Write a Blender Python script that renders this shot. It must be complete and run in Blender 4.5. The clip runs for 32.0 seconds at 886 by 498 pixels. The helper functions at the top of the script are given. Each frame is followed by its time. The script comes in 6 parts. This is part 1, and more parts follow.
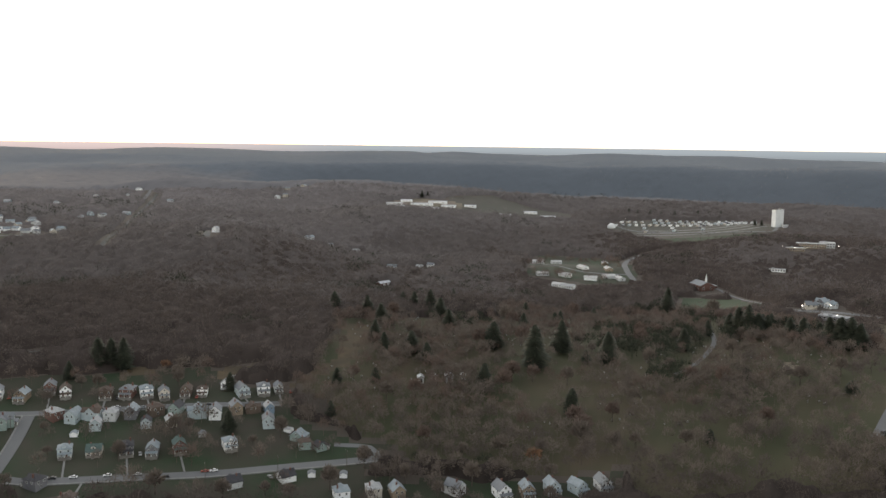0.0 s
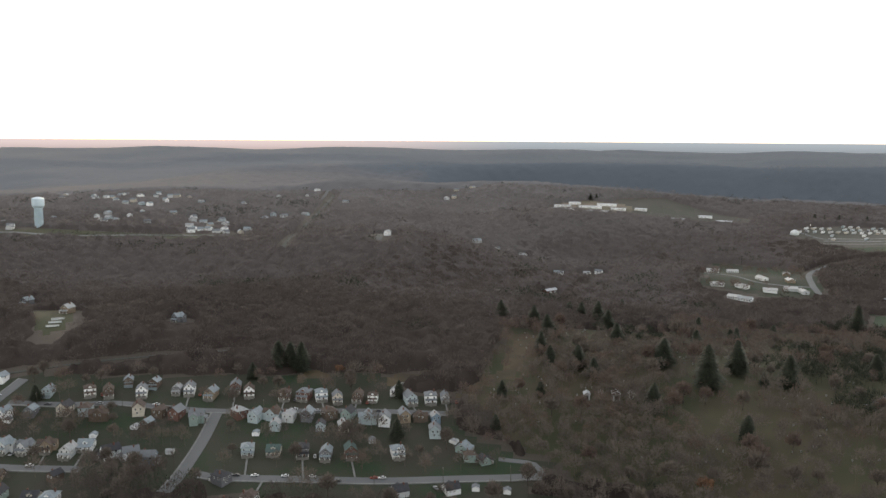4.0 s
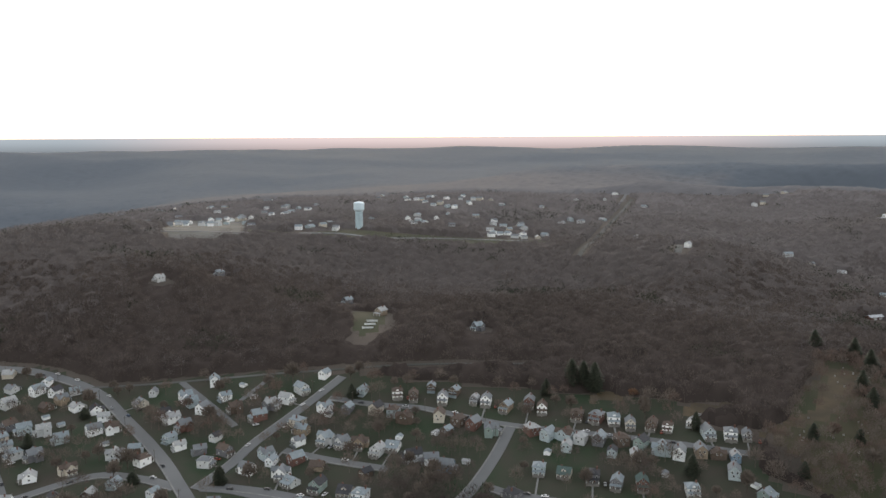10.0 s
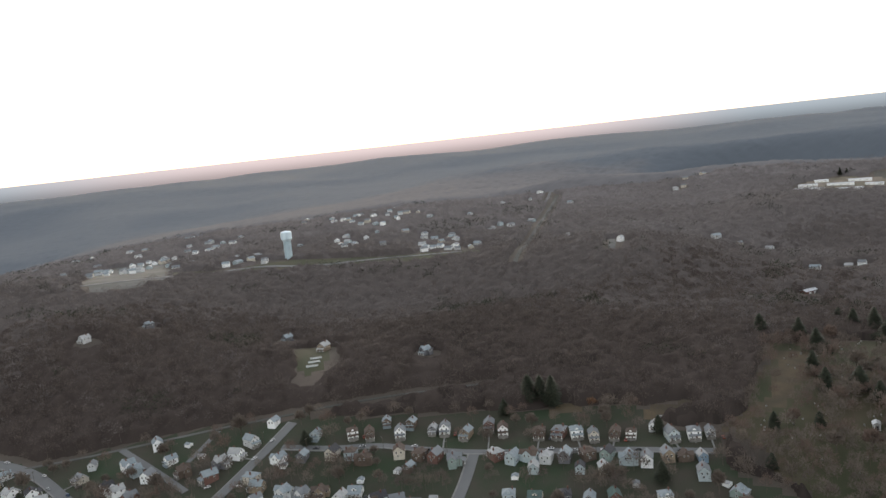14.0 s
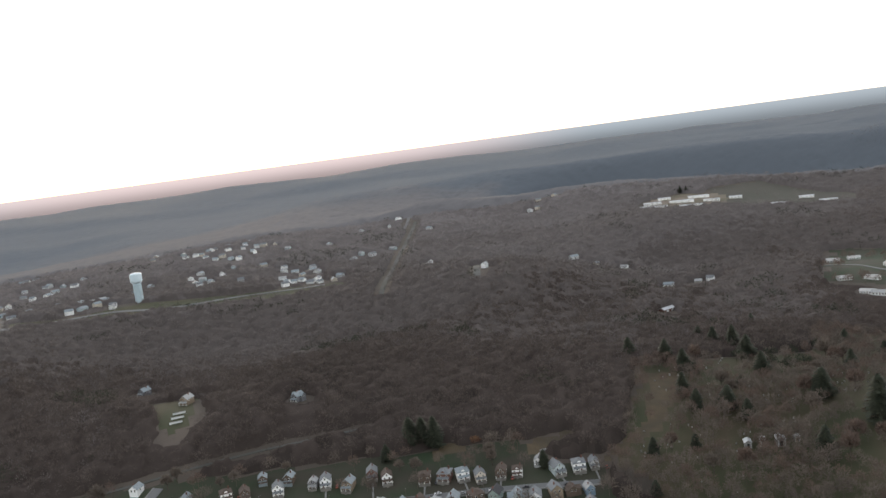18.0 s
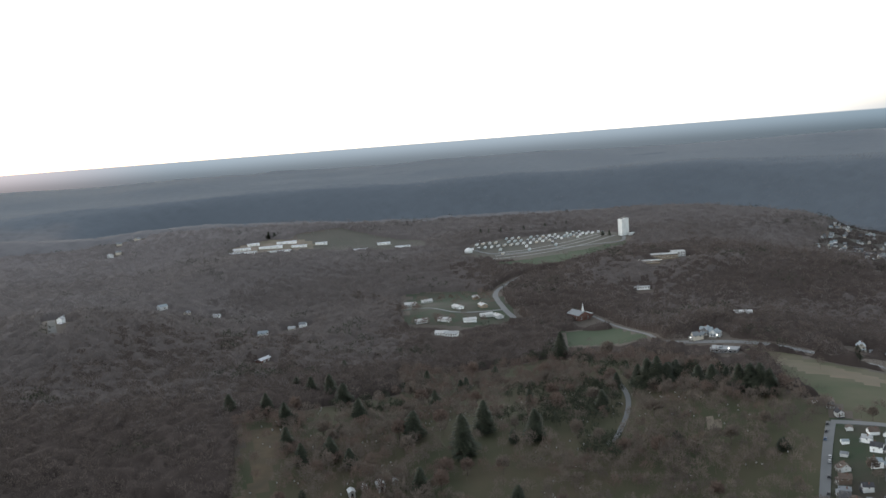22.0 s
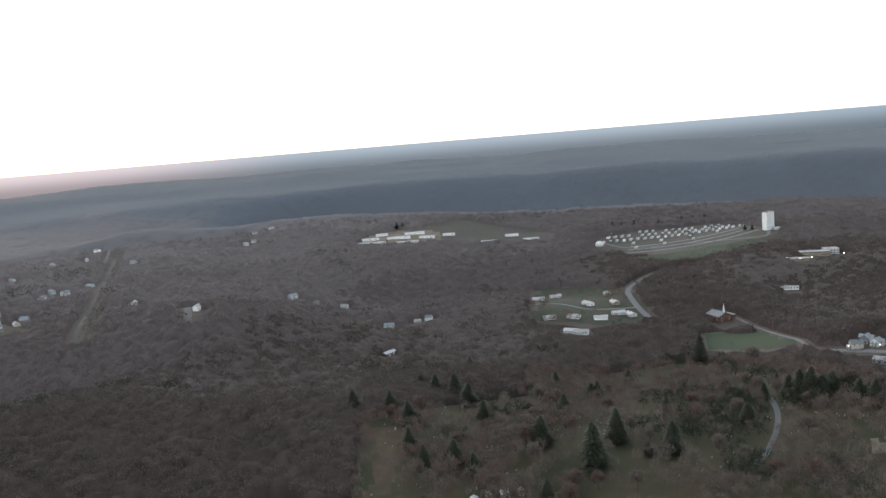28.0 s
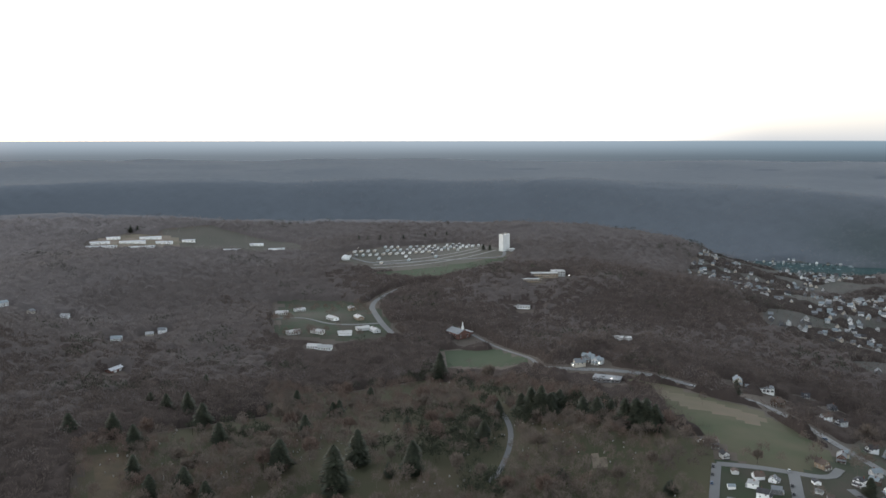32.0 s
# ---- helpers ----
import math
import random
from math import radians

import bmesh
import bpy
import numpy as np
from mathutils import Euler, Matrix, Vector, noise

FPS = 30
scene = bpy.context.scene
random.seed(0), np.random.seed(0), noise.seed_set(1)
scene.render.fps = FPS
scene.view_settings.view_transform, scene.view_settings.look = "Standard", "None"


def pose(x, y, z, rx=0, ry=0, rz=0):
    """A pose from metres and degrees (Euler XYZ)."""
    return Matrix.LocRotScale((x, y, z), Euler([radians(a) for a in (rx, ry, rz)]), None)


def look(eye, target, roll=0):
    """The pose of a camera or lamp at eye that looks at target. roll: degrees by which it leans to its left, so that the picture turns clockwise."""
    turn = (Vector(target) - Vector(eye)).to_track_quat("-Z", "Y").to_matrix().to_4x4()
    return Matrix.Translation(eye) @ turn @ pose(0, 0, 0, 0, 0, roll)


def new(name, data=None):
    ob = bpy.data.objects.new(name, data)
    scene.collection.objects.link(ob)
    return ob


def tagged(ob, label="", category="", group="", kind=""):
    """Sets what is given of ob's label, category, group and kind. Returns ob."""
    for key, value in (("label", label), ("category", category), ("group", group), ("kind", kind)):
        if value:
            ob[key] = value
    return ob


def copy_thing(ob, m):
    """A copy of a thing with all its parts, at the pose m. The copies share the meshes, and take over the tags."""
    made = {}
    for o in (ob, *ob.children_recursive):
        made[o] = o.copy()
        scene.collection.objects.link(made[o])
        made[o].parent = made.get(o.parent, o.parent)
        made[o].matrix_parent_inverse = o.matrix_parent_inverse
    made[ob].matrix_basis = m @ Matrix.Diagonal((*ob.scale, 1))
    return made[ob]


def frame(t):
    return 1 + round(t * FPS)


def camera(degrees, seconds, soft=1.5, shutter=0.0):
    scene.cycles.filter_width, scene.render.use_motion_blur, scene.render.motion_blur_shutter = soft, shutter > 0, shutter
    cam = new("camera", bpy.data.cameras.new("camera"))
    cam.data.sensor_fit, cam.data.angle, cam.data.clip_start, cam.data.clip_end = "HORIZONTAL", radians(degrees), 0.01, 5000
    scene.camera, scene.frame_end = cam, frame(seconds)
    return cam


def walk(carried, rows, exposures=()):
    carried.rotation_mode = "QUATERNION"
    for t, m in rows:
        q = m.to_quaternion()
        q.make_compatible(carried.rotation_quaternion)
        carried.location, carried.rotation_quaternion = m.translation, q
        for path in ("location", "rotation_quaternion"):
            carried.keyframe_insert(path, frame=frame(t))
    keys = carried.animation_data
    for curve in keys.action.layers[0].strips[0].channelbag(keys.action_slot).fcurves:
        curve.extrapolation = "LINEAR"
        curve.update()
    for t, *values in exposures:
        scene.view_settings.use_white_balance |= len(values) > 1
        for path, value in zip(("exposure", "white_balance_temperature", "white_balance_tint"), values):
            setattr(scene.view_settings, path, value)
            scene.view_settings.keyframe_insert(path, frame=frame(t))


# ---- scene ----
cam = camera(55.53, 32.0, soft=1.5)
# seconds, x, y, z, yaw, pitch, roll
PATH = [
    (0.0, 30.89, -32.41, 165.00, 4.21, -7.13, -0.77),
    (0.5, 30.75, -31.93, 166.72, 8.94, -7.20, -0.70),
    (1.0, 30.55, -31.50, 168.33, 12.96, -7.25, -0.69),
    (1.5, 30.31, -31.16, 169.80, 16.10, -7.30, -0.63),
    (2.0, 30.07, -30.88, 171.19, 17.22, -7.34, -0.65),
    (2.5, 29.88, -30.66, 172.61, 12.59, -7.37, -0.58),
    (3.0, 29.69, -30.44, 173.98, 12.30, -7.41, -0.51),
    (3.5, 29.49, -30.16, 175.34, 11.92, -7.45, -0.45),
    (6.0, 28.27, -28.63, 181.90, 47.03, -7.47, 0.16),
    (6.5, 28.13, -28.45, 183.23, 39.28, -7.59, 0.22),
    (7.0, 28.08, -28.39, 184.69, 38.59, -7.60, 0.22),
    (7.5, 28.05, -28.40, 186.24, 38.01, -7.63, 0.28),
    (8.0, 27.95, -28.36, 187.69, 37.45, -7.65, 0.34),
    (8.5, 27.69, -28.15, 189.07, 36.95, -7.73, 0.35),
    (9.0, 27.15, -27.64, 190.42, 36.49, -7.91, 0.33),
    (9.5, 26.28, -26.76, 191.80, 35.96, -7.90, 0.38),
    (10.0, 25.04, -25.53, 193.24, 35.48, -7.77, 0.30),
    (10.5, 23.47, -24.04, 194.78, 34.37, -7.80, 7.50),
    (11.0, 21.65, -22.43, 196.29, 33.68, -7.78, 10.03),
    (11.5, 19.68, -20.78, 197.77, 31.97, -7.76, 12.05),
    (12.0, 17.63, -19.12, 199.21, 31.57, -7.69, 9.82),
    (12.5, 15.51, -17.47, 200.58, 31.13, -7.66, 8.15),
    (13.0, 13.30, -15.86, 201.92, 30.69, -7.65, 7.47),
    (13.5, 10.95, -14.25, 203.28, 30.23, -7.62, 7.51),
    (15.5, 1.09, -7.79, 208.36, 28.88, -7.37, 0.50),
    (16.0, -1.35, -6.14, 209.74, 22.06, -7.39, 7.46),
    (16.5, -3.75, -4.52, 211.15, 21.09, -7.36, 7.62),
    (17.0, -6.14, -2.99, 212.62, 20.80, -7.28, 2.89),
    (17.5, -8.54, -1.58, 214.17, 20.54, -7.23, 0.61),
    (18.0, -10.95, -0.27, 215.74, 19.55, -7.26, 7.48),
    (18.5, -13.35, 0.91, 217.36, 19.33, -7.22, 0.97),
    (19.0, -15.69, 2.00, 219.00, 18.97, -7.21, 6.33),
    (19.5, -17.95, 3.05, 220.66, 14.63, -7.26, 4.16),
    (20.0, -20.10, 4.13, 222.30, 14.50, -7.21, 0.55),
    (20.5, -22.05, 5.30, 223.77, 9.05, -7.27, 5.91),
    (21.0, -23.69, 6.63, 225.04, 6.56, -7.32, 1.88),
    (21.5, -24.96, 8.18, 226.08, 6.36, -7.30, 0.46),
    (22.0, -25.76, 9.95, 226.81, -8.32, -7.43, 4.33),
    (22.5, -26.06, 11.91, 227.28, -25.79, -7.62, 1.59),
    (23.0, -25.92, 14.06, 227.56, -33.10, -7.71, 0.39),
    (23.5, -25.48, 16.37, 227.65, -33.89, -7.72, -1.11),
    (24.0, -24.91, 18.87, 227.65, -29.14, -7.70, 1.25),
    (24.5, -24.34, 21.51, 227.70, -22.38, -7.59, 0.30),
    (25.0, -23.89, 24.24, 227.81, -3.38, -7.47, 3.31),
    (25.5, -23.67, 26.97, 227.90, 4.40, -7.46, 4.74),
    (27.5, -23.77, 37.70, 228.10, 1.52, -7.46, 4.29),
    (28.0, -23.93, 40.27, 228.27, 0.41, -7.48, 4.66),
    (28.5, -24.17, 42.72, 228.63, -7.28, -7.48, 3.51),
    (29.0, -24.42, 45.05, 229.05, -11.83, -7.55, 3.07),
    (29.5, -24.60, 47.29, 229.39, -17.30, -7.57, 1.84),
    (30.0, -24.69, 49.48, 229.62, -17.54, -7.56, -0.00),
    (30.5, -24.67, 51.68, 229.71, -17.29, -7.51, -0.01),
    (31.0, -24.52, 53.90, 229.82, -16.99, -7.50, -0.01),
    (31.5, -24.26, 56.15, 230.00, -16.71, -7.46, -0.01),
    (32.0, -23.95, 58.40, 230.29, -16.38, -7.48, -0.00),
]
walk(cam, [(t, pose(x, y, z, 90 + pitch, roll, yaw)) for t, x, y, z, yaw, pitch, roll in PATH],
     exposures=[(0.0, 3.28, 6950, 9), (7.0, 3.31, 6800, 9), (18.0, 3.38, 6700, 9), (21.0, 3.37, 6550, 8.5), (22.0, 3.28, 6250, 6), (23.0, 3.12, 6050, 5), (24.0, 3.13, 6100, 5), (25.2, 3.37, 6500, 9), (28.0, 3.37, 6300, 8), (30.0, 3.28, 6250, 7), (32.0, 3.28, 6250, 7)])

# ---- sky and sun: just after sunset, glow low in the west ----
SUN_LEFT = 34.5  # degrees to the left of +y
world = bpy.data.worlds.new("evening_sky")
scene.world = world
world.use_nodes = True
wn, wl = world.node_tree.nodes, world.node_tree.links
wn.clear()
sky = wn.new("ShaderNodeTexSky")
sky.sky_type = "NISHITA"
sky.sun_disc = False
sky.sun_elevation = radians(5.0)
sky.sun_rotation = radians(-SUN_LEFT)
sky.altitude = 300
sky.air_density, sky.dust_density, sky.ozone_density = 1.0, 0.6, 1.5
# a thin white veil of high cloud over the clear sky, and hazy distance under the horizon
SKY_STRENGTH, VEIL, FAR_LAND, FAR_GLOW = 0.031, (0.245, 0.222, 0.212), (0.0250, 0.0285, 0.0325), (0.048, 0.040, 0.041)
bg = wn.new("ShaderNodeBackground")
bg.inputs["Strength"].default_value = SKY_STRENGTH
veil = wn.new("ShaderNodeBackground")
veil.inputs["Color"].default_value = (*VEIL, 1.0)
both = wn.new("ShaderNodeAddShader")
land_glow = wn.new("ShaderNodeBackground")
land_glow.inputs["Color"].default_value = (*FAR_LAND, 1.0)
# the veil is brightest low down and thins towards the zenith
thin = wn.new("ShaderNodeMapRange")
thin.inputs["From Min"].default_value, thin.inputs["From Max"].default_value = 0.12, 0.75
thin.inputs["To Min"].default_value, thin.inputs["To Max"].default_value = 1.0, 0.26
where = wn.new("ShaderNodeTexCoord")
parts_of = wn.new("ShaderNodeSeparateXYZ")
wl.new(where.outputs["Generated"], parts_of.inputs[0])
# and it dims away from the sunset
toward = wn.new("ShaderNodeVectorMath")
toward.operation = "DOT_PRODUCT"
toward.inputs[1].default_value = (-math.sin(radians(SUN_LEFT)), math.cos(radians(SUN_LEFT)), 0.0)
wl.new(where.outputs["Generated"], toward.inputs[0])


def ranged(value, a, b, c, d):
    node = wn.new("ShaderNodeMapRange")
    node.interpolation_type = "SMOOTHSTEP"
    for name, v in (("From Min", a), ("From Max", b), ("To Min", c), ("To Max", d)):
        node.inputs[name].default_value = v
    wl.new(value, node.inputs["Value"])
    return node.outputs["Result"]


dims = ranged(toward.outputs["Value"], -0.15, 0.42, 0.58, 1.0)
strength = wn.new("ShaderNodeMath")
strength.operation = "MULTIPLY"
wl.new(parts_of.outputs["Z"], thin.inputs["Value"])
wl.new(thin.outputs["Result"], strength.inputs[0])
wl.new(dims, strength.inputs[1])
wl.new(strength.outputs[0], veil.inputs["Strength"])
rosy = wn.new("ShaderNodeMix")
rosy.data_type = "RGBA"
rosy.inputs["A"].default_value, rosy.inputs["B"].default_value = (0.236, 0.213, 0.198, 1.0), (*VEIL, 1.0)
wl.new(ranged(toward.outputs["Value"], -0.1, 0.4, 0.0, 1.0), rosy.inputs["Factor"])
wl.new(rosy.outputs["Result"], veil.inputs["Color"])
# the hazy land past the last ridge: paler towards the horizon, warm under the sunset
tint = wn.new("ShaderNodeMix")
tint.data_type = "RGBA"
tint.inputs["A"].default_value, tint.inputs["B"].default_value = (*FAR_LAND, 1.0), (*FAR_GLOW, 1.0)
wl.new(ranged(toward.outputs["Value"], 0.90, 1.0, 0.0, 1.0), tint.inputs["Factor"])
dusk = wn.new("ShaderNodeMix")
dusk.data_type = "RGBA"
dusk.inputs["A"].default_value = (0.0150, 0.0195, 0.0235, 1.0)
wl.new(ranged(toward.outputs["Value"], 0.1, 0.75, 0.0, 1.0), dusk.inputs["Factor"])
wl.new(tint.outputs["Result"], dusk.inputs["B"])
wl.new(dusk.outputs["Result"], land_glow.inputs["Color"])
wl.new(ranged(parts_of.outputs["Z"], -0.024, -0.002, 0.80, 1.75), land_glow.inputs["Strength"])
# away from the sunset the low sky shows its own colours: grey-blue, rose, pale yellow
band = wn.new("ShaderNodeValToRGB")
stops = band.color_ramp
for place, colour in ((0.0, (0.078, 0.076, 0.076)), (0.16, (0.100, 0.084, 0.078)), (0.32, (0.168, 0.096, 0.082)), (0.55, (0.202, 0.136, 0.092)), (1.0, (0.24, 0.20, 0.15))):
    stop = stops.elements[0] if place == 0.0 else stops.elements[1] if place == 1.0 else stops.elements.new(place)
    stop.position, stop.color = place, (*colour, 1.0)
low = wn.new("ShaderNodeMath")
low.operation = "DIVIDE"
wl.new(parts_of.outputs["Z"], low.inputs[0])
wl.new(ranged(toward.outputs["Value"], -0.05, 0.45, 0.16, 0.04), low.inputs[1])
wl.new(low.outputs[0], band.inputs["Fac"])
rose = wn.new("ShaderNodeBackground")
wl.new(band.outputs["Color"], rose.inputs["Color"])
share = wn.new("ShaderNodeMath")
share.operation = "MULTIPLY"
wl.new(ranged(toward.outputs["Value"], 0.30, 0.62, 1.0, 0.0), share.inputs[0])
wl.new(ranged(parts_of.outputs["Z"], 0.09, 0.20, 1.0, 0.0), share.inputs[1])
heaven = wn.new("ShaderNodeMixShader")
wl.new(share.outputs[0], heaven.inputs[0])
wl.new(both.outputs[0], heaven.inputs[1])
wl.new(rose.outputs[0], heaven.inputs[2])
pick = wn.new("ShaderNodeMixShader")
out = wn.new("ShaderNodeOutputWorld")
wl.new(sky.outputs[0], bg.inputs[0])
wl.new(bg.outputs[0], both.inputs[0])
wl.new(veil.outputs[0], both.inputs[1])
wl.new(ranged(parts_of.outputs["Z"], -0.0034, -0.0014, 0.0, 1.0), pick.inputs[0])
wl.new(land_glow.outputs[0], pick.inputs[1])
wl.new(heaven.outputs[0], pick.inputs[2])
wl.new(pick.outputs[0], out.inputs[0])
sun = new("sun", bpy.data.lights.new("sun", "SUN"))
sun.data.energy, sun.data.angle, sun.data.color = 0.05, radians(20), (1.0, 0.75, 0.6)
sun.matrix_world = look((0, 0, 0), (0.57 * 10, -0.82 * 10, -0.6))

# ---- materials ----
def rgb(*c):
    return (*c, 1.0)


def material(name, colour, rough_=0.9, other=None, size=0.2, amount=0.5, bump=0.0, metal=0.0, island=0.0, spec=0.3, second=None, size2=0.02, lift=0.0):
    """A surface whose colour wanders between two tones at two scales (cells per metre), with fine relief."""
    m = bpy.data.materials.new(name)
    m.use_nodes = True
    n, l = m.node_tree.nodes, m.node_tree.links
    b = n["Principled BSDF"]
    b.inputs["Roughness"].default_value, b.inputs["Metallic"].default_value = rough_, metal
    b.inputs["Specular IOR Level"].default_value = spec
    other = other or tuple(v * 0.7 for v in colour)
    geo = n.new("ShaderNodeNewGeometry")

    def blotch(scale, detail):
        t = n.new("ShaderNodeTexNoise")
        t.inputs["Scale"].default_value, t.inputs["Detail"].default_value = scale, detail
        l.new(geo.outputs["Position"], t.inputs["Vector"])
        r = n.new("ShaderNodeMapRange")
        r.inputs["From Min"].default_value, r.inputs["From Max"].default_value = 0.32, 0.68
        l.new(t.outputs["Fac"], r.inputs["Value"])
        return r.outputs["Result"], t

    def mix(fac, a, c):
        x = n.new("ShaderNodeMix")
        x.data_type = "RGBA"
        for socket, v in ((x.inputs["Factor"], fac), (x.inputs["A"], a), (x.inputs["B"], c)):
            if isinstance(v, tuple):
                socket.default_value = rgb(*v)
            elif isinstance(v, float):
                socket.default_value = v
            else:
                l.new(v, socket)
        return x.outputs["Result"]

    f1, t1 = blotch(size, 4)
    col = mix(f1, colour, other)
    if second:
        f2, _ = blotch(size2, 3)
        col = mix(f2, col, second)
    if island:
        hsv = n.new("ShaderNodeHueSaturation")
        k = n.new("ShaderNodeMapRange")
        k.inputs["To Min"].default_value, k.inputs["To Max"].default_value = 1 - island, 1 + island
        l.new(geo.outputs["Random Per Island"], k.inputs["Value"])
        l.new(k.outputs["Result"], hsv.inputs["Value"])
        l.new(col, hsv.inputs["Color"])
        col = hsv.outputs["Color"]
    l.new(col, b.inputs["Base Color"])
    if lift:
        # thin twigs take light from above whichever way they lie
        add = n.new("ShaderNodeVectorMath")
        add.operation = "ADD"
        add.inputs[1].default_value = (0, 0, lift)
        unit = n.new("ShaderNodeVectorMath")
        unit.operation = "NORMALIZE"
        l.new(geo.outputs["Normal"], add.inputs[0])
        l.new(add.outputs[0], unit.inputs[0])
        l.new(unit.outputs[0], b.inputs["Normal"])
    if bump:
        bp = n.new("ShaderNodeBump")
        bp.inputs["Strength"].default_value, bp.inputs["Distance"].default_value = bump, 0.3 / max(size, 0.05)
        l.new(t1.outputs["Fac"], bp.inputs["Height"])
        l.new(bp.outputs["Normal"], b.inputs["Normal"])
    return m


GROUND = material("leaf_litter", (0.090, 0.074, 0.061), 0.95, (0.115, 0.093, 0.076), 0.05, second=(0.070, 0.061, 0.050), size2=0.008)
LAWN = material("patchy_lawn", (0.026, 0.047, 0.022), 0.95, (0.037, 0.047, 0.028), 0.07, second=(0.055, 0.048, 0.037), size2=0.03)
BURIAL_GRASS = material("olive_grass", (0.070, 0.064, 0.038), 0.95, (0.098, 0.078, 0.052), 0.035, second=(0.050, 0.056, 0.029), size2=0.014)
MEADOW = material("meadow_grass", (0.040, 0.058, 0.025), 0.95, (0.058, 0.065, 0.033), 0.04, second=(0.096, 0.084, 0.054), size2=0.016)
DRY_MEADOW = material("dry_meadow_grass", (0.108, 0.096, 0.062), 0.95, (0.088, 0.084, 0.050), 0.06, second=(0.140, 0.112, 0.082), size2=0.022)
DRY_BRUSH = material("golden_dry_brush", (0.130, 0.098, 0.060), 0.95, (0.096, 0.074, 0.048), 0.12, second=(0.074, 0.062, 0.042), size2=0.05)
TOWN_GROUND = material("worn_town_ground", (0.070, 0.070, 0.062), 0.95, (0.052, 0.058, 0.046), 0.05, second=(0.086, 0.082, 0.075), size2=0.02)
FIELD_GREEN = material("mown_grass", (0.032, 0.052, 0.024), 0.95, (0.040, 0.055, 0.029), 0.05)
BARE = material("bare_earth", (0.26, 0.21, 0.17), 0.95, (0.18, 0.15, 0.12), 0.05, second=(0.12, 0.11, 0.075), size2=0.02)
YARD = material("gravel_yard", (0.135, 0.134, 0.130), 0.95, (0.098, 0.097, 0.092), 0.03, second=(0.074, 0.076, 0.066), size2=0.014)
FIELD_TAN = material("dry_grass_field", (0.098, 0.088, 0.074), 0.95, (0.080, 0.074, 0.061), 0.02, second=(0.070, 0.070, 0.056), size2=0.009)
WOODS = material("bare_twigs", (0.112, 0.089, 0.077), 0.9, (0.092, 0.074, 0.065), 0.03, island=0.12, second=(0.099, 0.080, 0.070), size2=0.012, spec=0.2, lift=1.2)
DIM_WOODS = material("dark_bare_twigs", (0.078, 0.062, 0.053), 0.9, (0.064, 0.051, 0.045), 0.03, island=0.07, spec=0.2, lift=1.2)
# twigs in five paler, greyer steps: haze of distance put into the colour
HAZED_TWIGS = []
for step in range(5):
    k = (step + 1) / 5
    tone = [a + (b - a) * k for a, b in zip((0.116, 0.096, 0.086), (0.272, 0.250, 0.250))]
    HAZED_TWIGS.append(material("hazed_twigs", tuple(tone), 0.9, tuple(v * 0.76 for v in tone), 0.03, island=0.07, second=tuple(v * 0.88 for v in tone), size2=0.008, spec=0.2, lift=1.2))
# crown tones: two near ones, then five paling steps with haze painted in
CROWNS = []
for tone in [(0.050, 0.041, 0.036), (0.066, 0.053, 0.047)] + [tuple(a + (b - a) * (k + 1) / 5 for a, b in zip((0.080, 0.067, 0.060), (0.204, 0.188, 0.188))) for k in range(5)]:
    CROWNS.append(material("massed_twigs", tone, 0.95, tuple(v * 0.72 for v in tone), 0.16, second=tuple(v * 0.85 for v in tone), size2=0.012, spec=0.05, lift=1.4))
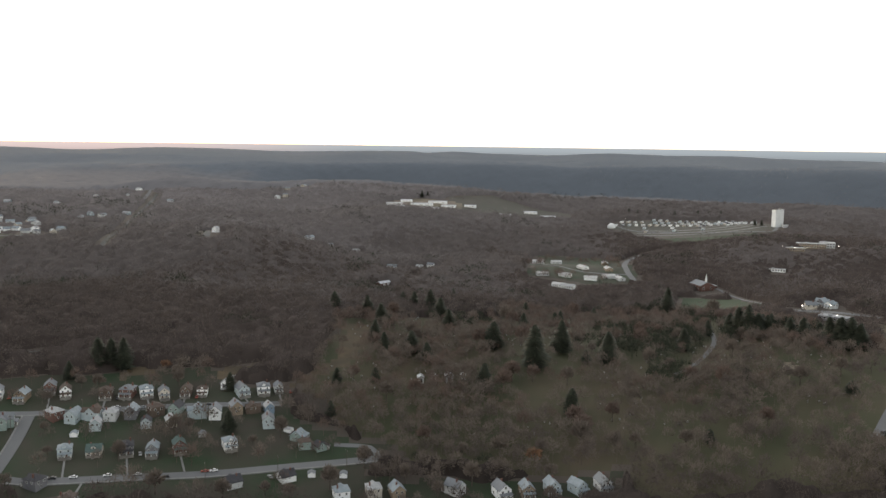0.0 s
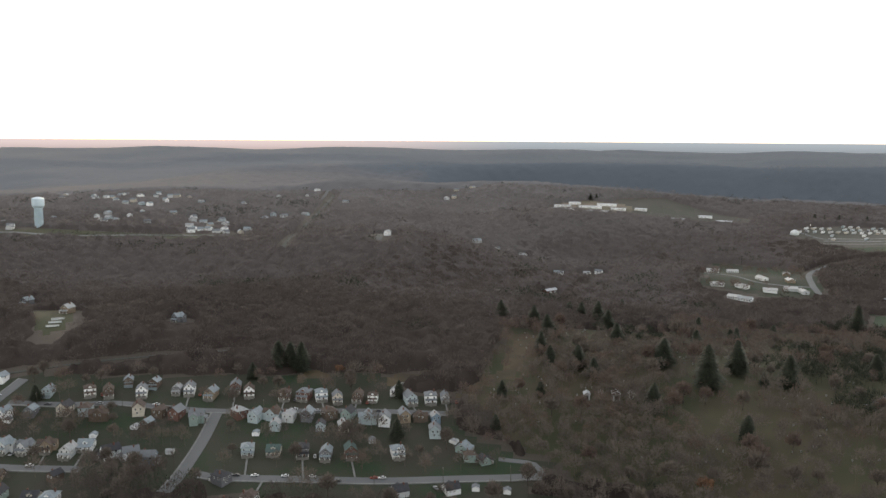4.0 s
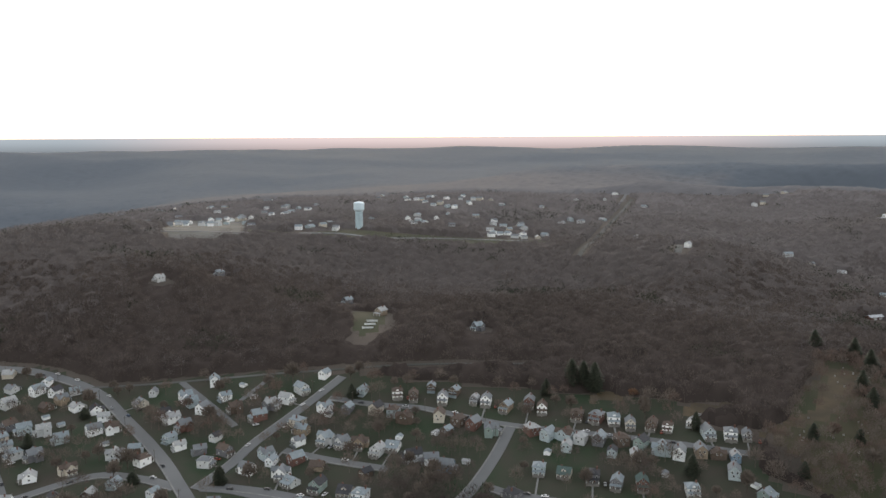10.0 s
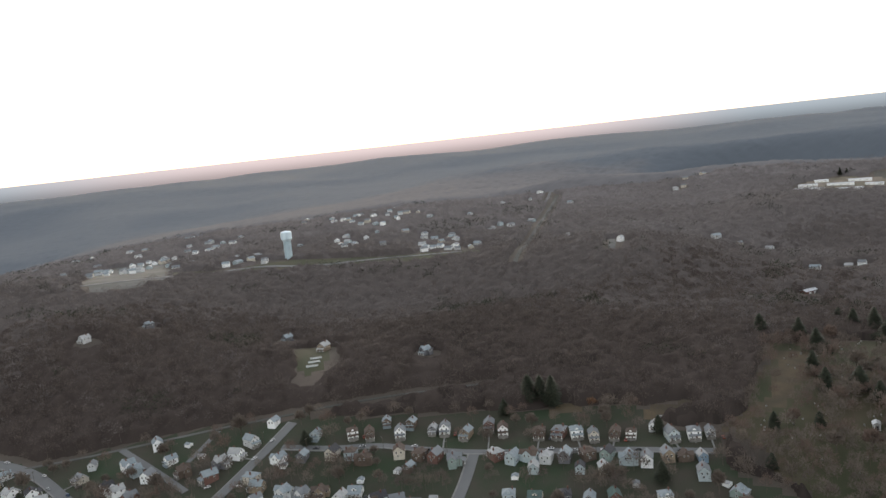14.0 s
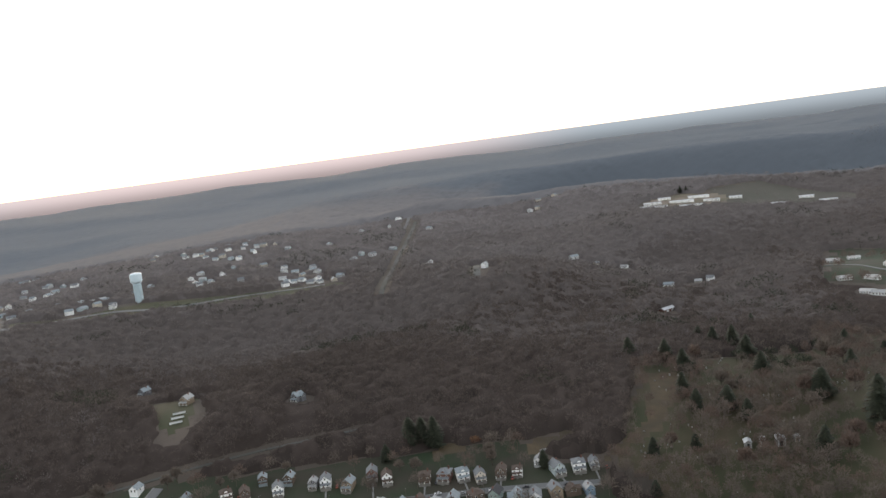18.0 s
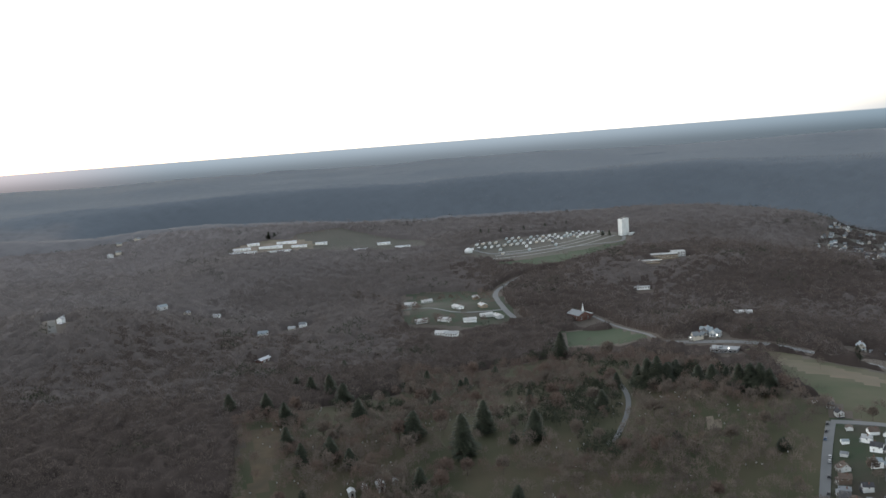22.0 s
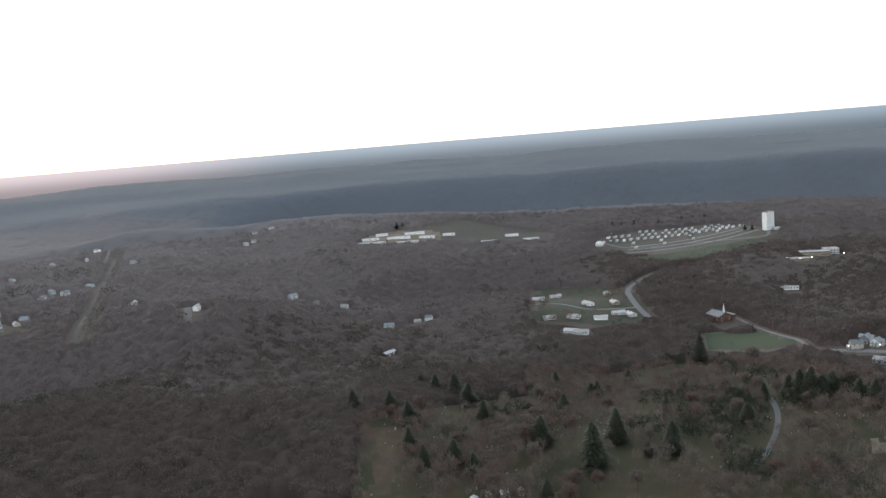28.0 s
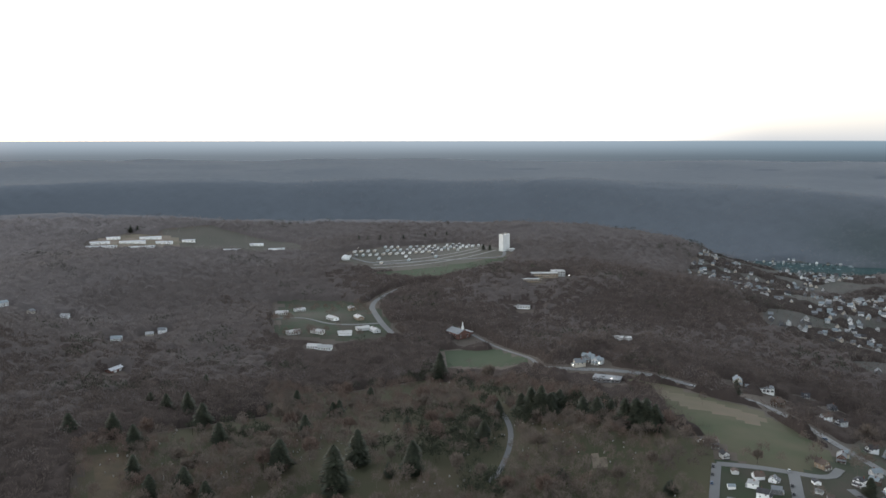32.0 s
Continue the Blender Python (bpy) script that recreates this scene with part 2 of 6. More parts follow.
def far_woods(name):
    """Distant bare woods, haze painted in: brown on the near plateau, mauve and blue-grey beyond, a dark pine slope in
    the east.
    """
    m = material(name, (0.5, 0.5, 0.5), 0.95, (0.43, 0.43, 0.43), 0.03, second=(0.46, 0.46, 0.46), size2=0.004, spec=0.05, lift=4.0)
    n, l = m.node_tree.nodes, m.node_tree.links
    b = n["Principled BSDF"]
    grain = b.inputs["Base Color"].links[0].from_socket
    split = n.new("ShaderNodeSeparateXYZ")
    l.new(n.new("ShaderNodeNewGeometry").outputs["Position"], split.inputs[0])
    drift = n.new("ShaderNodeTexNoise")
    drift.inputs["Scale"].default_value, drift.inputs["Detail"].default_value = 0.0022, 4
    l.new(split.inputs[0].links[0].from_socket, drift.inputs["Vector"])

    def maths(kind, p, q=0.0, r=0.0):
        node = n.new("ShaderNodeMath")
        node.operation = kind
        for socket, v in zip(node.inputs, (p, q, r)):
            if isinstance(v, float):
                socket.default_value = v
            else:
                l.new(v, socket)
        return node.outputs[0]

    def step(v, lo, hi):
        node = n.new("ShaderNodeMapRange")
        node.interpolation_type = "SMOOTHSTEP"
        node.inputs["From Min"].default_value, node.inputs["From Max"].default_value = lo, hi
        l.new(v, node.inputs["Value"])
        return node.outputs["Result"]

    def blend(f, p, q, kind="MIX"):
        node = n.new("ShaderNodeMix")
        node.data_type, node.blend_type = "RGBA", kind
        for socket, v in ((node.inputs["Factor"], f), (node.inputs["A"], p), (node.inputs["B"], q)):
            if isinstance(v, tuple):
                socket.default_value = rgb(*v)
            elif isinstance(v, float):
                socket.default_value = v
            else:
                l.new(v, socket)
        return node.outputs["Result"]

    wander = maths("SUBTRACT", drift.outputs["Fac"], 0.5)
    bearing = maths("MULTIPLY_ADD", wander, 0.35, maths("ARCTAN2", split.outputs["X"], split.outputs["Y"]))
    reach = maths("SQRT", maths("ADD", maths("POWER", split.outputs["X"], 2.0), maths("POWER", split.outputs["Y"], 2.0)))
    # haze colour by bearing: mauve near the sunset, blue-grey away from it
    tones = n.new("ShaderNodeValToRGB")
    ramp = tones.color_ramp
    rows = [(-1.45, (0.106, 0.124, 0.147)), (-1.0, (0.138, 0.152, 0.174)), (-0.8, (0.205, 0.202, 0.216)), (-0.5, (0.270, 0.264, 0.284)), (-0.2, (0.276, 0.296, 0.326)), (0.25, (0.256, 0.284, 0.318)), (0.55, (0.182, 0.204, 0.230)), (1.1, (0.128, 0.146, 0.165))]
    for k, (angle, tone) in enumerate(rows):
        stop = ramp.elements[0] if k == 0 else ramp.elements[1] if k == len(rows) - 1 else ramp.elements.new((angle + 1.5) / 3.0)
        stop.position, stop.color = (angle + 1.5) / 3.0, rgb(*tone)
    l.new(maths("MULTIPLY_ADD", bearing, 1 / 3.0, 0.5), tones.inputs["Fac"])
    # how far out the painted haze sets in, by bearing
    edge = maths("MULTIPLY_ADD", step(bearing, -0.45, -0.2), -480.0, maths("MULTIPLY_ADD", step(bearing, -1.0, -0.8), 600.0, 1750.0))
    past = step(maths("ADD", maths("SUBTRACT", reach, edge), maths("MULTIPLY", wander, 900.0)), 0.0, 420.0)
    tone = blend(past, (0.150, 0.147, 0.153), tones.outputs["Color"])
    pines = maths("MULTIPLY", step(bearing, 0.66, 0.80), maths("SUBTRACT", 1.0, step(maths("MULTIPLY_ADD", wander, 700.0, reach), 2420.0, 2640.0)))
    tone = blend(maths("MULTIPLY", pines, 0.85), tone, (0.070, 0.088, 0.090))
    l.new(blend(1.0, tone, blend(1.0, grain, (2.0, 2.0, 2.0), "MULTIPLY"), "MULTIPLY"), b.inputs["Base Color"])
    return m


FAR_CANOPY = far_woods("hazed_bare_woods")
YARD_TWIGS = material("yard_tree_twigs", (0.150, 0.122, 0.100), 0.9, (0.118, 0.096, 0.080), 0.1, island=0.1, spec=0.2, lift=1.0)
RUDDY_TWIGS = material("ruddy_tree_twigs", (0.140, 0.100, 0.080), 0.9, (0.112, 0.082, 0.068), 0.1, island=0.1, spec=0.2, lift=1.0)
# pale blue-grey in place of brown: haze over the far ridge, as base colour
RIDGE_TWIGS = material("hazed_ridge_twigs", (0.180, 0.196, 0.214), 0.9, (0.150, 0.166, 0.182), 0.02, island=0.15, second=(0.190, 0.194, 0.204), size2=0.004, spec=0.2, lift=0.8)
BARK = material("grey_bark", (0.11, 0.09, 0.075), 0.9, (0.07, 0.06, 0.05), 1.5)
RUSSET = material("russet_twigs", (0.20, 0.11, 0.065), 0.9, (0.15, 0.09, 0.06), 0.2, island=0.3)
NEEDLES = material("dark_needles", (0.027, 0.034, 0.022), 0.85, (0.040, 0.044, 0.028), 0.4, island=0.35)
WATER_MAT = material("river_water", (0.034, 0.076, 0.072), 0.10, (0.028, 0.064, 0.062), 0.02, spec=0.08)
ASPHALT = material("worn_asphalt", (0.142, 0.147, 0.149), 0.85, (0.110, 0.114, 0.116), 0.08, second=(0.165, 0.169, 0.168), size2=0.02)
KERB = material("pale_concrete", (0.24, 0.24, 0.23), 0.85, (0.17, 0.17, 0.165), 0.3)
CONCRETE = material("stained_concrete", (0.22, 0.21, 0.19), 0.85, (0.15, 0.14, 0.13), 0.25)
WALLS = [
    material("white_siding", (0.86, 0.87, 0.87), 0.6, (0.78, 0.79, 0.79), 0.5),
    material("pale_grey_siding", (0.56, 0.57, 0.57), 0.65, (0.46, 0.47, 0.47), 0.5),
    material("cream_siding", (0.52, 0.48, 0.41), 0.65, (0.43, 0.39, 0.33), 0.5),
    material("tan_brick", (0.30, 0.24, 0.17), 0.8, (0.22, 0.17, 0.13), 0.8),
    material("brown_shingle", (0.13, 0.095, 0.075), 0.85, (0.09, 0.07, 0.055), 0.8),
    material("red_brick", (0.165, 0.090, 0.072), 0.85, (0.12, 0.066, 0.055), 0.8),
    material("pale_blue_siding", (0.42, 0.48, 0.50), 0.65, (0.34, 0.40, 0.42), 0.5),
    material("sea_green_siding", (0.26, 0.32, 0.30), 0.65, (0.20, 0.26, 0.24), 0.5),
    material("slate_grey_siding", (0.17, 0.17, 0.18), 0.75, (0.12, 0.12, 0.13), 0.5),
    material("blue_grey_siding", (0.20, 0.27, 0.34), 0.7, (0.16, 0.22, 0.28), 0.5),
]
WALL_WORDS = ["white", "pale grey", "cream", "tan brick", "brown shingled", "red brick", "pale blue", "sea green", "slate grey", "blue-grey"]
ROOFS = [
    material("grey_shingles", (0.17, 0.187, 0.20), 0.55, (0.15, 0.16, 0.17), 0.6),
    material("blue_grey_shingles", (0.25, 0.29, 0.31), 0.55, (0.19, 0.225, 0.245), 0.6),
    material("brown_shingles", (0.11, 0.085, 0.07), 0.8, (0.08, 0.06, 0.05), 0.6),
    material("dark_shingles", (0.055, 0.055, 0.06), 0.75, (0.04, 0.04, 0.045), 0.6),
    material("pale_shingles", (0.36, 0.37, 0.37), 0.6, (0.28, 0.29, 0.29), 0.6),
    material("white_coated_roofing", (0.50, 0.50, 0.49), 0.7, (0.42, 0.42, 0.41), 0.4),
    material("green_shingles", (0.085, 0.125, 0.115), 0.75, (0.06, 0.09, 0.085), 0.6),
]
ROOF_WORDS = ["grey", "blue-grey", "brown", "dark", "pale grey", "white", "green"]
BLUE_TARP = material("blue_metal_roof", (0.03, 0.14, 0.38), 0.5, (0.025, 0.11, 0.30), 0.3)
TRIM = material("white_trim", (0.68, 0.68, 0.66), 0.6, (0.58, 0.58, 0.56), 0.6)
PANE = material("dark_window_glass", (0.02, 0.022, 0.025), 0.12, (0.028, 0.03, 0.033), 0.5, spec=0.6)
CHIMNEY = material("chimney_brick", (0.17, 0.085, 0.065), 0.9, (0.11, 0.06, 0.05), 1.2)
DOORS = material("brown_door", (0.12, 0.06, 0.04), 0.6, (0.09, 0.05, 0.035), 1.0)
PALE_STEEL = material("pale_blue_painted_steel", (0.40, 0.50, 0.55), 0.45, (0.35, 0.44, 0.49), 0.12)
TANK_BLUE = material("pale_blue_tank_paint", (0.60, 0.71, 0.78), 0.4, (0.54, 0.65, 0.72), 0.1)
TOWER_WHITE = material("white_render", (0.64, 0.66, 0.66), 0.6, (0.56, 0.58, 0.58), 0.15)
ROOF_METAL = material("pale_metal_roof", (0.48, 0.50, 0.52), 0.4, (0.40, 0.42, 0.44), 0.08, metal=0.2)
STEEL_BLUE = material("blue_steel_cladding", (0.10, 0.145, 0.165), 0.5, (0.085, 0.125, 0.14), 0.1)
IRON = material("dark_bridge_steel", (0.055, 0.058, 0.058), 0.7, (0.08, 0.07, 0.06), 0.3)
STONE = material("grey_granite", (0.36, 0.35, 0.33), 0.8, (0.28, 0.27, 0.26), 1.0)
TYRE = material("tyre_rubber", (0.02, 0.02, 0.02), 0.9, (0.03, 0.03, 0.03), 2.0)
CAR_PAINT = [
    material("white_car_paint", (0.70, 0.70, 0.70), 0.3, (0.66, 0.66, 0.66), 0.5),
    material("silver_car_paint", (0.42, 0.43, 0.44), 0.3, (0.38, 0.39, 0.40), 0.5, metal=0.4),
    material("dark_car_paint", (0.03, 0.03, 0.035), 0.3, (0.04, 0.04, 0.045), 0.5),
    material("red_car_paint", (0.30, 0.06, 0.03), 0.35, (0.26, 0.05, 0.03), 0.5),
    material("blue_car_paint", (0.04, 0.08, 0.16), 0.3, (0.05, 0.09, 0.17), 0.5),
]
CAR_WORDS = ["white", "silver", "dark", "red", "blue"]


def lamp_material(name, colour, strength):
    m = bpy.data.materials.new(name)
    m.use_nodes = True
    b = m.node_tree.nodes["Principled BSDF"]
    b.inputs["Emission Color"].default_value, b.inputs["Emission Strength"].default_value = rgb(*colour), strength
    return m


LAMP = lamp_material("lit_lamp_glass", (1.0, 0.93, 0.8), 1.4)



# ---- lie of the land ----
def ease(a, b, v):
    u = np.clip((v - a) / (b - a), 0.0, 1.0)
    return u * u * (3.0 - 2.0 * u)


# round rises and hollows: x, y, spread, height
HILLS_BROAD = [
    (-917, 929, 700, 50), (1500, 600, 280, 76), (1300, 1500, 280, -62), (324, 561, 160, 50),
    (0, -200, 480, -43), (2100, 900, 280, 56), (1300, 300, 90, 60), (800, 500, 160, -34),
    (486, 1232, 160, 32), (-976, 466, 160, 40), (-2540, 1500, 280, 31), (900, 900, 90, -30),
    (-200, 650, 160, 25), (394, 820, 90, 28), (-687, 485, 90, 31), (-140, 1787, 160, 19),
    (300, 150, 160, 18), (526, 1531, 90, 21), (-142, 1465, 90, 25), (-451, 530, 90, 23),
    (-947, 709, 160, 28), (0, 2150, 160, -17),
]
HILLS_SMALL = [
    (650, 300, 90, -17), (700, 1100, 90, 15), (340, 380, 90, 18), (-949, 1805, 280, 14),
    (0, 200, 90, -14), (1000, 1300, 90, -16), (1200, 1720, 90, -18), (-2428, 2055, 160, 12),
    (-324, 1036, 90, 14), (-817, 936, 90, 12), (267, 1654, 90, 12), (18, 662, 90, 9),
    (1800, 1000, 90, 12), (-344, 1850, 90, 12), (-1500, 390, 130, -30), (-350, 1030, 105, 22), (-95, 1240, 100, -16), (-700, 2700, 280, -9), (700, 800, 90, 9),
    (-1500, 0, 280, -7), (119, 1255, 90, -16), (70, 1159, 90, 14), (-965, 1404, 90, 10),
    (-618, 1007, 160, 9), (-451, 1316, 90, 6), (0, 380, 90, -6),
]
RIVER = [(660, 130), (738, 420), (850, 590), (1041, 800), (1245, 942), (1480, 1060), (1640, 1190),
         (1660, 1330), (1540, 1500), (1280, 1680), (900, 2000), (450, 2190), (-300, 2260)]
RIDGE = [(2000, 1500), (1750, 1750), (1500, 2250), (900, 2600), (0, 2780), (-700, 2680), (-1200, 2480)]
# the same river comes round again in the west, between plateaus
WEST_RIVER = [(-1560, -500), (-1690, 60), (-1800, 500), (-1990, 900)]
WEST_VALLEY = WEST_RIVER + [(-2450, 1330), (-3100, 1750)]
BACK_RIDGE = [(-700, 1900), (-250, 1965), (200, 1965), (560, 1870), (900, 1620)]
HOLLOW = [(-660, 790), (-520, 830), (-420, 850)]
RIVER_FLATS = [(868, 770, 70, -18), (775, 665, 60, -9), (1130, 1030, 120, -30)]
WATER = -70.0
EDGE = 4950.0


def lattice(ix, iy, seed):
    n = (ix * 374761393 + iy * 668265263 + seed * 982451653) & 0x7FFFFFFF
    n = ((n ^ (n >> 13)) * 1274126177) & 0x7FFFFFFF
    return ((n ^ (n >> 16)) & 0xFFFF) / 65535.0


def rough(x, y, size, seed):
    """Smooth value noise from -1 to 1 with a cell of that many metres."""
    fx, fy = np.asarray(x, float) / size, np.asarray(y, float) / size
    ix, iy = np.floor(fx).astype(np.int64), np.floor(fy).astype(np.int64)
    u, v = fx - ix, fy - iy
    u, v = u * u * (3 - 2 * u), v * v * (3 - 2 * v)
    a, b = lattice(ix, iy, seed), lattice(ix + 1, iy, seed)
    c, d = lattice(ix, iy + 1, seed), lattice(ix + 1, iy + 1, seed)
    return 2 * ((a * (1 - u) + b * u) * (1 - v) + (c * (1 - u) + d * u) * v) - 1


def off_line(x, y, line):
    """Distance of points from a polyline."""
    d = np.full(np.shape(x), 1e9)
    for (ax, ay), (bx, by) in zip(line[:-1], line[1:]):
        ux, uy = bx - ax, by - ay
        t = np.clip(((x - ax) * ux + (y - ay) * uy) / (ux * ux + uy * uy), 0, 1)
        d = np.minimum(d, np.hypot(x - ax - t * ux, y - ay - t * uy))
    return d


def land(x, y):
    """Height of the ground."""
    x, y = np.asarray(x, float), np.asarray(y, float)
    r = np.hypot(x, y)
    z = -30 + 40 * ease(900, 2000, r) + 95 * ease(2500, 4900, r)
    z = z + 72 * np.exp(-off_line(x, y, RIDGE) ** 2 / (2 * 230 ** 2))
    for cx, cy, s, h in HILLS_BROAD + HILLS_SMALL + RIVER_FLATS:
        z = z + h * np.exp(-((x - cx) ** 2 + (y - cy) ** 2) / (2 * s * s))
    far = ease(1300, 3000, r)
    z = z + far * (16 * rough(x, y, 620, 3) + 9 * rough(x, y, 260, 4)) + 1.2 * rough(x, y, 90, 5)
    z = z + 34 * np.exp(-off_line(x, y, BACK_RIDGE) ** 2 / (2 * 100 ** 2)) - 13 * np.exp(-off_line(x, y, HOLLOW) ** 2 / (2 * 60 ** 2))
    z = z - 62 * np.exp(-off_line(x, y, WEST_VALLEY) ** 2 / (2 * 260 ** 2))
    d = np.minimum(off_line(x, y, RIVER), off_line(x, y, WEST_RIVER))
    bank = ease(64, 140 + 330 * ease(1750, 2150, r), d)
    return (WATER - 5) * (1 - bank) + np.maximum(z, WATER + 3) * bank

# ---- the plan ----
# roads: name, width and course
ROADS = {
    'main_road': (8, [(-862, 321), (-790, 310), (-733, 300), (-680, 311), (-637, 327), (-568, 336), (-502, 320), (-437, 300), (-393, 282), (-366, 270), (-347, 260)]),
    'wood_edge_lane': (2.6, [(-576, 338), (-523, 382), (-466, 421), (-412, 456), (-349, 507), (-293, 552)]),
    'hillside_lane': (5, [(-522, 382), (-475, 369), (-428, 355)]),
    'short_lane': (4, [(-460, 421), (-454, 383)]),
    'cross_street': (7, [(-407, 445), (-405, 416), (-403, 384), (-399, 348), (-390, 316), (-385, 286)]),
    'upper_street': (5, [(-396, 418), (-360, 428), (-329, 442), (-294, 450), (-262, 457), (-213, 472), (-189, 480), (-154, 491), (-114, 503)]),
    'steep_street': (7, [(-261, 455), (-251, 421), (-243, 385), (-240, 359)]),
    'middle_street': (6, [(-375, 351), (-340, 358), (-300, 369)]),
    'lower_street': (7, [(-383, 289), (-364, 298), (-332, 305)]),
    'lower_street_far': (7, [(-373, 298), (-347, 308), (-319, 315), (-288, 320)]),
    'terrace_street': (6, [(-234, 385), (-219, 386), (-178, 398), (-134, 412), (-88, 432), (-41, 450)]),
    'loop_lane': (4, [(-41, 450), (-48, 461), (-70, 460)]),
    'west_street': (8, [(-683, 220), (-650, 224), (-593, 206), (-516, 178), (-454, 157)]),
    'west_link': (6, [(-652, 226), (-670, 256), (-678, 310)]),
    'west_alley': (5, [(-560, 243), (-496, 222), (-420, 191)]),
    'orchard_road': (7, [(-481, 171), (-469, 212), (-454, 260), (-424, 276), (-397, 281)]),
    'far_west_street': (6, [(-613, 135), (-609, 164), (-602, 186), (-594, 204)]),
    'far_west_alley': (4, [(-602, 159), (-488, 120)]),
    'far_west_lane': (5, [(-503, 126), (-482, 163)]),
    'east_street_one': (6, [(293, 509), (267, 473), (239, 432)]),
    'east_street_two': (7, [(331, 483), (299, 435), (278, 398)]),
    'east_link': (6, [(293, 509), (314, 495), (346, 473), (368, 484)]),
    'ridge_road': (9, [(291, 801), (313, 768), (347, 735), (371, 710), (396, 667), (424, 643), (421, 595), (410, 534), (404, 480), (398, 432), (391, 406)]),
    'east_slope_street': (6, [(350, 455), (346, 417), (346, 381)]),
    'east_slope_lane': (5, [(300, 382), (326, 380), (346, 381)]),
    'hill_road': (8, [(335, 1284), (279, 1295), (235, 1264), (211, 1215), (202, 1119), (205, 1035)]),
    'close_road': (5, [(69, 1152), (105, 1146), (138, 1110), (201, 1108)]),
    'chapel_drive': (4, [(221, 1100), (278, 1068), (299, 999), (302, 861), (292, 796)]),
    'burial_drive': (4, [(216, 726), (205, 656), (189, 610), (167, 573), (155, 563)]),
    'town_street': (9, [(674, 727), (899, 896), (985, 942), (1109, 1038), (1211, 1198), (1521, 1557)]),
    'works_road': (8, [(744, 696), (963, 843), (1142, 970), (1294, 1062), (1343, 1088), (1323, 1096), (1273, 1101)]),
    'school_road': (6, [(1010, 1020), (1113, 1132), (1140, 1188), (1086, 1218)]),
    'tower_road': (8, [(-952, 582), (-943, 661), (-897, 779), (-824, 866), (-753, 909), (-689, 1005), (-603, 1075)]),
    'wood_cut': (7, [(-714, 1728), (-611, 1399), (-528, 1144), (-465, 963)]),
    'power_line_strip': (9, [(-384, 1125), (-360, 1052), (-342, 994)]),
    'crest_road': (7, [(-558, 1502), (-531, 1541), (-502, 1561)]),
    'crest_lane': (6, [(-706, 1638), (-761, 1817), (-846, 2051)]),
    'park_road': (6, [(517, 1497), (493, 1447), (454, 1454), (367, 1496), (277, 1516), (242, 1569)]),
}

# homes: place and colour
UPPER_ROW = [
    (-227, 487, 4), (-214, 491, 5), (-203, 494, 0), (-191, 494, 2), (-178, 500, 4), (-168, 503, 0),
    (-143, 509, 6), (-130, 515, 0), (-121, 520, 1), (-253, 484, 0), (-265, 487, 5), (-276, 473, 3),
    (-293, 473, 0), (-301, 470, 8), (-321, 458, 0), (-341, 449, 4), (-353, 445, 0), (-421, 414, 1),
    (-421, 398, 0),
]
SECOND_ROW = [
    (-386, 403, 0), (-353, 421, 2), (-340, 424, 6), (-328, 422, 4), (-309, 437, 2), (-294, 439, 4),
    (-283, 441, 5), (-267, 441, 7), (-247, 456, 5), (-232, 454, 6), (-222, 459, 6), (-211, 460, 1),
    (-200, 465, 8), (-187, 471, 4), (-175, 476, 7), (-161, 474, 6), (-150, 476, 0), (-140, 486, 3),
    (-130, 489, 4), (-120, 492, 9), (-115, 474, 6),
]
THIRD_ROW = [
    (-358, 373, 1), (-345, 376, 1), (-334, 381, 3), (-318, 380, 1), (-313, 390, 0), (-293, 386, 0),
    (-281, 389, 0), (-268, 387, 9), (-390, 379, 2), (-380, 373, 3), (-357, 344, 5), (-340, 346, 3),
    (-322, 328, 7), (-304, 333, 2), (-292, 333, 0), (-340, 323, 1), (-352, 326, 0), (-378, 338, 6),
    (-369, 334, 0), (-374, 318, 0), (-404, 309, 1), (-405, 326, 8),
]
TERRACE_ROW = [
    (-217, 415, 6), (-202, 420, 2), (-185, 424, 8), (-170, 426, 8), (-157, 433, 5), (-130, 443, 0),
    (-220, 383, 8), (-93, 463, 7), (-87, 454, 7), (-74, 457, 7), (-89, 418, 0), (-116, 405, 1),
    (-191, 368, 0), (-204, 360, 1),
]
WEDGE = [
    (-518, 342, 2), (-486, 339, 0), (-474, 337, 0), (-457, 334, 5), (-494, 365, 0), (-483, 363, 6),
    (-467, 359, 0), (-446, 368, 4), (-421, 371, 5), (-425, 387, 8), (-494, 392, 0),
]
MAIN_ROAD_HOUSES = [
    (-656, 295, 1), (-651, 312, 2), (-601, 284, 1), (-573, 298, 4), (-589, 315, 0), (-574, 311, 3),
    (-554, 311, 0), (-538, 317, 0), (-500, 305, 0), (-508, 296, 0), (-565, 265, 8), (-551, 269, 6),
    (-538, 276, 1), (-516, 276, 6), (-462, 282, 1), (-441, 288, 0), (-507, 252, 8), (-520, 245, 1),
    (-483, 235, 0), (-470, 254, 2), (-468, 205, 0),
]
WEST_HOUSES = [
    (-630, 163, 0), (-600, 167, 0), (-597, 177, 1), (-563, 154, 0), (-529, 169, 2), (-554, 169, 8),
    (-569, 184, 1), (-590, 147, 0), (-555, 134, 0), (-541, 127, 1), (-491, 151, 2), (-466, 143, 9),
    (-502, 131, 0), (-522, 122, 0), (-572, 221, 8), (-548, 210, 8), (-526, 201, 1), (-504, 192, 8),
    (-457, 177, 0), (-466, 203, 0), (-446, 194, 9), (-404, 208, 7), (-396, 245, 8), (-637, 205, 0),
    (-705, 236, 0), (-742, 223, 6), (-771, 223, 0), (-805, 208, 0),
]
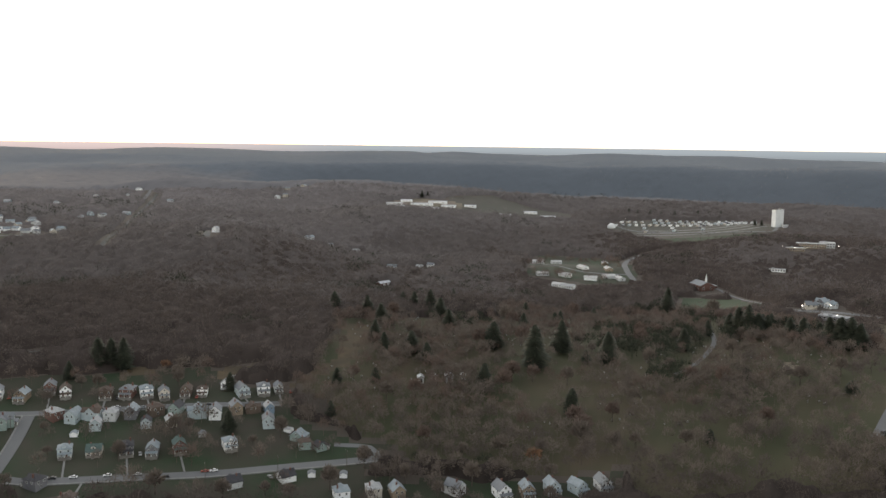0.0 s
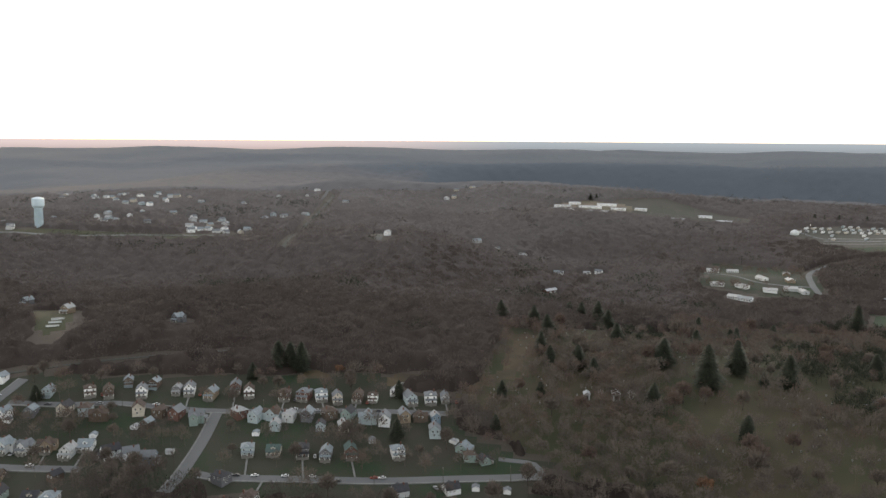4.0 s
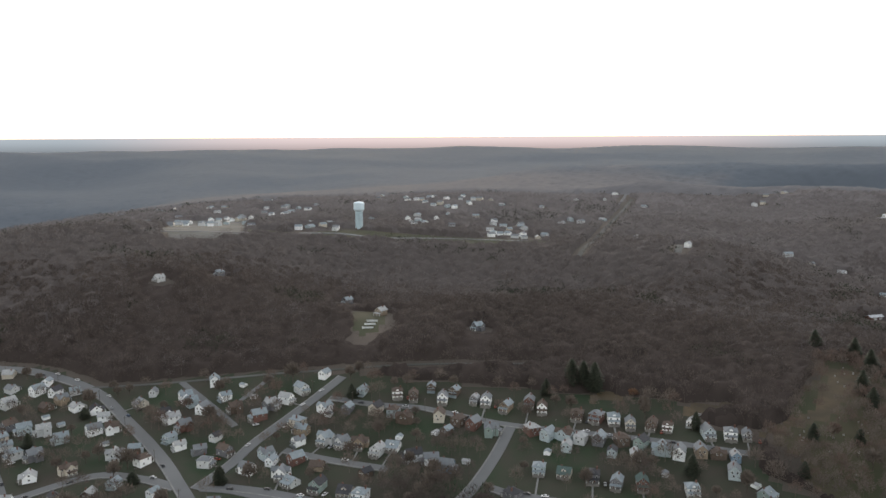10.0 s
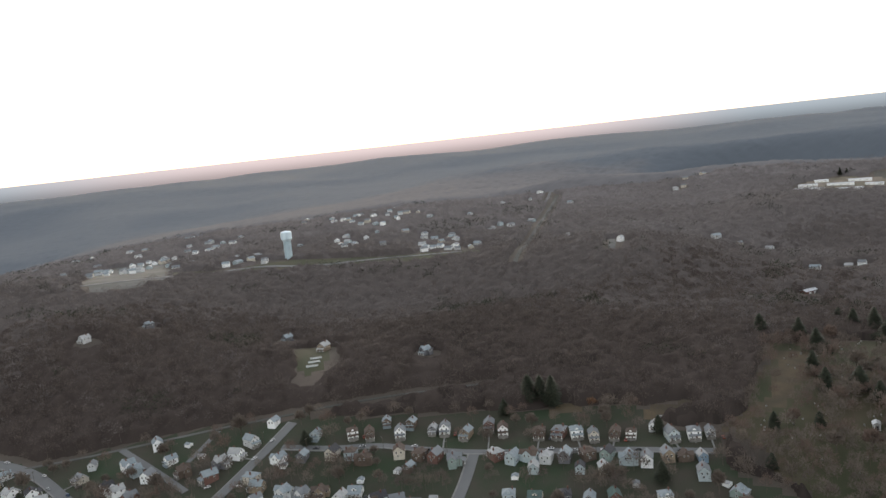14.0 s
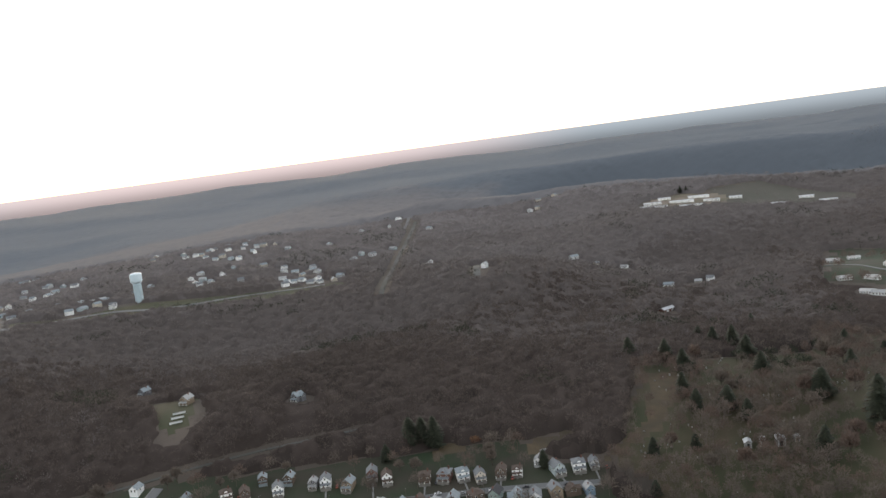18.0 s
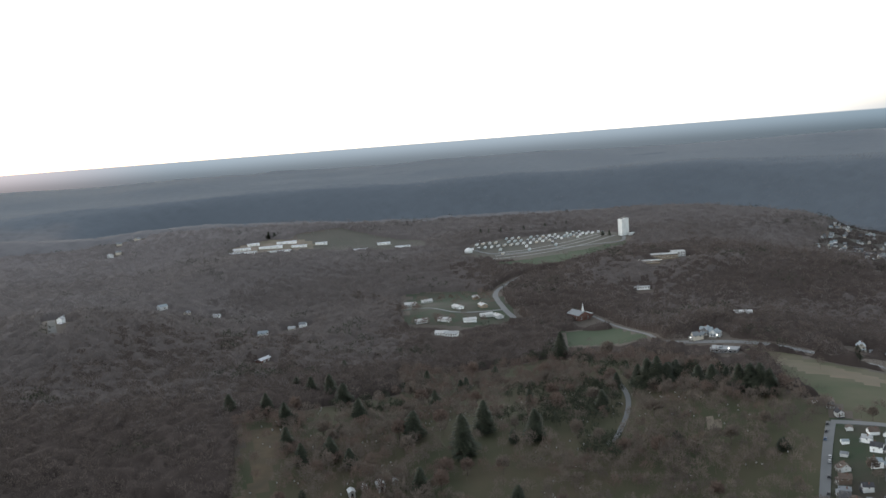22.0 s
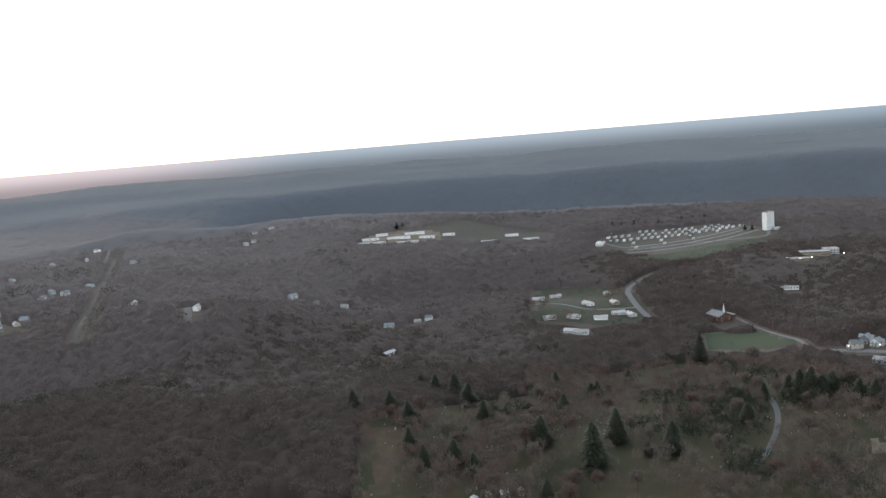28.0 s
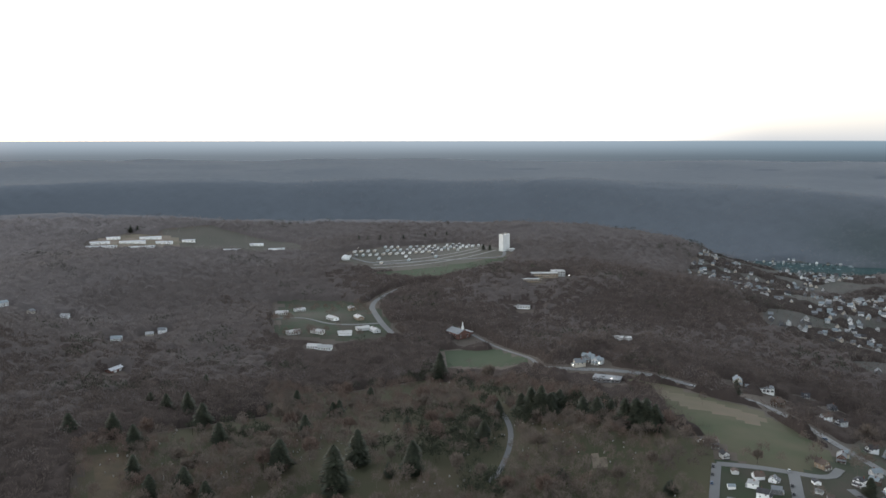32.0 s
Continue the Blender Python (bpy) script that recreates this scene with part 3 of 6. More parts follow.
FAR_WEST_HOUSES = [
    (-741, 182, 1), (-769, 180, 0), (-688, 282, 0), (-658, 276, 0), (-656, 296, 8), (-853, 302, 0),
    (-818, 294, 1), (-647, 146, 0), (-680, 155, 1), (-588, 129, 0), (-606, 256, 8), (-603, 308, 0),
    (-624, 299, 1), (-511, 112, 1), (-776, 288, 1), (-604, 286, 1), (-710, 221, 8), (-721, 192, 4),
    (-618, 227, 4), (-632, 254, 4),
]
NEAR_ROW = [
    (-325, 291, 7), (-302, 304, 0), (-364, 265, 1), (-38, 412, 2), (-25, 413, 3), (7, 419, 1),
    (33, 417, 0), (47, 418, 3), (61, 420, 6), (75, 419, 6), (89, 420, 1), (-55, 406, 0),
]
EAST_BLOCK = [
    (296, 494, 1), (305, 483, 0), (311, 476, 0), (283, 479, 0), (274, 466, 1), (264, 453, 1),
    (256, 442, 4), (251, 431, 8), (293, 462, 0), (282, 447, 0), (303, 463, 8), (291, 447, 6),
    (281, 431, 8), (268, 416, 8), (257, 415, 7), (252, 422, 3), (334, 466, 0), (327, 455, 1),
    (320, 433, 9), (329, 448, 8), (298, 400, 7), (303, 389, 0), (290, 391, 3), (294, 412, 4),
    (304, 545, 0), (308, 533, 8),
]
EAST_SLOPE = [
    (361, 460, 0), (382, 499, 5), (357, 480, 3), (434, 527, 0), (441, 517, 1), (429, 495, 0),
    (431, 484, 2), (417, 451, 9), (455, 471, 0), (343, 427, 8), (352, 421, 4), (352, 412, 0),
    (374, 429, 1), (370, 411, 0), (349, 401, 1), (337, 388, 0), (319, 374, 0), (331, 371, 0),
    (416, 410, 0), (412, 401, 0), (414, 425, 1), (406, 362, 1), (418, 356, 1), (418, 347, 0),
    (468, 612, 0), (472, 599, 1), (511, 654, 8), (511, 688, 1),
]
CREST_HOUSES = [
    (315, 772, 2), (338, 768, 1), (336, 783, 8), (447, 702, 2), (443, 641, 4),
]
CLOSE = [
    (83, 1201, 0), (112, 1245, 0), (113, 1068, 0), (142, 1136, 0), (145, 1060, 0), (181, 1212, 3),
    (177, 1136, 3), (185, 1072, 1), (83, 1067, 1), (101, 1010, 0), (112, 1003, 0), (171, 1081, 1),
]
WOOD_HOUSES = [
    (-695, 490, 1), (-699, 570, 8), (-471, 569, 3), (-553, 614, 8), (-374, 586, 8),
]

# open land among the woods
OPEN_LAND = {
    'town': [(-866, 206), (-825, 274), (-833, 315), (-684, 313), (-641, 329), (-568, 342), (-528, 383), (-463, 426), (-410, 450), (-366, 465), (-271, 508), (-173, 548), (-159, 525), (-111, 516), (-101, 484), (-69, 472), (-43, 458), (-48, 432), (-28, 429), (98, 434), (95, 410), (-229, 370), (-409, 202), (-504, 104)],
    'burial_ground': [(-112, 690), (-37, 720), (24, 745), (38, 857), (108, 830), (190, 850), (262, 760), (295, 604), (301, 526), (268, 480), (222, 379), (104, 409), (100, 440), (-25, 445), (-44, 470), (-71, 485), (-106, 525)],
    'meadow': [(341, 719), (361, 694), (380, 643), (403, 614), (397, 564), (386, 513), (337, 483), (312, 507), (317, 537), (311, 587), (339, 664)],
    'east_blocks': [(291, 513), (300, 520), (336, 484), (392, 513), (452, 555), (525, 565), (477, 491), (435, 412), (345, 379), (334, 363), (236, 431)],
    'ball_field': [(240, 974), (296, 931), (295, 842), (268, 838), (226, 896)],
    'close_yards': [(84, 1318), (127, 1316), (182, 1292), (212, 1212), (201, 1036), (125, 1030), (60, 1061)],
    'far_town': [(1249, 1846), (1394, 1787), (1464, 1684), (1161, 1258), (1002, 1022), (1009, 965), (931, 904), (676, 728), (673, 774), (680, 859), (682, 961), (760, 1180), (790, 1330), (900, 1480)],
    'works': [(1465, 1598), (1557, 1569), (1332, 1233), (1289, 1108), (1370, 1103), (1101, 948), (956, 836), (759, 696), (679, 722), (931, 904), (1001, 946), (1078, 1097)],
    'mobile_park': [(227, 1540), (250, 1615), (360, 1666), (482, 1710), (516, 1538), (509, 1476), (450, 1440), (349, 1429), (251, 1476)],
    'quarry_field': [(-110, 1700), (-90, 1830), (0, 1880), (80, 1800), (170, 1730), (165, 1640), (36, 1650), (-60, 1660)],
    'quarry_yard': [(-222, 1660), (-215, 1740), (-150, 1790), (-60, 1770), (-52, 1700), (-90, 1650), (-160, 1625)],
    'sand_patch': [(220, 553), (227, 560), (237, 553), (234, 545), (228, 543)],
    'dry_slope': [(-112, 666), (-83, 673), (-70, 637), (-82, 585), (-94, 558), (-116, 521), (-118, 532), (-100, 568), (-92, 599)],
    'dirt_cut': [(-172, 544), (-144, 562), (-137, 548), (-165, 530)],
    'dry_bank': [(-237, 520), (-231, 532), (-218, 538), (-213, 528), (-229, 513)],
    'park_bank': [(244, 1442), (370, 1436), (469, 1438), (497, 1444), (469, 1381), (343, 1314), (288, 1369)],
    'tower_field': [(-932, 813), (-857, 842), (-808, 915), (-726, 994), (-654, 1058), (-586, 1089), (-556, 1050), (-606, 998), (-680, 952), (-758, 893), (-815, 838), (-880, 788)],
    'tower_lot': [(-949, 676), (-1194, 886), (-1219, 942), (-1133, 980), (-971, 844), (-873, 753), (-867, 695), (-874, 637)],
    'dry_meadow': [(336, 690), (352, 668), (374, 622), (386, 588), (368, 566), (346, 594), (330, 645)],
    'field_house_yard': [(-515, 570), (-471, 586), (-435, 526), (-448, 503)],
}

# dry fields far out: x, y, half length, half width, turn
FAR_FIELDS = [
    (3462, 2414, 110, 60, -55),
    (3004, 3043, 90, 35, -44),
    (2625, 2266, 60, 40, -49),
    (2660, 2840, 40, 40, -43),
    (277, 3941, 100, 22, -4),
    (419, 3784, 40, 18, -6),
    (2472, 3331, 70, 30, -36),
    (2070, 3196, 50, 20, -32),
    (1524, 3888, 90, 30, -21),
]

# ---- ground and water ----
def mesh_from(name, verts, faces, mat, smooth=False):
    """A mesh from numpy arrays: verts (n, 3), faces (m, k)."""
    verts, faces = np.asarray(verts, np.float32), np.asarray(faces, np.int32)
    me = bpy.data.meshes.new(name)
    me.vertices.add(len(verts))
    me.vertices.foreach_set("co", verts.ravel())
    k = faces.shape[1]
    me.loops.add(faces.size)
    me.loops.foreach_set("vertex_index", faces.ravel())
    me.polygons.add(len(faces))
    me.polygons.foreach_set("loop_start", np.arange(0, faces.size, k, dtype=np.int32))
    me.polygons.foreach_set("use_smooth", np.full(len(faces), smooth))
    me.update()
    if mat:
        me.materials.append(mat)
    return me


def polar(radii, turns):
    a = np.linspace(0, 2 * np.pi, turns, endpoint=False)
    r, a = np.meshgrid(radii, a, indexing="ij")
    return r * np.sin(a), r * np.cos(a)


def rings(n, turns):
    i, j = np.meshgrid(np.arange(n - 1), np.arange(turns), indexing="ij")
    k = (j + 1) % turns
    return np.stack([i * turns + j, (i + 1) * turns + j, (i + 1) * turns + k, i * turns + k], -1).reshape(-1, 4)[:, ::-1]


def inside(x, y, poly):
    """Which points lie in a polygon."""
    hit = np.zeros(np.shape(x), bool)
    for (ax, ay), (bx, by) in zip(poly, poly[1:] + poly[:1]):
        if ay != by:
            hit ^= ((ay > y) != (by > y)) & (x < (bx - ax) * (y - ay) / (by - ay) + ax)
    return hit


radii = np.concatenate([[1.0], np.arange(30, 300, 15), np.arange(300, 1800, 7), 1800 * 1.009 ** np.arange(113)])
radii = np.append(radii[radii < EDGE - 10], EDGE)
TURNS = 760
gx, gy = polar(radii, TURNS)
gz = land(gx, gy)
ground_mesh = mesh_from("ground", np.stack([gx, gy, gz], -1).reshape(-1, 3), rings(len(radii), TURNS), GROUND, True)
fx, fy = (gx[:-1] + gx[1:]) / 2, (gy[:-1] + gy[1:]) / 2
wobble = 7 * rough(fx, fy, 22, 11)
cover = np.zeros(fx.shape, np.int32)
COVERS = {"town": LAWN, "burial_ground": BURIAL_GRASS, "meadow": MEADOW, "dry_meadow": DRY_MEADOW, "east_blocks": LAWN, "ball_field": FIELD_GREEN, "close_yards": LAWN,
          "far_town": TOWN_GROUND, "works": YARD, "mobile_park": FIELD_TAN, "quarry_field": FIELD_TAN, "quarry_yard": BARE, "tower_field": BURIAL_GRASS, "tower_lot": YARD, "field_house_yard": BURIAL_GRASS,
          "dry_bank": DRY_BRUSH, "park_bank": FIELD_GREEN, "sand_patch": BARE, "dry_slope": DRY_BRUSH, "dirt_cut": DRY_BRUSH}
for k, (zone, mat) in enumerate(COVERS.items()):
    ground_mesh.materials.append(mat)
    if zone in OPEN_LAND:
        cover[inside(fx + wobble, fy + wobble, OPEN_LAND[zone])] = k + 1
ground_mesh.materials.append(FIELD_TAN)
for x, y, a, b, turn in FAR_FIELDS:
    u, v = np.cos(radians(turn)) * (fx - x) + np.sin(radians(turn)) * (fy - y), np.cos(radians(turn)) * (fy - y) - np.sin(radians(turn)) * (fx - x)
    cover[(np.abs(u) < a) & (np.abs(v) < b)] = len(COVERS) + 1
ground_mesh.polygons.foreach_set("material_index", cover.ravel())
ground = new("ground", ground_mesh)
tagged(ground, "rolling land of leaf litter, lawns, rough grass and bare dirt", "ground", kind="structure")

water = new("water", mesh_from("water", [(x, y, WATER) for x, y in ((400, -100), (2400, -100), (2400, 2600), (-600, 2600))], [(0, 1, 2, 3)], WATER_MAT))
west_water = new("water", mesh_from("west_water", [(x, y, WATER) for x, y in ((-4300, -900), (-1100, -900), (-1300, 1300), (-4300, 2200))], [(0, 1, 2, 3)], WATER_MAT))
tagged(west_water, "pale strip of river in the western valley", "river", kind="structure")
tagged(water, "calm grey-green river reflecting the pale sky", "river", kind="structure")


def smooth_line(points, step):
    """Points every few metres along a rounded course."""
    p = np.array([points[0], *points, points[-1]], float)
    p[0], p[-1] = 2 * p[1] - p[2], 2 * p[-2] - p[-3]
    out = []
    for a, b, c, d in zip(p[:-3], p[1:-2], p[2:-1], p[3:]):
        n = max(2, int(np.hypot(*(c - b)) / step))
        t = np.arange(n)[:, None] / n
        out.append(0.5 * (2 * b + (c - a) * t + (2 * a - 5 * b + 4 * c - d) * t ** 2 + (3 * b - a - 3 * c + d) * t ** 3))
    return np.vstack(out + [p[-2:-1]])


def ribbon(name, course, width, shift, lift, mat, thick=0.12):
    """A strip laid on the ground along a course, with a real edge."""
    t = np.gradient(course, axis=0)
    t /= np.linalg.norm(t, axis=1, keepdims=True) + 1e-9
    side = np.stack([t[:, 1], -t[:, 0]], -1)
    rows = []
    for off, dz in ((-width / 2, -0.6), (-width / 2, lift), (0, lift + 0.03), (width / 2, lift), (width / 2, -0.6)):
        q = course + side * (off + shift)
        rows.append(np.column_stack([q, land(q[:, 0], q[:, 1]) + dz]))
    n = len(course)
    v = np.stack(rows, 1).reshape(-1, 3)
    i, j = np.meshgrid(np.arange(n - 1), np.arange(4), indexing="ij")
    f = np.stack([i * 5 + j, i * 5 + j + 1, (i + 1) * 5 + j + 1, (i + 1) * 5 + j], -1).reshape(-1, 4)
    return new(name, mesh_from(name, v, f, mat))


COURSES = {}
for name, (width, points) in ROADS.items():
    COURSES[name] = smooth_line(points, 5.0)
    ob = ribbon("road", COURSES[name], width, 0, 0.35, YARD if name in ("power_line_strip", "wood_cut", "wood_edge_lane") else ASPHALT)
    tagged(ob, "narrow worn asphalt lane" if width < 6 else "worn grey asphalt street with patches", "road", kind="structure")
    if name in ("main_road", "steep_street", "upper_street", "terrace_street", "cross_street", "west_street", "orchard_road", "lower_street_far", "middle_street"):
        ob = ribbon("pavement", COURSES[name], 1.1, width / 2 + 0.5, 0.5, KERB)
        tagged(ob, "pale concrete footway with a kerb beside the street", "pavement", kind="structure")
ROAD_POINTS = np.vstack([c[::2] for c in COURSES.values()])

# ---- makers ----
def part(name, me, parent, m=None, label=""):
    """One mesh as a part under a thing or a part."""
    ob = new(name, me)
    ob.parent = parent
    if m is not None:
        ob.matrix_local = m
    return tagged(ob, label)


def thing(name, x, y, z, turn=0.0, label="", category="", group="", kind=""):
    ob = new(name)
    ob.matrix_world = pose(x, y, z, 0, 0, turn)
    ob.empty_display_size = 0.5
    return tagged(ob, label, category, group, kind)


def box(x0, y0, z0, x1, y1, z1):
    v = [(x0, y0, z0), (x1, y0, z0), (x1, y1, z0), (x0, y1, z0), (x0, y0, z1), (x1, y0, z1), (x1, y1, z1), (x0, y1, z1)]
    return v, [(3, 2, 1, 0), (4, 5, 6, 7), (0, 1, 5, 4), (1, 2, 6, 5), (2, 3, 7, 6), (3, 0, 4, 7)]


def join(*solids):
    verts, faces = [], []
    for v, f in solids:
        n = len(verts)
        verts += v
        faces += [tuple(i + n for i in q) for q in f]
    return verts, faces


SHARED = {}


def mesh(key, solid, *mats, slots=None, smooth=False):
    """A mesh, made once for each key and set of materials."""
    key = (key, *(m.name for m in mats))
    if key not in SHARED:
        me = bpy.data.meshes.new(key[0])
        me.from_pydata(solid[0], [], solid[1])
        for m in mats:
            me.materials.append(m)
        if slots:
            me.polygons.foreach_set("material_index", slots)
        if smooth:
            me.polygons.foreach_set("use_smooth", [True] * len(me.polygons))
        me.update()
        SHARED[key] = me
    return SHARED[key]


def gabled(x0, y0, x1, y1, z0, eave, ridge, along):
    """Walls with two gables; the ridge runs along x or y."""
    if along == "x":
        m = (y0 + y1) / 2
        v = [(x0, y0, z0), (x1, y0, z0), (x1, y1, z0), (x0, y1, z0), (x0, y0, eave), (x1, y0, eave), (x1, y1, eave), (x0, y1, eave), (x0, m, ridge), (x1, m, ridge)]
        return v, [(3, 2, 1, 0), (0, 1, 5, 4), (1, 2, 6, 9, 5), (2, 3, 7, 6), (3, 0, 4, 8, 7), (4, 5, 9, 8), (6, 7, 8, 9)]
    m = (x0 + x1) / 2
    v = [(x0, y0, z0), (x1, y0, z0), (x1, y1, z0), (x0, y1, z0), (x0, y0, eave), (x1, y0, eave), (x1, y1, eave), (x0, y1, eave), (m, y0, ridge), (m, y1, ridge)]
    return v, [(3, 2, 1, 0), (0, 1, 5, 8, 4), (1, 2, 6, 5), (2, 3, 7, 9, 6), (3, 0, 4, 7), (5, 6, 9, 8), (7, 4, 8, 9)]


def pitched(x0, y0, x1, y1, eave, ridge, along, over=0.45, t=0.22):
    """A roof of two slabs with overhang and thickness."""
    w = (y1 - y0) / 2 if along == "x" else (x1 - x0) / 2
    drop = (ridge - eave) / w * over
    prof = [(-w - over, eave - drop), (0, ridge), (w + over, eave - drop), (w + over, eave - drop + t), (0, ridge + t), (-w - over, eave - drop + t)]
    v = []
    for e in (0, 1):
        for a, z in prof:
            if along == "x":
                v.append(((x0 - over, x1 + over)[e], (y0 + y1) / 2 + a, z))
            else:
                v.append(((x0 + x1) / 2 + a, (y0 - over, y1 + over)[e], z))
    f = [(0, 1, 4, 5), (1, 2, 3, 4), (6, 11, 10, 7), (7, 10, 9, 8)]
    f += [(i, i + 6, (i + 1) % 6 + 6, (i + 1) % 6) for i in range(6)]
    return v, f


def hipped(x0, y0, x1, y1, eave, ridge, over=0.5, t=0.2, flat=0.18):
    """A hipped roof with a short ridge and a thick eave."""
    x0, y0, x1, y1 = x0 - over, y0 - over, x1 + over, y1 + over
    mx, my, lx, ly = (x0 + x1) / 2, (y0 + y1) / 2, x1 - x0, y1 - y0
    h = max((ly - lx) / 2, 0) + flat
    k = max((lx - ly) / 2, 0) + flat
    v = [(x0, y0, eave), (x1, y0, eave), (x1, y1, eave), (x0, y1, eave), (x0, y0, eave + t), (x1, y0, eave + t), (x1, y1, eave + t), (x0, y1, eave + t),
         (mx - k, my - h, ridge), (mx + k, my - h, ridge), (mx + k, my + h, ridge), (mx - k, my + h, ridge)]
    return v, [(3, 2, 1, 0), (0, 1, 5, 4), (1, 2, 6, 5), (2, 3, 7, 6), (3, 0, 4, 7), (4, 5, 9, 8), (5, 6, 10, 9), (6, 7, 11, 10), (7, 4, 8, 11), (8, 9, 10, 11)]


def panel(w, h, b, face, back):
    """A framed panel that faces -y: border, reveal and recessed pane in one piece."""
    o, n = w / 2 + b, w / 2
    v = [(-o, 0.06, -b), (o, 0.06, -b), (o, 0.06, h + b), (-o, 0.06, h + b), (-o, -face, -b), (o, -face, -b), (o, -face, h + b), (-o, -face, h + b),
         (-n, -face, 0), (n, -face, 0), (n, -face, h), (-n, -face, h), (-n, -back, 0), (n, -back, 0), (n, -back, h), (-n, -back, h)]
    f = [(a + i, a + (i + 1) % 4, a + 4 + (i + 1) % 4, a + 4 + i) for a in (0, 4, 8) for i in range(4)] + [(12, 13, 14, 15)]
    return v, f


def window_mesh(w, h):
    return mesh("window_%.1f_%.1f" % (w, h), panel(w, h, 0.13, 0.10, 0.03), TRIM, PANE, slots=[0] * 12 + [1])


def door_mesh():
    return mesh("door", panel(1.0, 2.05, 0.12, 0.09, 0.04), TRIM, DOORS, slots=[0] * 12 + [1])


def chimney_mesh(h):
    return mesh("chimney_%.1f" % h, join(box(-0.4, -0.4, -1.5, 0.4, 0.4, h), box(-0.5, -0.5, h, 0.5, 0.5, h + 0.2), box(-0.2, -0.2, h + 0.2, 0.2, 0.2, h + 0.45)), CHIMNEY)


def windows(parent, row, w=0.95, h=1.45):
    """Windows from rows of side (f, b, l, r), offset, height and depth of the wall."""
    for side, off, z, wall in row:
        turn = {"f": 0, "b": 180, "l": -90, "r": 90}[side]
        x, y = {"f": (off, -wall), "b": (off, wall), "l": (-wall, off), "r": (wall, off)}[side]
        part("window", window_mesh(w, h), parent, pose(x, y, z, 0, 0, turn))


def porch(parent, key, half, y, deep, roof, posts=3):
    z = 0.7
    part("porch_floor", mesh("porch_floor_" + key, join(box(-half, y - deep, -2.0, half, y - 0.02, z), box(-0.8, y - deep - 1.0, -2.0, 0.8, y - deep, z - 0.3)), CONCRETE), parent)
    part("porch_roof", mesh("porch_roof_" + key, ([(-half - 0.3, y - deep - 0.3, z + 2.35), (half + 0.3, y - deep - 0.3, z + 2.35), (half + 0.3, y - 0.02, z + 3.0), (-half - 0.3, y - 0.02, z + 3.0),
         (-half - 0.3, y - deep - 0.3, z + 2.6), (half + 0.3, y - deep - 0.3, z + 2.6), (half + 0.3, y - 0.02, z + 3.25), (-half - 0.3, y - 0.02, z + 3.25)],
         [(3, 2, 1, 0), (4, 5, 6, 7), (0, 1, 5, 4), (1, 2, 6, 5), (2, 3, 7, 6), (3, 0, 4, 7)]), roof), parent)
    for i in range(posts):
        part("post", mesh("porch_post", join(box(-0.14, -0.14, 0, 0.14, 0.14, 2.4), box(-0.24, -0.24, 0, 0.24, 0.24, 0.9)), TRIM), parent, pose(-half + 0.25 + i * (2 * half - 0.5) / (posts - 1), y - deep + 0.25, z))


def foursquare(ob, wall, roof):
    part("wall", mesh("foursquare_wall", box(-4.2, -4.7, -2.5, 4.2, 4.7, 6.1), wall), ob)
    r = part("roof", mesh("foursquare_roof", hipped(-4.2, -4.7, 4.2, 4.7, 6.1, 8.9), roof), ob)
    part("dormer", mesh("dormer", join(gabled(-1.1, -4.3, 1.1, -1.2, 6.3, 7.6, 8.4, "y"), pitched(-1.1, -4.3, 1.1, -1.2, 7.65, 8.45, "y", 0.25, 0.12)), wall, roof, slots=[0] * 7 + [1] * 10), r)
    part("chimney", chimney_mesh(9.6), ob, pose(2.6, 1.5, 0))
    porch(ob, "foursquare", 4.0, -4.7, 2.2, roof)
    part("door", door_mesh(), ob, pose(1.2, -4.74, 0.7))
    windows(ob, [("f", -2.3, 3.9, 4.72), ("f", 2.3, 3.9, 4.72), ("f", -1.8, 1.3, 4.72), ("l", -1.8, 3.9, 4.22), ("l", 1.8, 1.3, 4.22), ("r", -1.8, 3.9, 4.22), ("r", 1.8, 3.9, 4.22), ("b", -2.0, 3.9, 4.72), ("b", 2.0, 3.9, 4.72), ("b", 0.4, 1.2, 4.72)])


def front_gable(ob, wall, roof):
    part("wall", mesh("front_gable_wall", gabled(-3.7, -5.2, 3.7, 5.2, -2.5, 5.7, 9.2, "y"), wall), ob)
    part("roof", mesh("front_gable_roof", pitched(-3.7, -5.2, 3.7, 5.2, 5.75, 9.25, "y"), roof), ob)
    part("chimney", chimney_mesh(10.0), ob, pose(0.9, 1.8, 0))
    porch(ob, "front_gable", 3.6, -5.2, 2.2, roof)
    part("door", door_mesh(), ob, pose(-1.6, -5.24, 0.7))
    windows(ob, [("f", -1.7, 3.8, 5.22), ("f", 1.7, 3.8, 5.22), ("f", 1.5, 1.2, 5.22), ("f", 0, 6.4, 5.22), ("l", -2.5, 3.8, 3.72), ("l", 2.0, 1.2, 3.72), ("r", -2.5, 3.8, 3.72), ("r", 2.0, 3.8, 3.72), ("b", -1.6, 3.8, 5.22), ("b", 1.6, 3.8, 5.22), ("b", 0.6, 1.2, 5.22)])


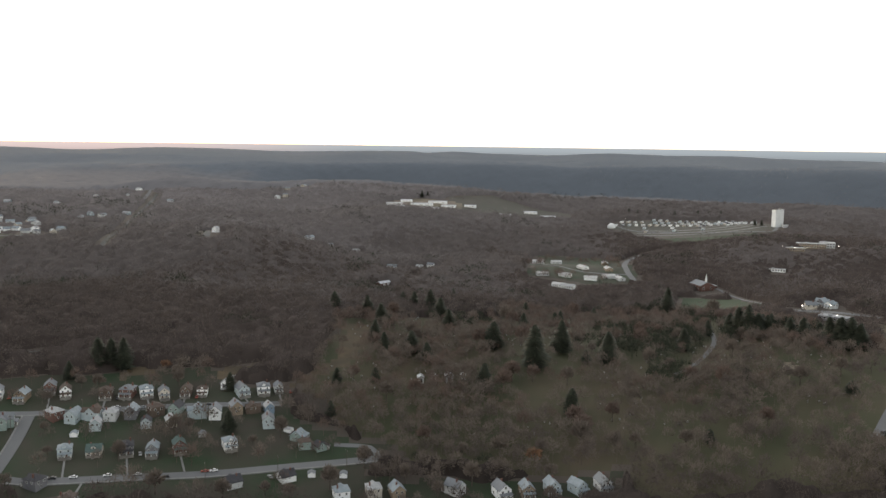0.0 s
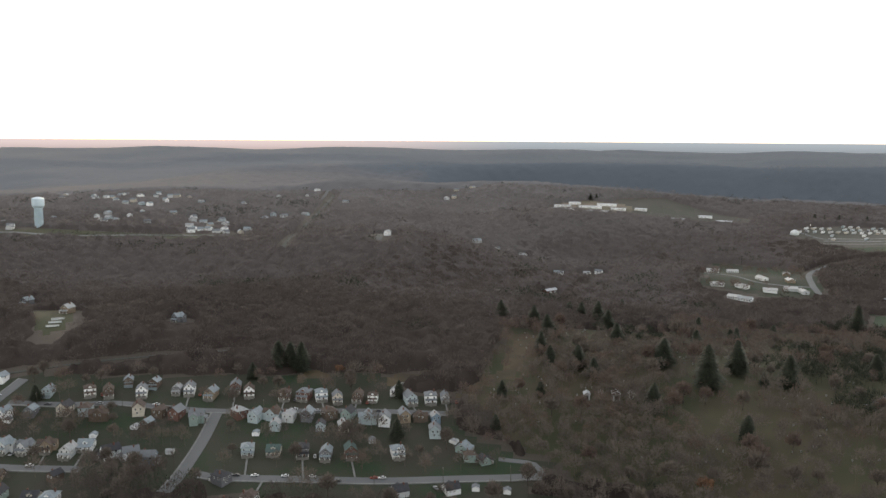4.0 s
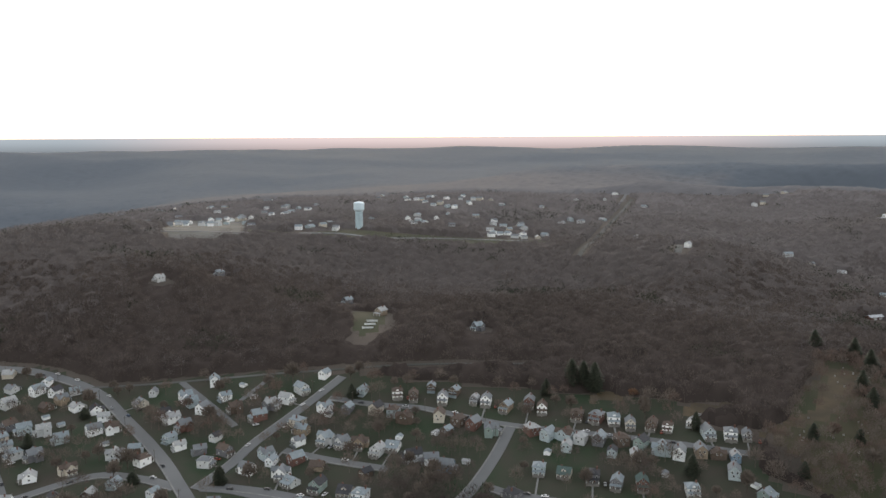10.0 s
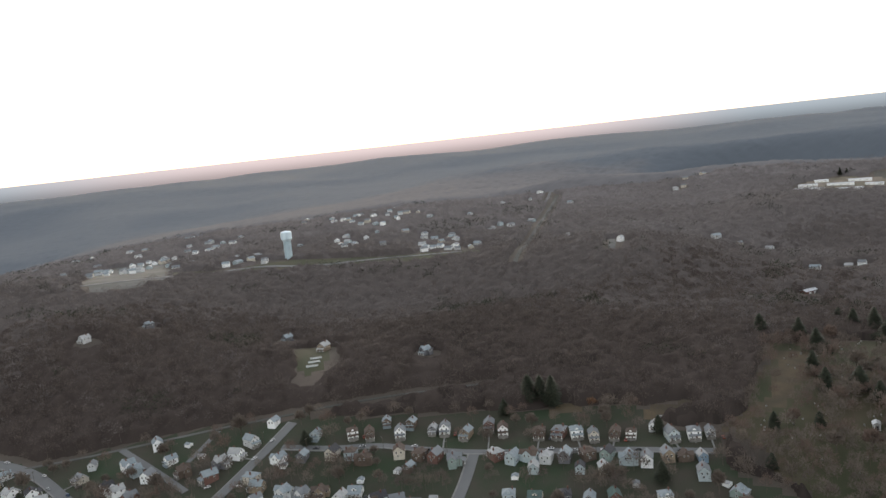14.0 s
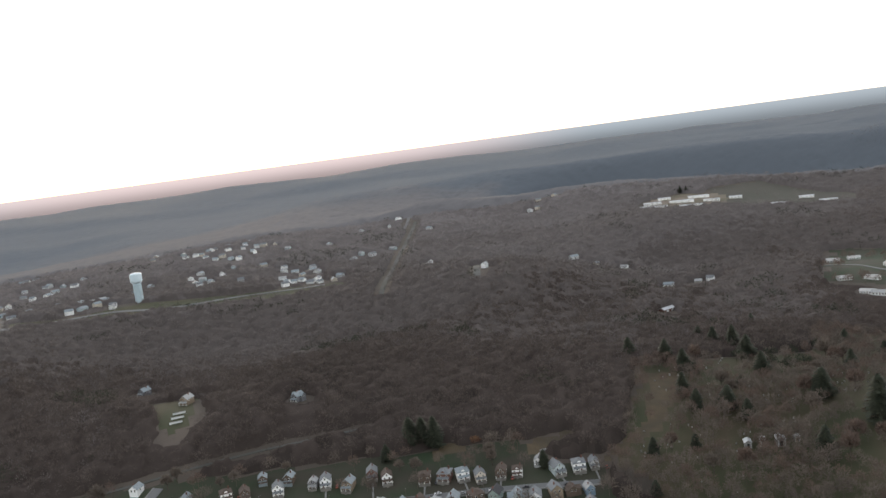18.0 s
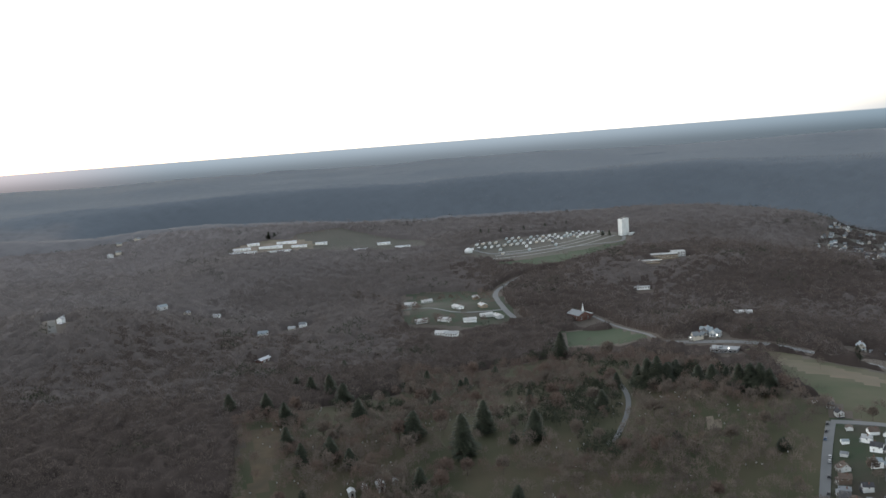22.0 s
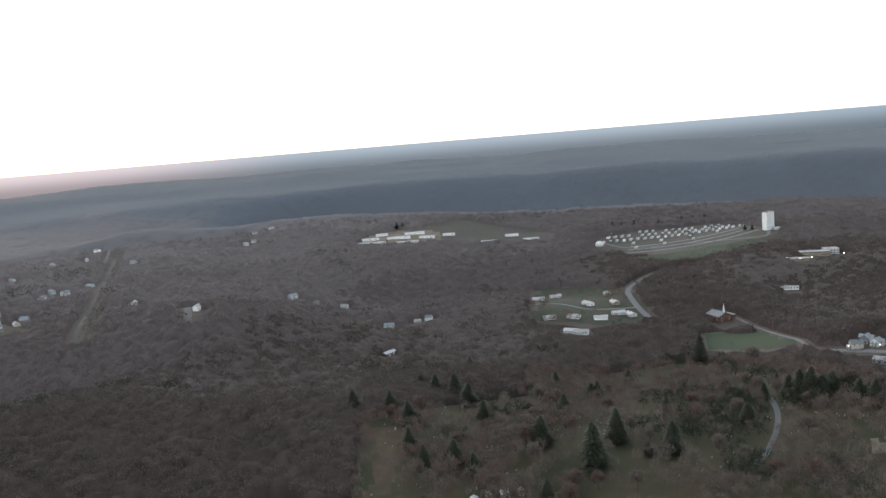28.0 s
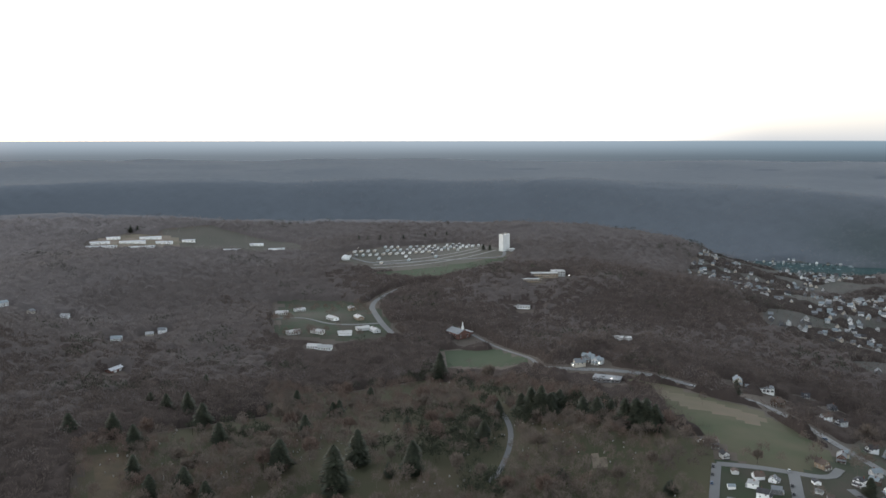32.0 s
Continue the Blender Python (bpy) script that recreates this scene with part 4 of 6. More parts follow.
def bungalow(ob, wall, roof):
    part("wall", mesh("bungalow_wall", gabled(-4.6, -4.0, 4.6, 4.4, -2.5, 3.5, 6.9, "x"), wall), ob)
    r = part("roof", mesh("bungalow_roof", pitched(-4.6, -4.0, 4.6, 4.4, 3.55, 6.95, "x"), roof), ob)
    part("dormer", mesh("low_dormer", join(gabled(-1.6, -3.2, 1.6, 0.0, 4.0, 5.5, 6.4, "y"), pitched(-1.6, -3.2, 1.6, 0.0, 5.55, 6.45, "y", 0.25, 0.12)), wall, roof, slots=[0] * 7 + [1] * 10), r)
    part("chimney", chimney_mesh(7.6), ob, pose(-2.2, 0.9, 0))
    porch(ob, "bungalow", 4.3, -4.0, 2.3, roof, 4)
    part("door", door_mesh(), ob, pose(0.3, -4.04, 0.7))
    windows(ob, [("f", -2.5, 1.1, 4.02), ("f", 2.8, 1.1, 4.02), ("f", 0.0, 4.35, 3.22), ("l", 0, 1.1, 4.62), ("l", 0, 4.2, 4.62), ("r", 0, 1.1, 4.62), ("r", 0, 4.2, 4.62)], 1.0, 1.25)


def cross_gable(ob, wall, roof):
    part("wall", mesh("cross_gable_wall", join(gabled(-3.4, -5.0, 3.4, 4.6, -2.5, 5.6, 8.9, "y"), gabled(-6.4, -1.2, 6.0, 4.0, -2.5, 5.5, 8.0, "x")), wall), ob)
    part("roof", mesh("cross_gable_roof", join(pitched(-3.4, -5.0, 3.4, 4.6, 5.65, 8.95, "y"), pitched(-6.4, -1.2, 6.0, 4.0, 5.55, 8.05, "x", 0.4, 0.18)), roof), ob)
    part("chimney", chimney_mesh(9.7), ob, pose(-0.8, 1.0, 0))
    porch(ob, "cross_gable", 3.3, -5.0, 2.0, roof)
    part("door", door_mesh(), ob, pose(1.4, -5.04, 0.7))
    windows(ob, [("f", -1.6, 3.8, 5.02), ("f", 1.6, 3.8, 5.02), ("f", -1.6, 1.2, 5.02), ("f", 4.7, 3.8, 1.22), ("f", -4.9, 3.8, 1.22), ("l", 1.4, 3.8, 6.42), ("r", 1.4, 3.8, 6.02), ("b", -1.6, 3.8, 4.62), ("b", 1.6, 3.8, 4.62)])


def ranch(ob, wall, roof):
    part("wall", mesh("ranch_wall", gabled(-7.2, -4.0, 7.2, 4.0, -2.5, 3.2, 5.2, "x"), wall), ob)
    part("roof", mesh("ranch_roof", pitched(-7.2, -4.0, 7.2, 4.0, 3.25, 5.25, "x", 0.6), roof), ob)
    part("chimney", chimney_mesh(6.0), ob, pose(2.0, 0.8, 0))
    part("door", door_mesh(), ob, pose(0.3, -4.04, 0.3))
    windows(ob, [("f", -5.0, 1.0, 4.02), ("f", -2.2, 1.0, 4.02), ("f", 3.0, 1.0, 4.02), ("f", 5.4, 1.0, 4.02), ("l", 0, 1.0, 7.22), ("r", 0, 1.0, 7.22)], 1.3, 1.2)


def garage(ob, wall, roof):
    part("wall", mesh("garage_wall", gabled(-3.0, -3.3, 3.0, 3.3, -2.0, 2.7, 4.3, "y"), wall), ob)
    part("roof", mesh("garage_roof", pitched(-3.0, -3.3, 3.0, 3.3, 2.75, 4.35, "y", 0.3, 0.16), roof), ob)
    part("garage_door", mesh("garage_door", join(*[box(-1.3, -0.06, 0.1 + 0.5 * i, 1.3, 0.02, 0.56 + 0.5 * i) for i in range(4)]), TRIM), ob, pose(0, -3.33, 0))


KINDS = [(foursquare, "foursquare house", "hipped"), (front_gable, "front-gabled house", "steep gabled"), (bungalow, "bungalow", "side-gabled"), (cross_gable, "cross-gabled house", "crossing gabled"), (ranch, "ranch house", "shallow gabled"), (garage, "garage", "gabled")]
MADE = {}


def home(x, y, colour, kind, roof_no, turn, group, where, size=1.0):
    """A home of one kind and colour, built once and copied after that."""
    make, word, roof_word = KINDS[kind]
    z = float(land(x, y))
    m = pose(x, y, z, 0, 0, turn)
    key = (kind, colour, roof_no)
    if key in MADE:
        ob = copy_thing(MADE[key], m)
    else:
        ob = thing("garage" if kind == 5 else "house", x, y, z, turn)
        make(ob, WALLS[colour], BLUE_TARP if roof_no == 9 else ROOFS[roof_no])
        MADE[key] = ob
    ob.matrix_basis = m @ Matrix.Diagonal((size * 0.96, size * 0.96, size * 0.86, 1))
    roof_text = "bright blue" if roof_no == 9 else ROOF_WORDS[roof_no]
    return tagged(ob, f"{WALL_WORDS[colour]} {word} with {roof_text} roof {where}", "garage" if kind == 5 else "house", group)


# ---- trees ----
def twigs(count, rng, tall, wide, low, length, thick):
    """Loose sprays of twigs over a crown's shell: verts and triangles."""
    a = rng.uniform(0, 2 * np.pi, count)
    u = rng.uniform(-0.35, 1.0, count)
    r = np.sqrt(np.clip(1 - np.clip(u, 0, 1) ** 2, 0, 1)) * (1 - 0.5 * np.clip(-u, 0, 1))
    shell = rng.uniform(0.45, 1.0, count)
    lump = 1 + 0.22 * np.sin(3 * a + rng.uniform(0, 6)) * np.sin(2.5 * u + rng.uniform(0, 6))
    mid = low + (tall - low) * 0.42
    p = np.stack([np.cos(a) * r * wide * shell * lump, np.sin(a) * r * wide * shell * lump, mid + u * (tall - mid) * shell], -1)
    out = np.stack([np.cos(a) * r, np.sin(a) * r, np.clip(u, -0.1, 1) + 0.55], -1) + rng.normal(0, 0.35, (count, 3))
    out /= np.linalg.norm(out, axis=1, keepdims=True)
    side = np.cross(out, rng.normal(0, 1, (count, 3)))
    side /= np.linalg.norm(side, axis=1, keepdims=True) + 1e-9
    ln = length * rng.uniform(0.6, 1.4, (count, 1))
    th = thick * rng.uniform(0.6, 1.4, (count, 1))
    v = np.stack([p - out * ln * 0.4 - side * th, p - out * ln * 0.4 + side * th, p + out * ln * 0.6], 1).reshape(-1, 3)
    return v, np.arange(count * 3).reshape(-1, 3)


def stem(points, r0, r1, sides=5):
    """A tapered bent stem."""
    p = np.array(points, float)
    v, f = [], []
    for i, q in enumerate(p):
        r = r0 + (r1 - r0) * i / (len(p) - 1)
        for k in range(sides):
            a = 2 * np.pi * k / sides
            v.append((q[0] + r * np.cos(a), q[1] + r * np.sin(a), q[2]))
    for i in range(len(p) - 1):
        for k in range(sides):
            f.append((i * sides + k, i * sides + (k + 1) % sides, (i + 1) * sides + (k + 1) % sides, (i + 1) * sides + k))
    return v, f


def bare_tree(seed, tall, wide, crown_mat, count):
    rng = np.random.default_rng(seed)
    ob = thing("tree", 0, 0, 0)
    lean = rng.normal(0, 0.4, 2)
    part("trunk", mesh(f"trunk_{seed}", stem([(0, 0, -1), (lean[0] * 0.4, lean[1] * 0.4, tall * 0.25), (lean[0], lean[1], tall * 0.55), (lean[0] * 1.5, lean[1] * 1.5, tall * 0.92)], 0.028 * tall, 0.004 * tall), BARK), ob)
    limbs = []
    for k in range(9):
        a, z0 = rng.uniform(0, 6.28) + k * 2.4, tall * rng.uniform(0.25, 0.6)
        w = wide * rng.uniform(0.55, 0.9)
        limbs.append(stem([(lean[0] * 0.6, lean[1] * 0.6, z0), (np.cos(a) * w * 0.5, np.sin(a) * w * 0.5, z0 + tall * 0.13), (np.cos(a) * w, np.sin(a) * w, z0 + tall * 0.33)], 0.012 * tall, 0.002 * tall, 3))
    part("branchwork", mesh(f"limbs_{seed}", join(*limbs), BARK), ob)
    v, f = twigs(count, rng, tall, wide, tall * 0.28, tall * 0.15, 0.028 * tall)
    part("crown", mesh_from("crown", v, f, crown_mat), ob)
    return ob


def evergreen(seed, tall, wide):
    rng = np.random.default_rng(seed)
    ob = thing("evergreen_tree", 0, 0, 0)
    part("trunk", mesh(f"evergreen_trunk_{seed}", stem([(0, 0, -1), (0.1, 0, tall * 0.5), (0, 0.1, tall * 0.97)], 0.022 * tall, 0.003 * tall), BARK), ob)
    v = []
    n = 760
    h = rng.beta(1.0, 1.1, n)
    for t in h:
        a = rng.uniform(0, 6.283)
        z = tall * (0.08 + 0.9 * t)
        r = wide * (1 - t ** 1.7) ** 0.85 * min(1.0, 0.65 + 1.4 * t) * (1 + 0.22 * math.sin(3 * a + 7 * t + seed) + 0.15 * math.sin(11 * t + 2 * a)) * rng.uniform(0.55, 1.12) + 0.5
        s = 0.04 * tall * rng.uniform(0.7, 1.3)
        c, d = np.cos(a), np.sin(a)
        base, tip = np.array([c * r * 0.25, d * r * 0.25, z + 0.25 * s]), np.array([c * r, d * r, z - 0.12 * r])
        w = np.array([-d, c, 0.0]) * s * 0.8
        v += [base - w * 0.5, tip - w, tip + np.array([c, d, -0.15]) * s * 0.8, tip + w, base + w * 0.5]
    f = np.arange(n * 5).reshape(-1, 5)
    part("crown", mesh_from("crown", v, f, NEEDLES), ob)
    return ob


# ---- cars ----
def car(ob, paint):
    body = ([(-0.86, -2.2, 0.35), (0.86, -2.2, 0.35), (0.86, 2.2, 0.35), (-0.86, 2.2, 0.35), (-0.9, -2.25, 0.75), (0.9, -2.25, 0.75), (0.9, 2.25, 0.8), (-0.9, 2.25, 0.8),
             (-0.84, -2.1, 0.85), (0.84, -2.1, 0.85), (0.84, 2.15, 0.95), (-0.84, 2.15, 0.95)],
            [(3, 2, 1, 0), (0, 1, 5, 4), (1, 2, 6, 5), (2, 3, 7, 6), (3, 0, 4, 7), (4, 5, 9, 8), (5, 6, 10, 9), (6, 7, 11, 10), (7, 4, 8, 11), (8, 9, 10, 11)])
    part("body", mesh("car_body", body, paint), ob)
    glass = ([(-0.8, -1.0, 0.86), (0.8, -1.0, 0.86), (0.8, 1.7, 0.93), (-0.8, 1.7, 0.93), (-0.66, -0.3, 1.38), (0.66, -0.3, 1.38), (0.66, 1.1, 1.4), (-0.66, 1.1, 1.4)], [(0, 1, 5, 4), (1, 2, 6, 5), (2, 3, 7, 6), (3, 0, 4, 7), (4, 5, 6, 7)])
    cab = part("windows", mesh("car_windows", glass, PANE), ob)
    part("roof", mesh("car_roof", box(-0.68, -0.35, 1.38, 0.68, 1.15, 1.46), paint), cab)
    wheel = []
    for k in range(10):
        a = 2 * np.pi * k / 10
        wheel += [(-0.11, 0.33 * np.cos(a), 0.33 + 0.33 * np.sin(a)), (0.11, 0.33 * np.cos(a), 0.33 + 0.33 * np.sin(a))]
    wf = [(2 * k, 2 * ((k + 1) % 10), 2 * ((k + 1) % 10) + 1, 2 * k + 1) for k in range(10)] + [tuple(range(0, 20, 2)), tuple(range(19, 0, -2))]
    for x in (-0.8, 0.8):
        for y in (-1.35, 1.4):
            part("wheel", mesh("car_wheel", (wheel, wf), TYRE), ob, pose(x, y, 0))

# ---- homes ----
rnd = random.Random(7)
ROAD_WIDTH = np.concatenate([np.full(len(c[::2]), ROADS[n][0]) for n, c in COURSES.items()])
HOUSE_AT = []


def nearest_road(x, y):
    d = np.hypot(ROAD_POINTS[:, 0] - x, ROAD_POINTS[:, 1] - y)
    k = int(d.argmin())
    return ROAD_POINTS[k], float(d[k]), float(ROAD_WIDTH[k])


def settle(rows, kinds, group, where, roofs=(0, 0, 1, 1, 2, 3, 4), size=1.0):
    for x, y, colour in rows:
        kind = rnd.choice(kinds)
        p, d, w = nearest_road(x, y)
        gap = w / 2 + (4 if kind == 5 else 7.5)
        if d < gap:
            x, y = p[0] + (x - p[0]) * gap / max(d, 0.5), p[1] + (y - p[1]) * gap / max(d, 0.5)
        turn = math.degrees(math.atan2(p[0] - x, y - p[1])) if d < 60 else rnd.uniform(-40, 40)
        roof = rnd.choice(roofs)
        if colour == 4:
            roof = 2
        near = min([math.hypot(x - a, y - b) for a, b in HOUSE_AT] or [99])
        home(float(x), float(y), colour, kind, roof, turn, group, where, size * (0.8 if near < 11 else rnd.uniform(0.92, 1.04)))
        HOUSE_AT.append((float(x), float(y)))


settle(UPPER_ROW, (0, 1, 0, 1, 1), "houses along the upper street", "above the upper street")
settle(SECOND_ROW, (0, 1, 1, 3), "houses along the upper street", "below the upper street")
settle(THIRD_ROW, (0, 1, 1, 3, 2), "houses on the middle streets", "on a middle street")
settle(TERRACE_ROW, (2, 2, 0, 1), "houses on the terrace street", "on the terrace street", (1, 2, 3, 6))
settle(WEDGE, (1, 2, 3, 4), "houses in the wedge of lawns", "on open lawn")
settle(MAIN_ROAD_HOUSES, (1, 3, 0, 2), "houses along the main road", "by the main road")
settle(WEST_HOUSES, (1, 0, 2, 1), "houses in the west streets", "in the west streets")
settle(FAR_WEST_HOUSES, (1, 2, 4), "houses in the far west streets", "under the wooded hill")
settle(NEAR_ROW, (0, 1, 1), "houses of the lowest row", "in the lowest row", (1, 0, 4))
settle(EAST_BLOCK, (1, 0, 2, 5), "houses of the east block", "in the east block", (0, 1, 3, 3, 2), 0.74)
settle(EAST_SLOPE, (1, 3, 2, 0), "houses on the east slope", "on the east slope", (0, 1, 3, 2), 0.8)
settle(CREST_HOUSES, (1, 3), "houses on the ridge road", "on the ridge road")
settle(CLOSE, (4,), "houses of the close", "in the close", (5, 5, 4), 1.15)
settle(WOOD_HOUSES, (3, 1, 0), "houses in the woods", "among bare trees", (1, 4))
home(-466, 143, 8, 1, 9, 20, "houses in the west streets", "in the west streets")
home(417, 446, 1, 2, 9, 200, "houses on the east slope", "on the east slope", 0.9)
HOUSE_AT += [(-466, 143), (417, 446)]

def small_house(ob, wall, roof):
    part("wall", mesh("small_house_wall", gabled(-3.3, -4.3, 3.3, 4.3, -2.5, 4.9, 7.7, "y"), wall), ob)
    part("roof", mesh("small_house_roof", pitched(-3.3, -4.3, 3.3, 4.3, 4.95, 7.75, "y"), roof), ob)
    part("porch_roof", mesh("small_house_porch", join(box(-3.3, -6.1, 2.7, 3.3, -4.32, 2.95), box(-3.2, -6.0, -2.0, 3.2, -4.32, 0.6)), roof), ob)
    part("chimney", chimney_mesh(8.3), ob, pose(1.2, 0.8, 0))
    part("door", door_mesh(), ob, pose(-1.4, -4.34, 0.6))
    windows(ob, [("f", 1.4, 3.2, 4.32), ("f", -1.4, 3.2, 4.32), ("l", 0.5, 3.0, 3.32), ("r", 0.5, 3.0, 3.32), ("b", 1.3, 3.2, 4.32), ("b", -1.3, 3.2, 4.32)])


KINDS.append((small_house, "narrow house", "gabled"))


def infill(names, step, offsets, most, group, where, seed, size=1.0, zone="town"):
    """Narrow houses in the lots that the rows leave between them."""
    r2, lots = random.Random(seed), []
    for name in names:
        c, w = COURSES[name], ROADS[name][0]
        t = np.gradient(c, axis=0)
        t /= np.linalg.norm(t, axis=1, keepdims=True)
        for k in range(1, len(c) - 1, max(1, round(step / 5))):
            for side in (-1, 1):
                for off in offsets:
                    lots.append((*(c[k] + np.array([t[k, 1], -t[k, 0]]) * side * (w / 2 + off + r2.uniform(-1.5, 1.5))), t[k]))
    r2.shuffle(lots)
    got = 0
    for x, y, t in lots:
        p, d, w = nearest_road(x, y)
        if got == most or d < w / 2 + 7 or min(math.hypot(x - a, y - b) for a, b in HOUSE_AT) < 12.5 or not inside(np.array(x), np.array(y), OPEN_LAND[zone]):
            continue
        home(float(x), float(y), r2.choice((0, 0, 0, 1, 6, 6, 2, 8, 4)), 6, r2.choice((0, 1, 1, 4, 3)), math.degrees(math.atan2(p[0] - x, y - p[1])), group, where, size * r2.uniform(0.85, 1.02))
        HOUSE_AT.append((float(x), float(y)))
        got += 1


infill(("far_west_street", "west_street", "far_west_alley", "far_west_lane", "west_alley", "west_link"), 13, (9, 24), 26, "houses in the west streets", "in the west streets", 3)
infill(("main_road", "orchard_road", "hillside_lane", "cross_street"), 14, (9, 24), 22, "houses along the main road", "by the main road", 4)
infill(("lower_street", "lower_street_far", "middle_street", "upper_street"), 13, (9, 22), 12, "houses on the middle streets", "on a middle street", 5)
infill(("east_street_one", "east_street_two", "east_slope_street", "east_link", "east_slope_lane"), 11, (9, 20), 18, "houses of the east block", "in the east block", 6, 0.74, "east_blocks")
infill(("ridge_road",), 14, (11, 26), 10, "houses on the east slope", "on the east slope", 8, 0.8, "east_blocks")

# garages and sheds in the yards
for x, y, c in [(-318, 403, 0), (-223, 437, 0), (-101, 470, 0), (-58, 428, 0), (-76, 425, 0), (-448, 391, 0), (-486, 290, 0), (-540, 290, 1), (-470, 400, 0),
                (-262, 401, 1), (-300, 420, 0), (-600, 180, 0), (-575, 140, 1), (-510, 150, 0), (-640, 190, 0), (-150, 452, 1), (-560, 290, 0), (-380, 400, 0)]:
    p, d, w = nearest_road(x, y)
    home(x, y, c, 5, rnd.choice((0, 1, 4)), math.degrees(math.atan2(p[0] - x, y - p[1])), "garages and sheds in the yards", "in a back yard", 0.75)
    HOUSE_AT.append((x, y))


# the town by the river, too far off to pick its homes apart
town_v, town_f, town_m = [], [], []
far_town, got = OPEN_LAND["far_town"], 0
TOWN_AT = []
for lot in range(4000):
    u, v = rnd.uniform(900, 2300), rnd.randrange(-20, 18) * 21 + rnd.uniform(-8, 8)
    a, b = 0.58 * u + 0.81 * v + 20, 0.81 * u - 0.58 * v
    if got == 420 or not inside(np.array(a), np.array(b), far_town) and not (inside(np.array(a), np.array(b), OPEN_LAND["works"]) and b < 900) or inside(np.array(a), np.array(b), OPEN_LAND["works"]) and b >= 900 or float(rough(a, b, 95, 41)) < -0.35:
        continue
    if min([math.hypot(a - p, b - q) for p, q in HOUSE_AT + TOWN_AT]) > 9.5 and nearest_road(a, b)[1] > 10:
        s, eave = rnd.uniform(0.5, 0.75), rnd.choice((2.8, 3.8))
        v, f = join(gabled(-4.2 * s, -5 * s, 4.2 * s, 5 * s, -2.5, eave, eave + 2.6, "y"), pitched(-4.2 * s, -5 * s, 4.2 * s, 5 * s, eave + 0.05, eave + 2.65, "y"))
        m = pose(a, b, float(land(a, b)), 0, 0, rnd.choice((54, 234, 324, 144)) + rnd.uniform(-6, 6))
        town_f += [tuple(i + len(town_v) for i in q) for q in f]
        town_v += [tuple(m @ Vector(p)) for p in v]
        town_m += [rnd.choice((0, 1, 1, 2, 2, 3, 7, 7))] * 7 + [rnd.choice((4, 4, 5, 8, 8, 6))] * 10
        TOWN_AT.append((a, b))
        got += 1
tagged(new("river_town_houses", mesh("river_town_houses", (town_v, town_f), WALLS[0], WALLS[1], WALLS[2], WALLS[6], ROOFS[0], ROOFS[1], ROOFS[4], WALLS[8], ROOFS[3], slots=town_m)), "closely set pale gabled houses of the river town", "houses", kind="stuff")


# small homes of the hilltop village round the water tower
hill_v, hill_f, hill_m, HILL_AT = [], [], [], []
for x, y, n, spread in [(-1203, 893, 12, 60), (-1348, 1032, 12, 80), (-1053, 846, 10, 45), (-1099, 931, 14, 55), (-861, 881, 6, 25), (-930, 1010, 8, 50), (-853, 1138, 10, 45), (-1029, 1431, 14, 70), (-944, 1383, 14, 60),
                        (-715, 1123, 8, 45), (-689, 1226, 7, 45), (-753, 1683, 8, 70), (-454, 1203, 3, 40), (-361, 1170, 2, 40), (-239, 1260, 2, 40), (-640, 1100, 6, 25), (-1860, 1818, 9, 90), (-1300, 1500, 8, 90), (-436, 1829, 5, 50), (-2900, 2060, 5, 90), (-639, 1339, 4, 30), (-91, 1100, 4, 26), (-239, 1260, 2, 30), (-1194, 315, 1, 5), (-342, 1089, 3, 30), (-1500, 1250, 6, 80), (-1150, 1150, 8, 60)]:
    for _ in range(n):
        a, b = x + rnd.gauss(0, spread), y + rnd.gauss(0, spread)
        if min([math.hypot(a - p, b - q) for p, q in HOUSE_AT + HILL_AT]) < 12 or nearest_road(a, b)[1] < 9:
            continue
        s, eave = rnd.uniform(0.75, 1.15), rnd.choice((3.4, 5.2))
        v, f = join(gabled(-4.2 * s, -5.5 * s, 4.2 * s, 5.5 * s, -2.5, eave, eave + 2.4, "y"), pitched(-4.2 * s, -5.5 * s, 4.2 * s, 5.5 * s, eave + 0.05, eave + 2.45, "y"))
        m = pose(a, b, float(land(a, b)), 0, 0, rnd.uniform(0, 360))
        hill_f += [tuple(i + len(hill_v) for i in q) for q in f]
        hill_v += [tuple(m @ Vector(p)) for p in v]
        hill_m += [rnd.choice((0, 0, 1, 1, 2, 3))] * 7 + [rnd.choice((4, 4, 5, 5, 6))] * 10
        HILL_AT.append((a, b))
HILL_LOTS = list(HILL_AT)
HILL_AT += [(a * (1 - k / math.hypot(a, b)), b * (1 - k / math.hypot(a, b))) for a, b in HILL_LOTS for k in (16, 32, 48)]
tagged(new("hilltop_village_houses", mesh("hilltop_village_houses", (hill_v, hill_f), WALLS[0], WALLS[1], WALLS[2], WALLS[6], ROOFS[0], ROOFS[1], ROOFS[4], ROOFS[5], slots=hill_m)), "scattered pale gabled houses of the hilltop village", "houses", kind="stuff")


# ---- landmarks ----
def lathe(profile, sides):
    v, f = [], []
    for r, z in profile:
        v += [(r * math.cos(2 * math.pi * k / sides), r * math.sin(2 * math.pi * k / sides), z) for k in range(sides)]
    for i in range(len(profile) - 1):
        f += [(i * sides + k, i * sides + (k + 1) % sides, (i + 1) * sides + (k + 1) % sides, (i + 1) * sides + k) for k in range(sides)]
    f += [tuple(reversed(range(sides))), tuple(range((len(profile) - 1) * sides, len(profile) * sides))]
    return v, f


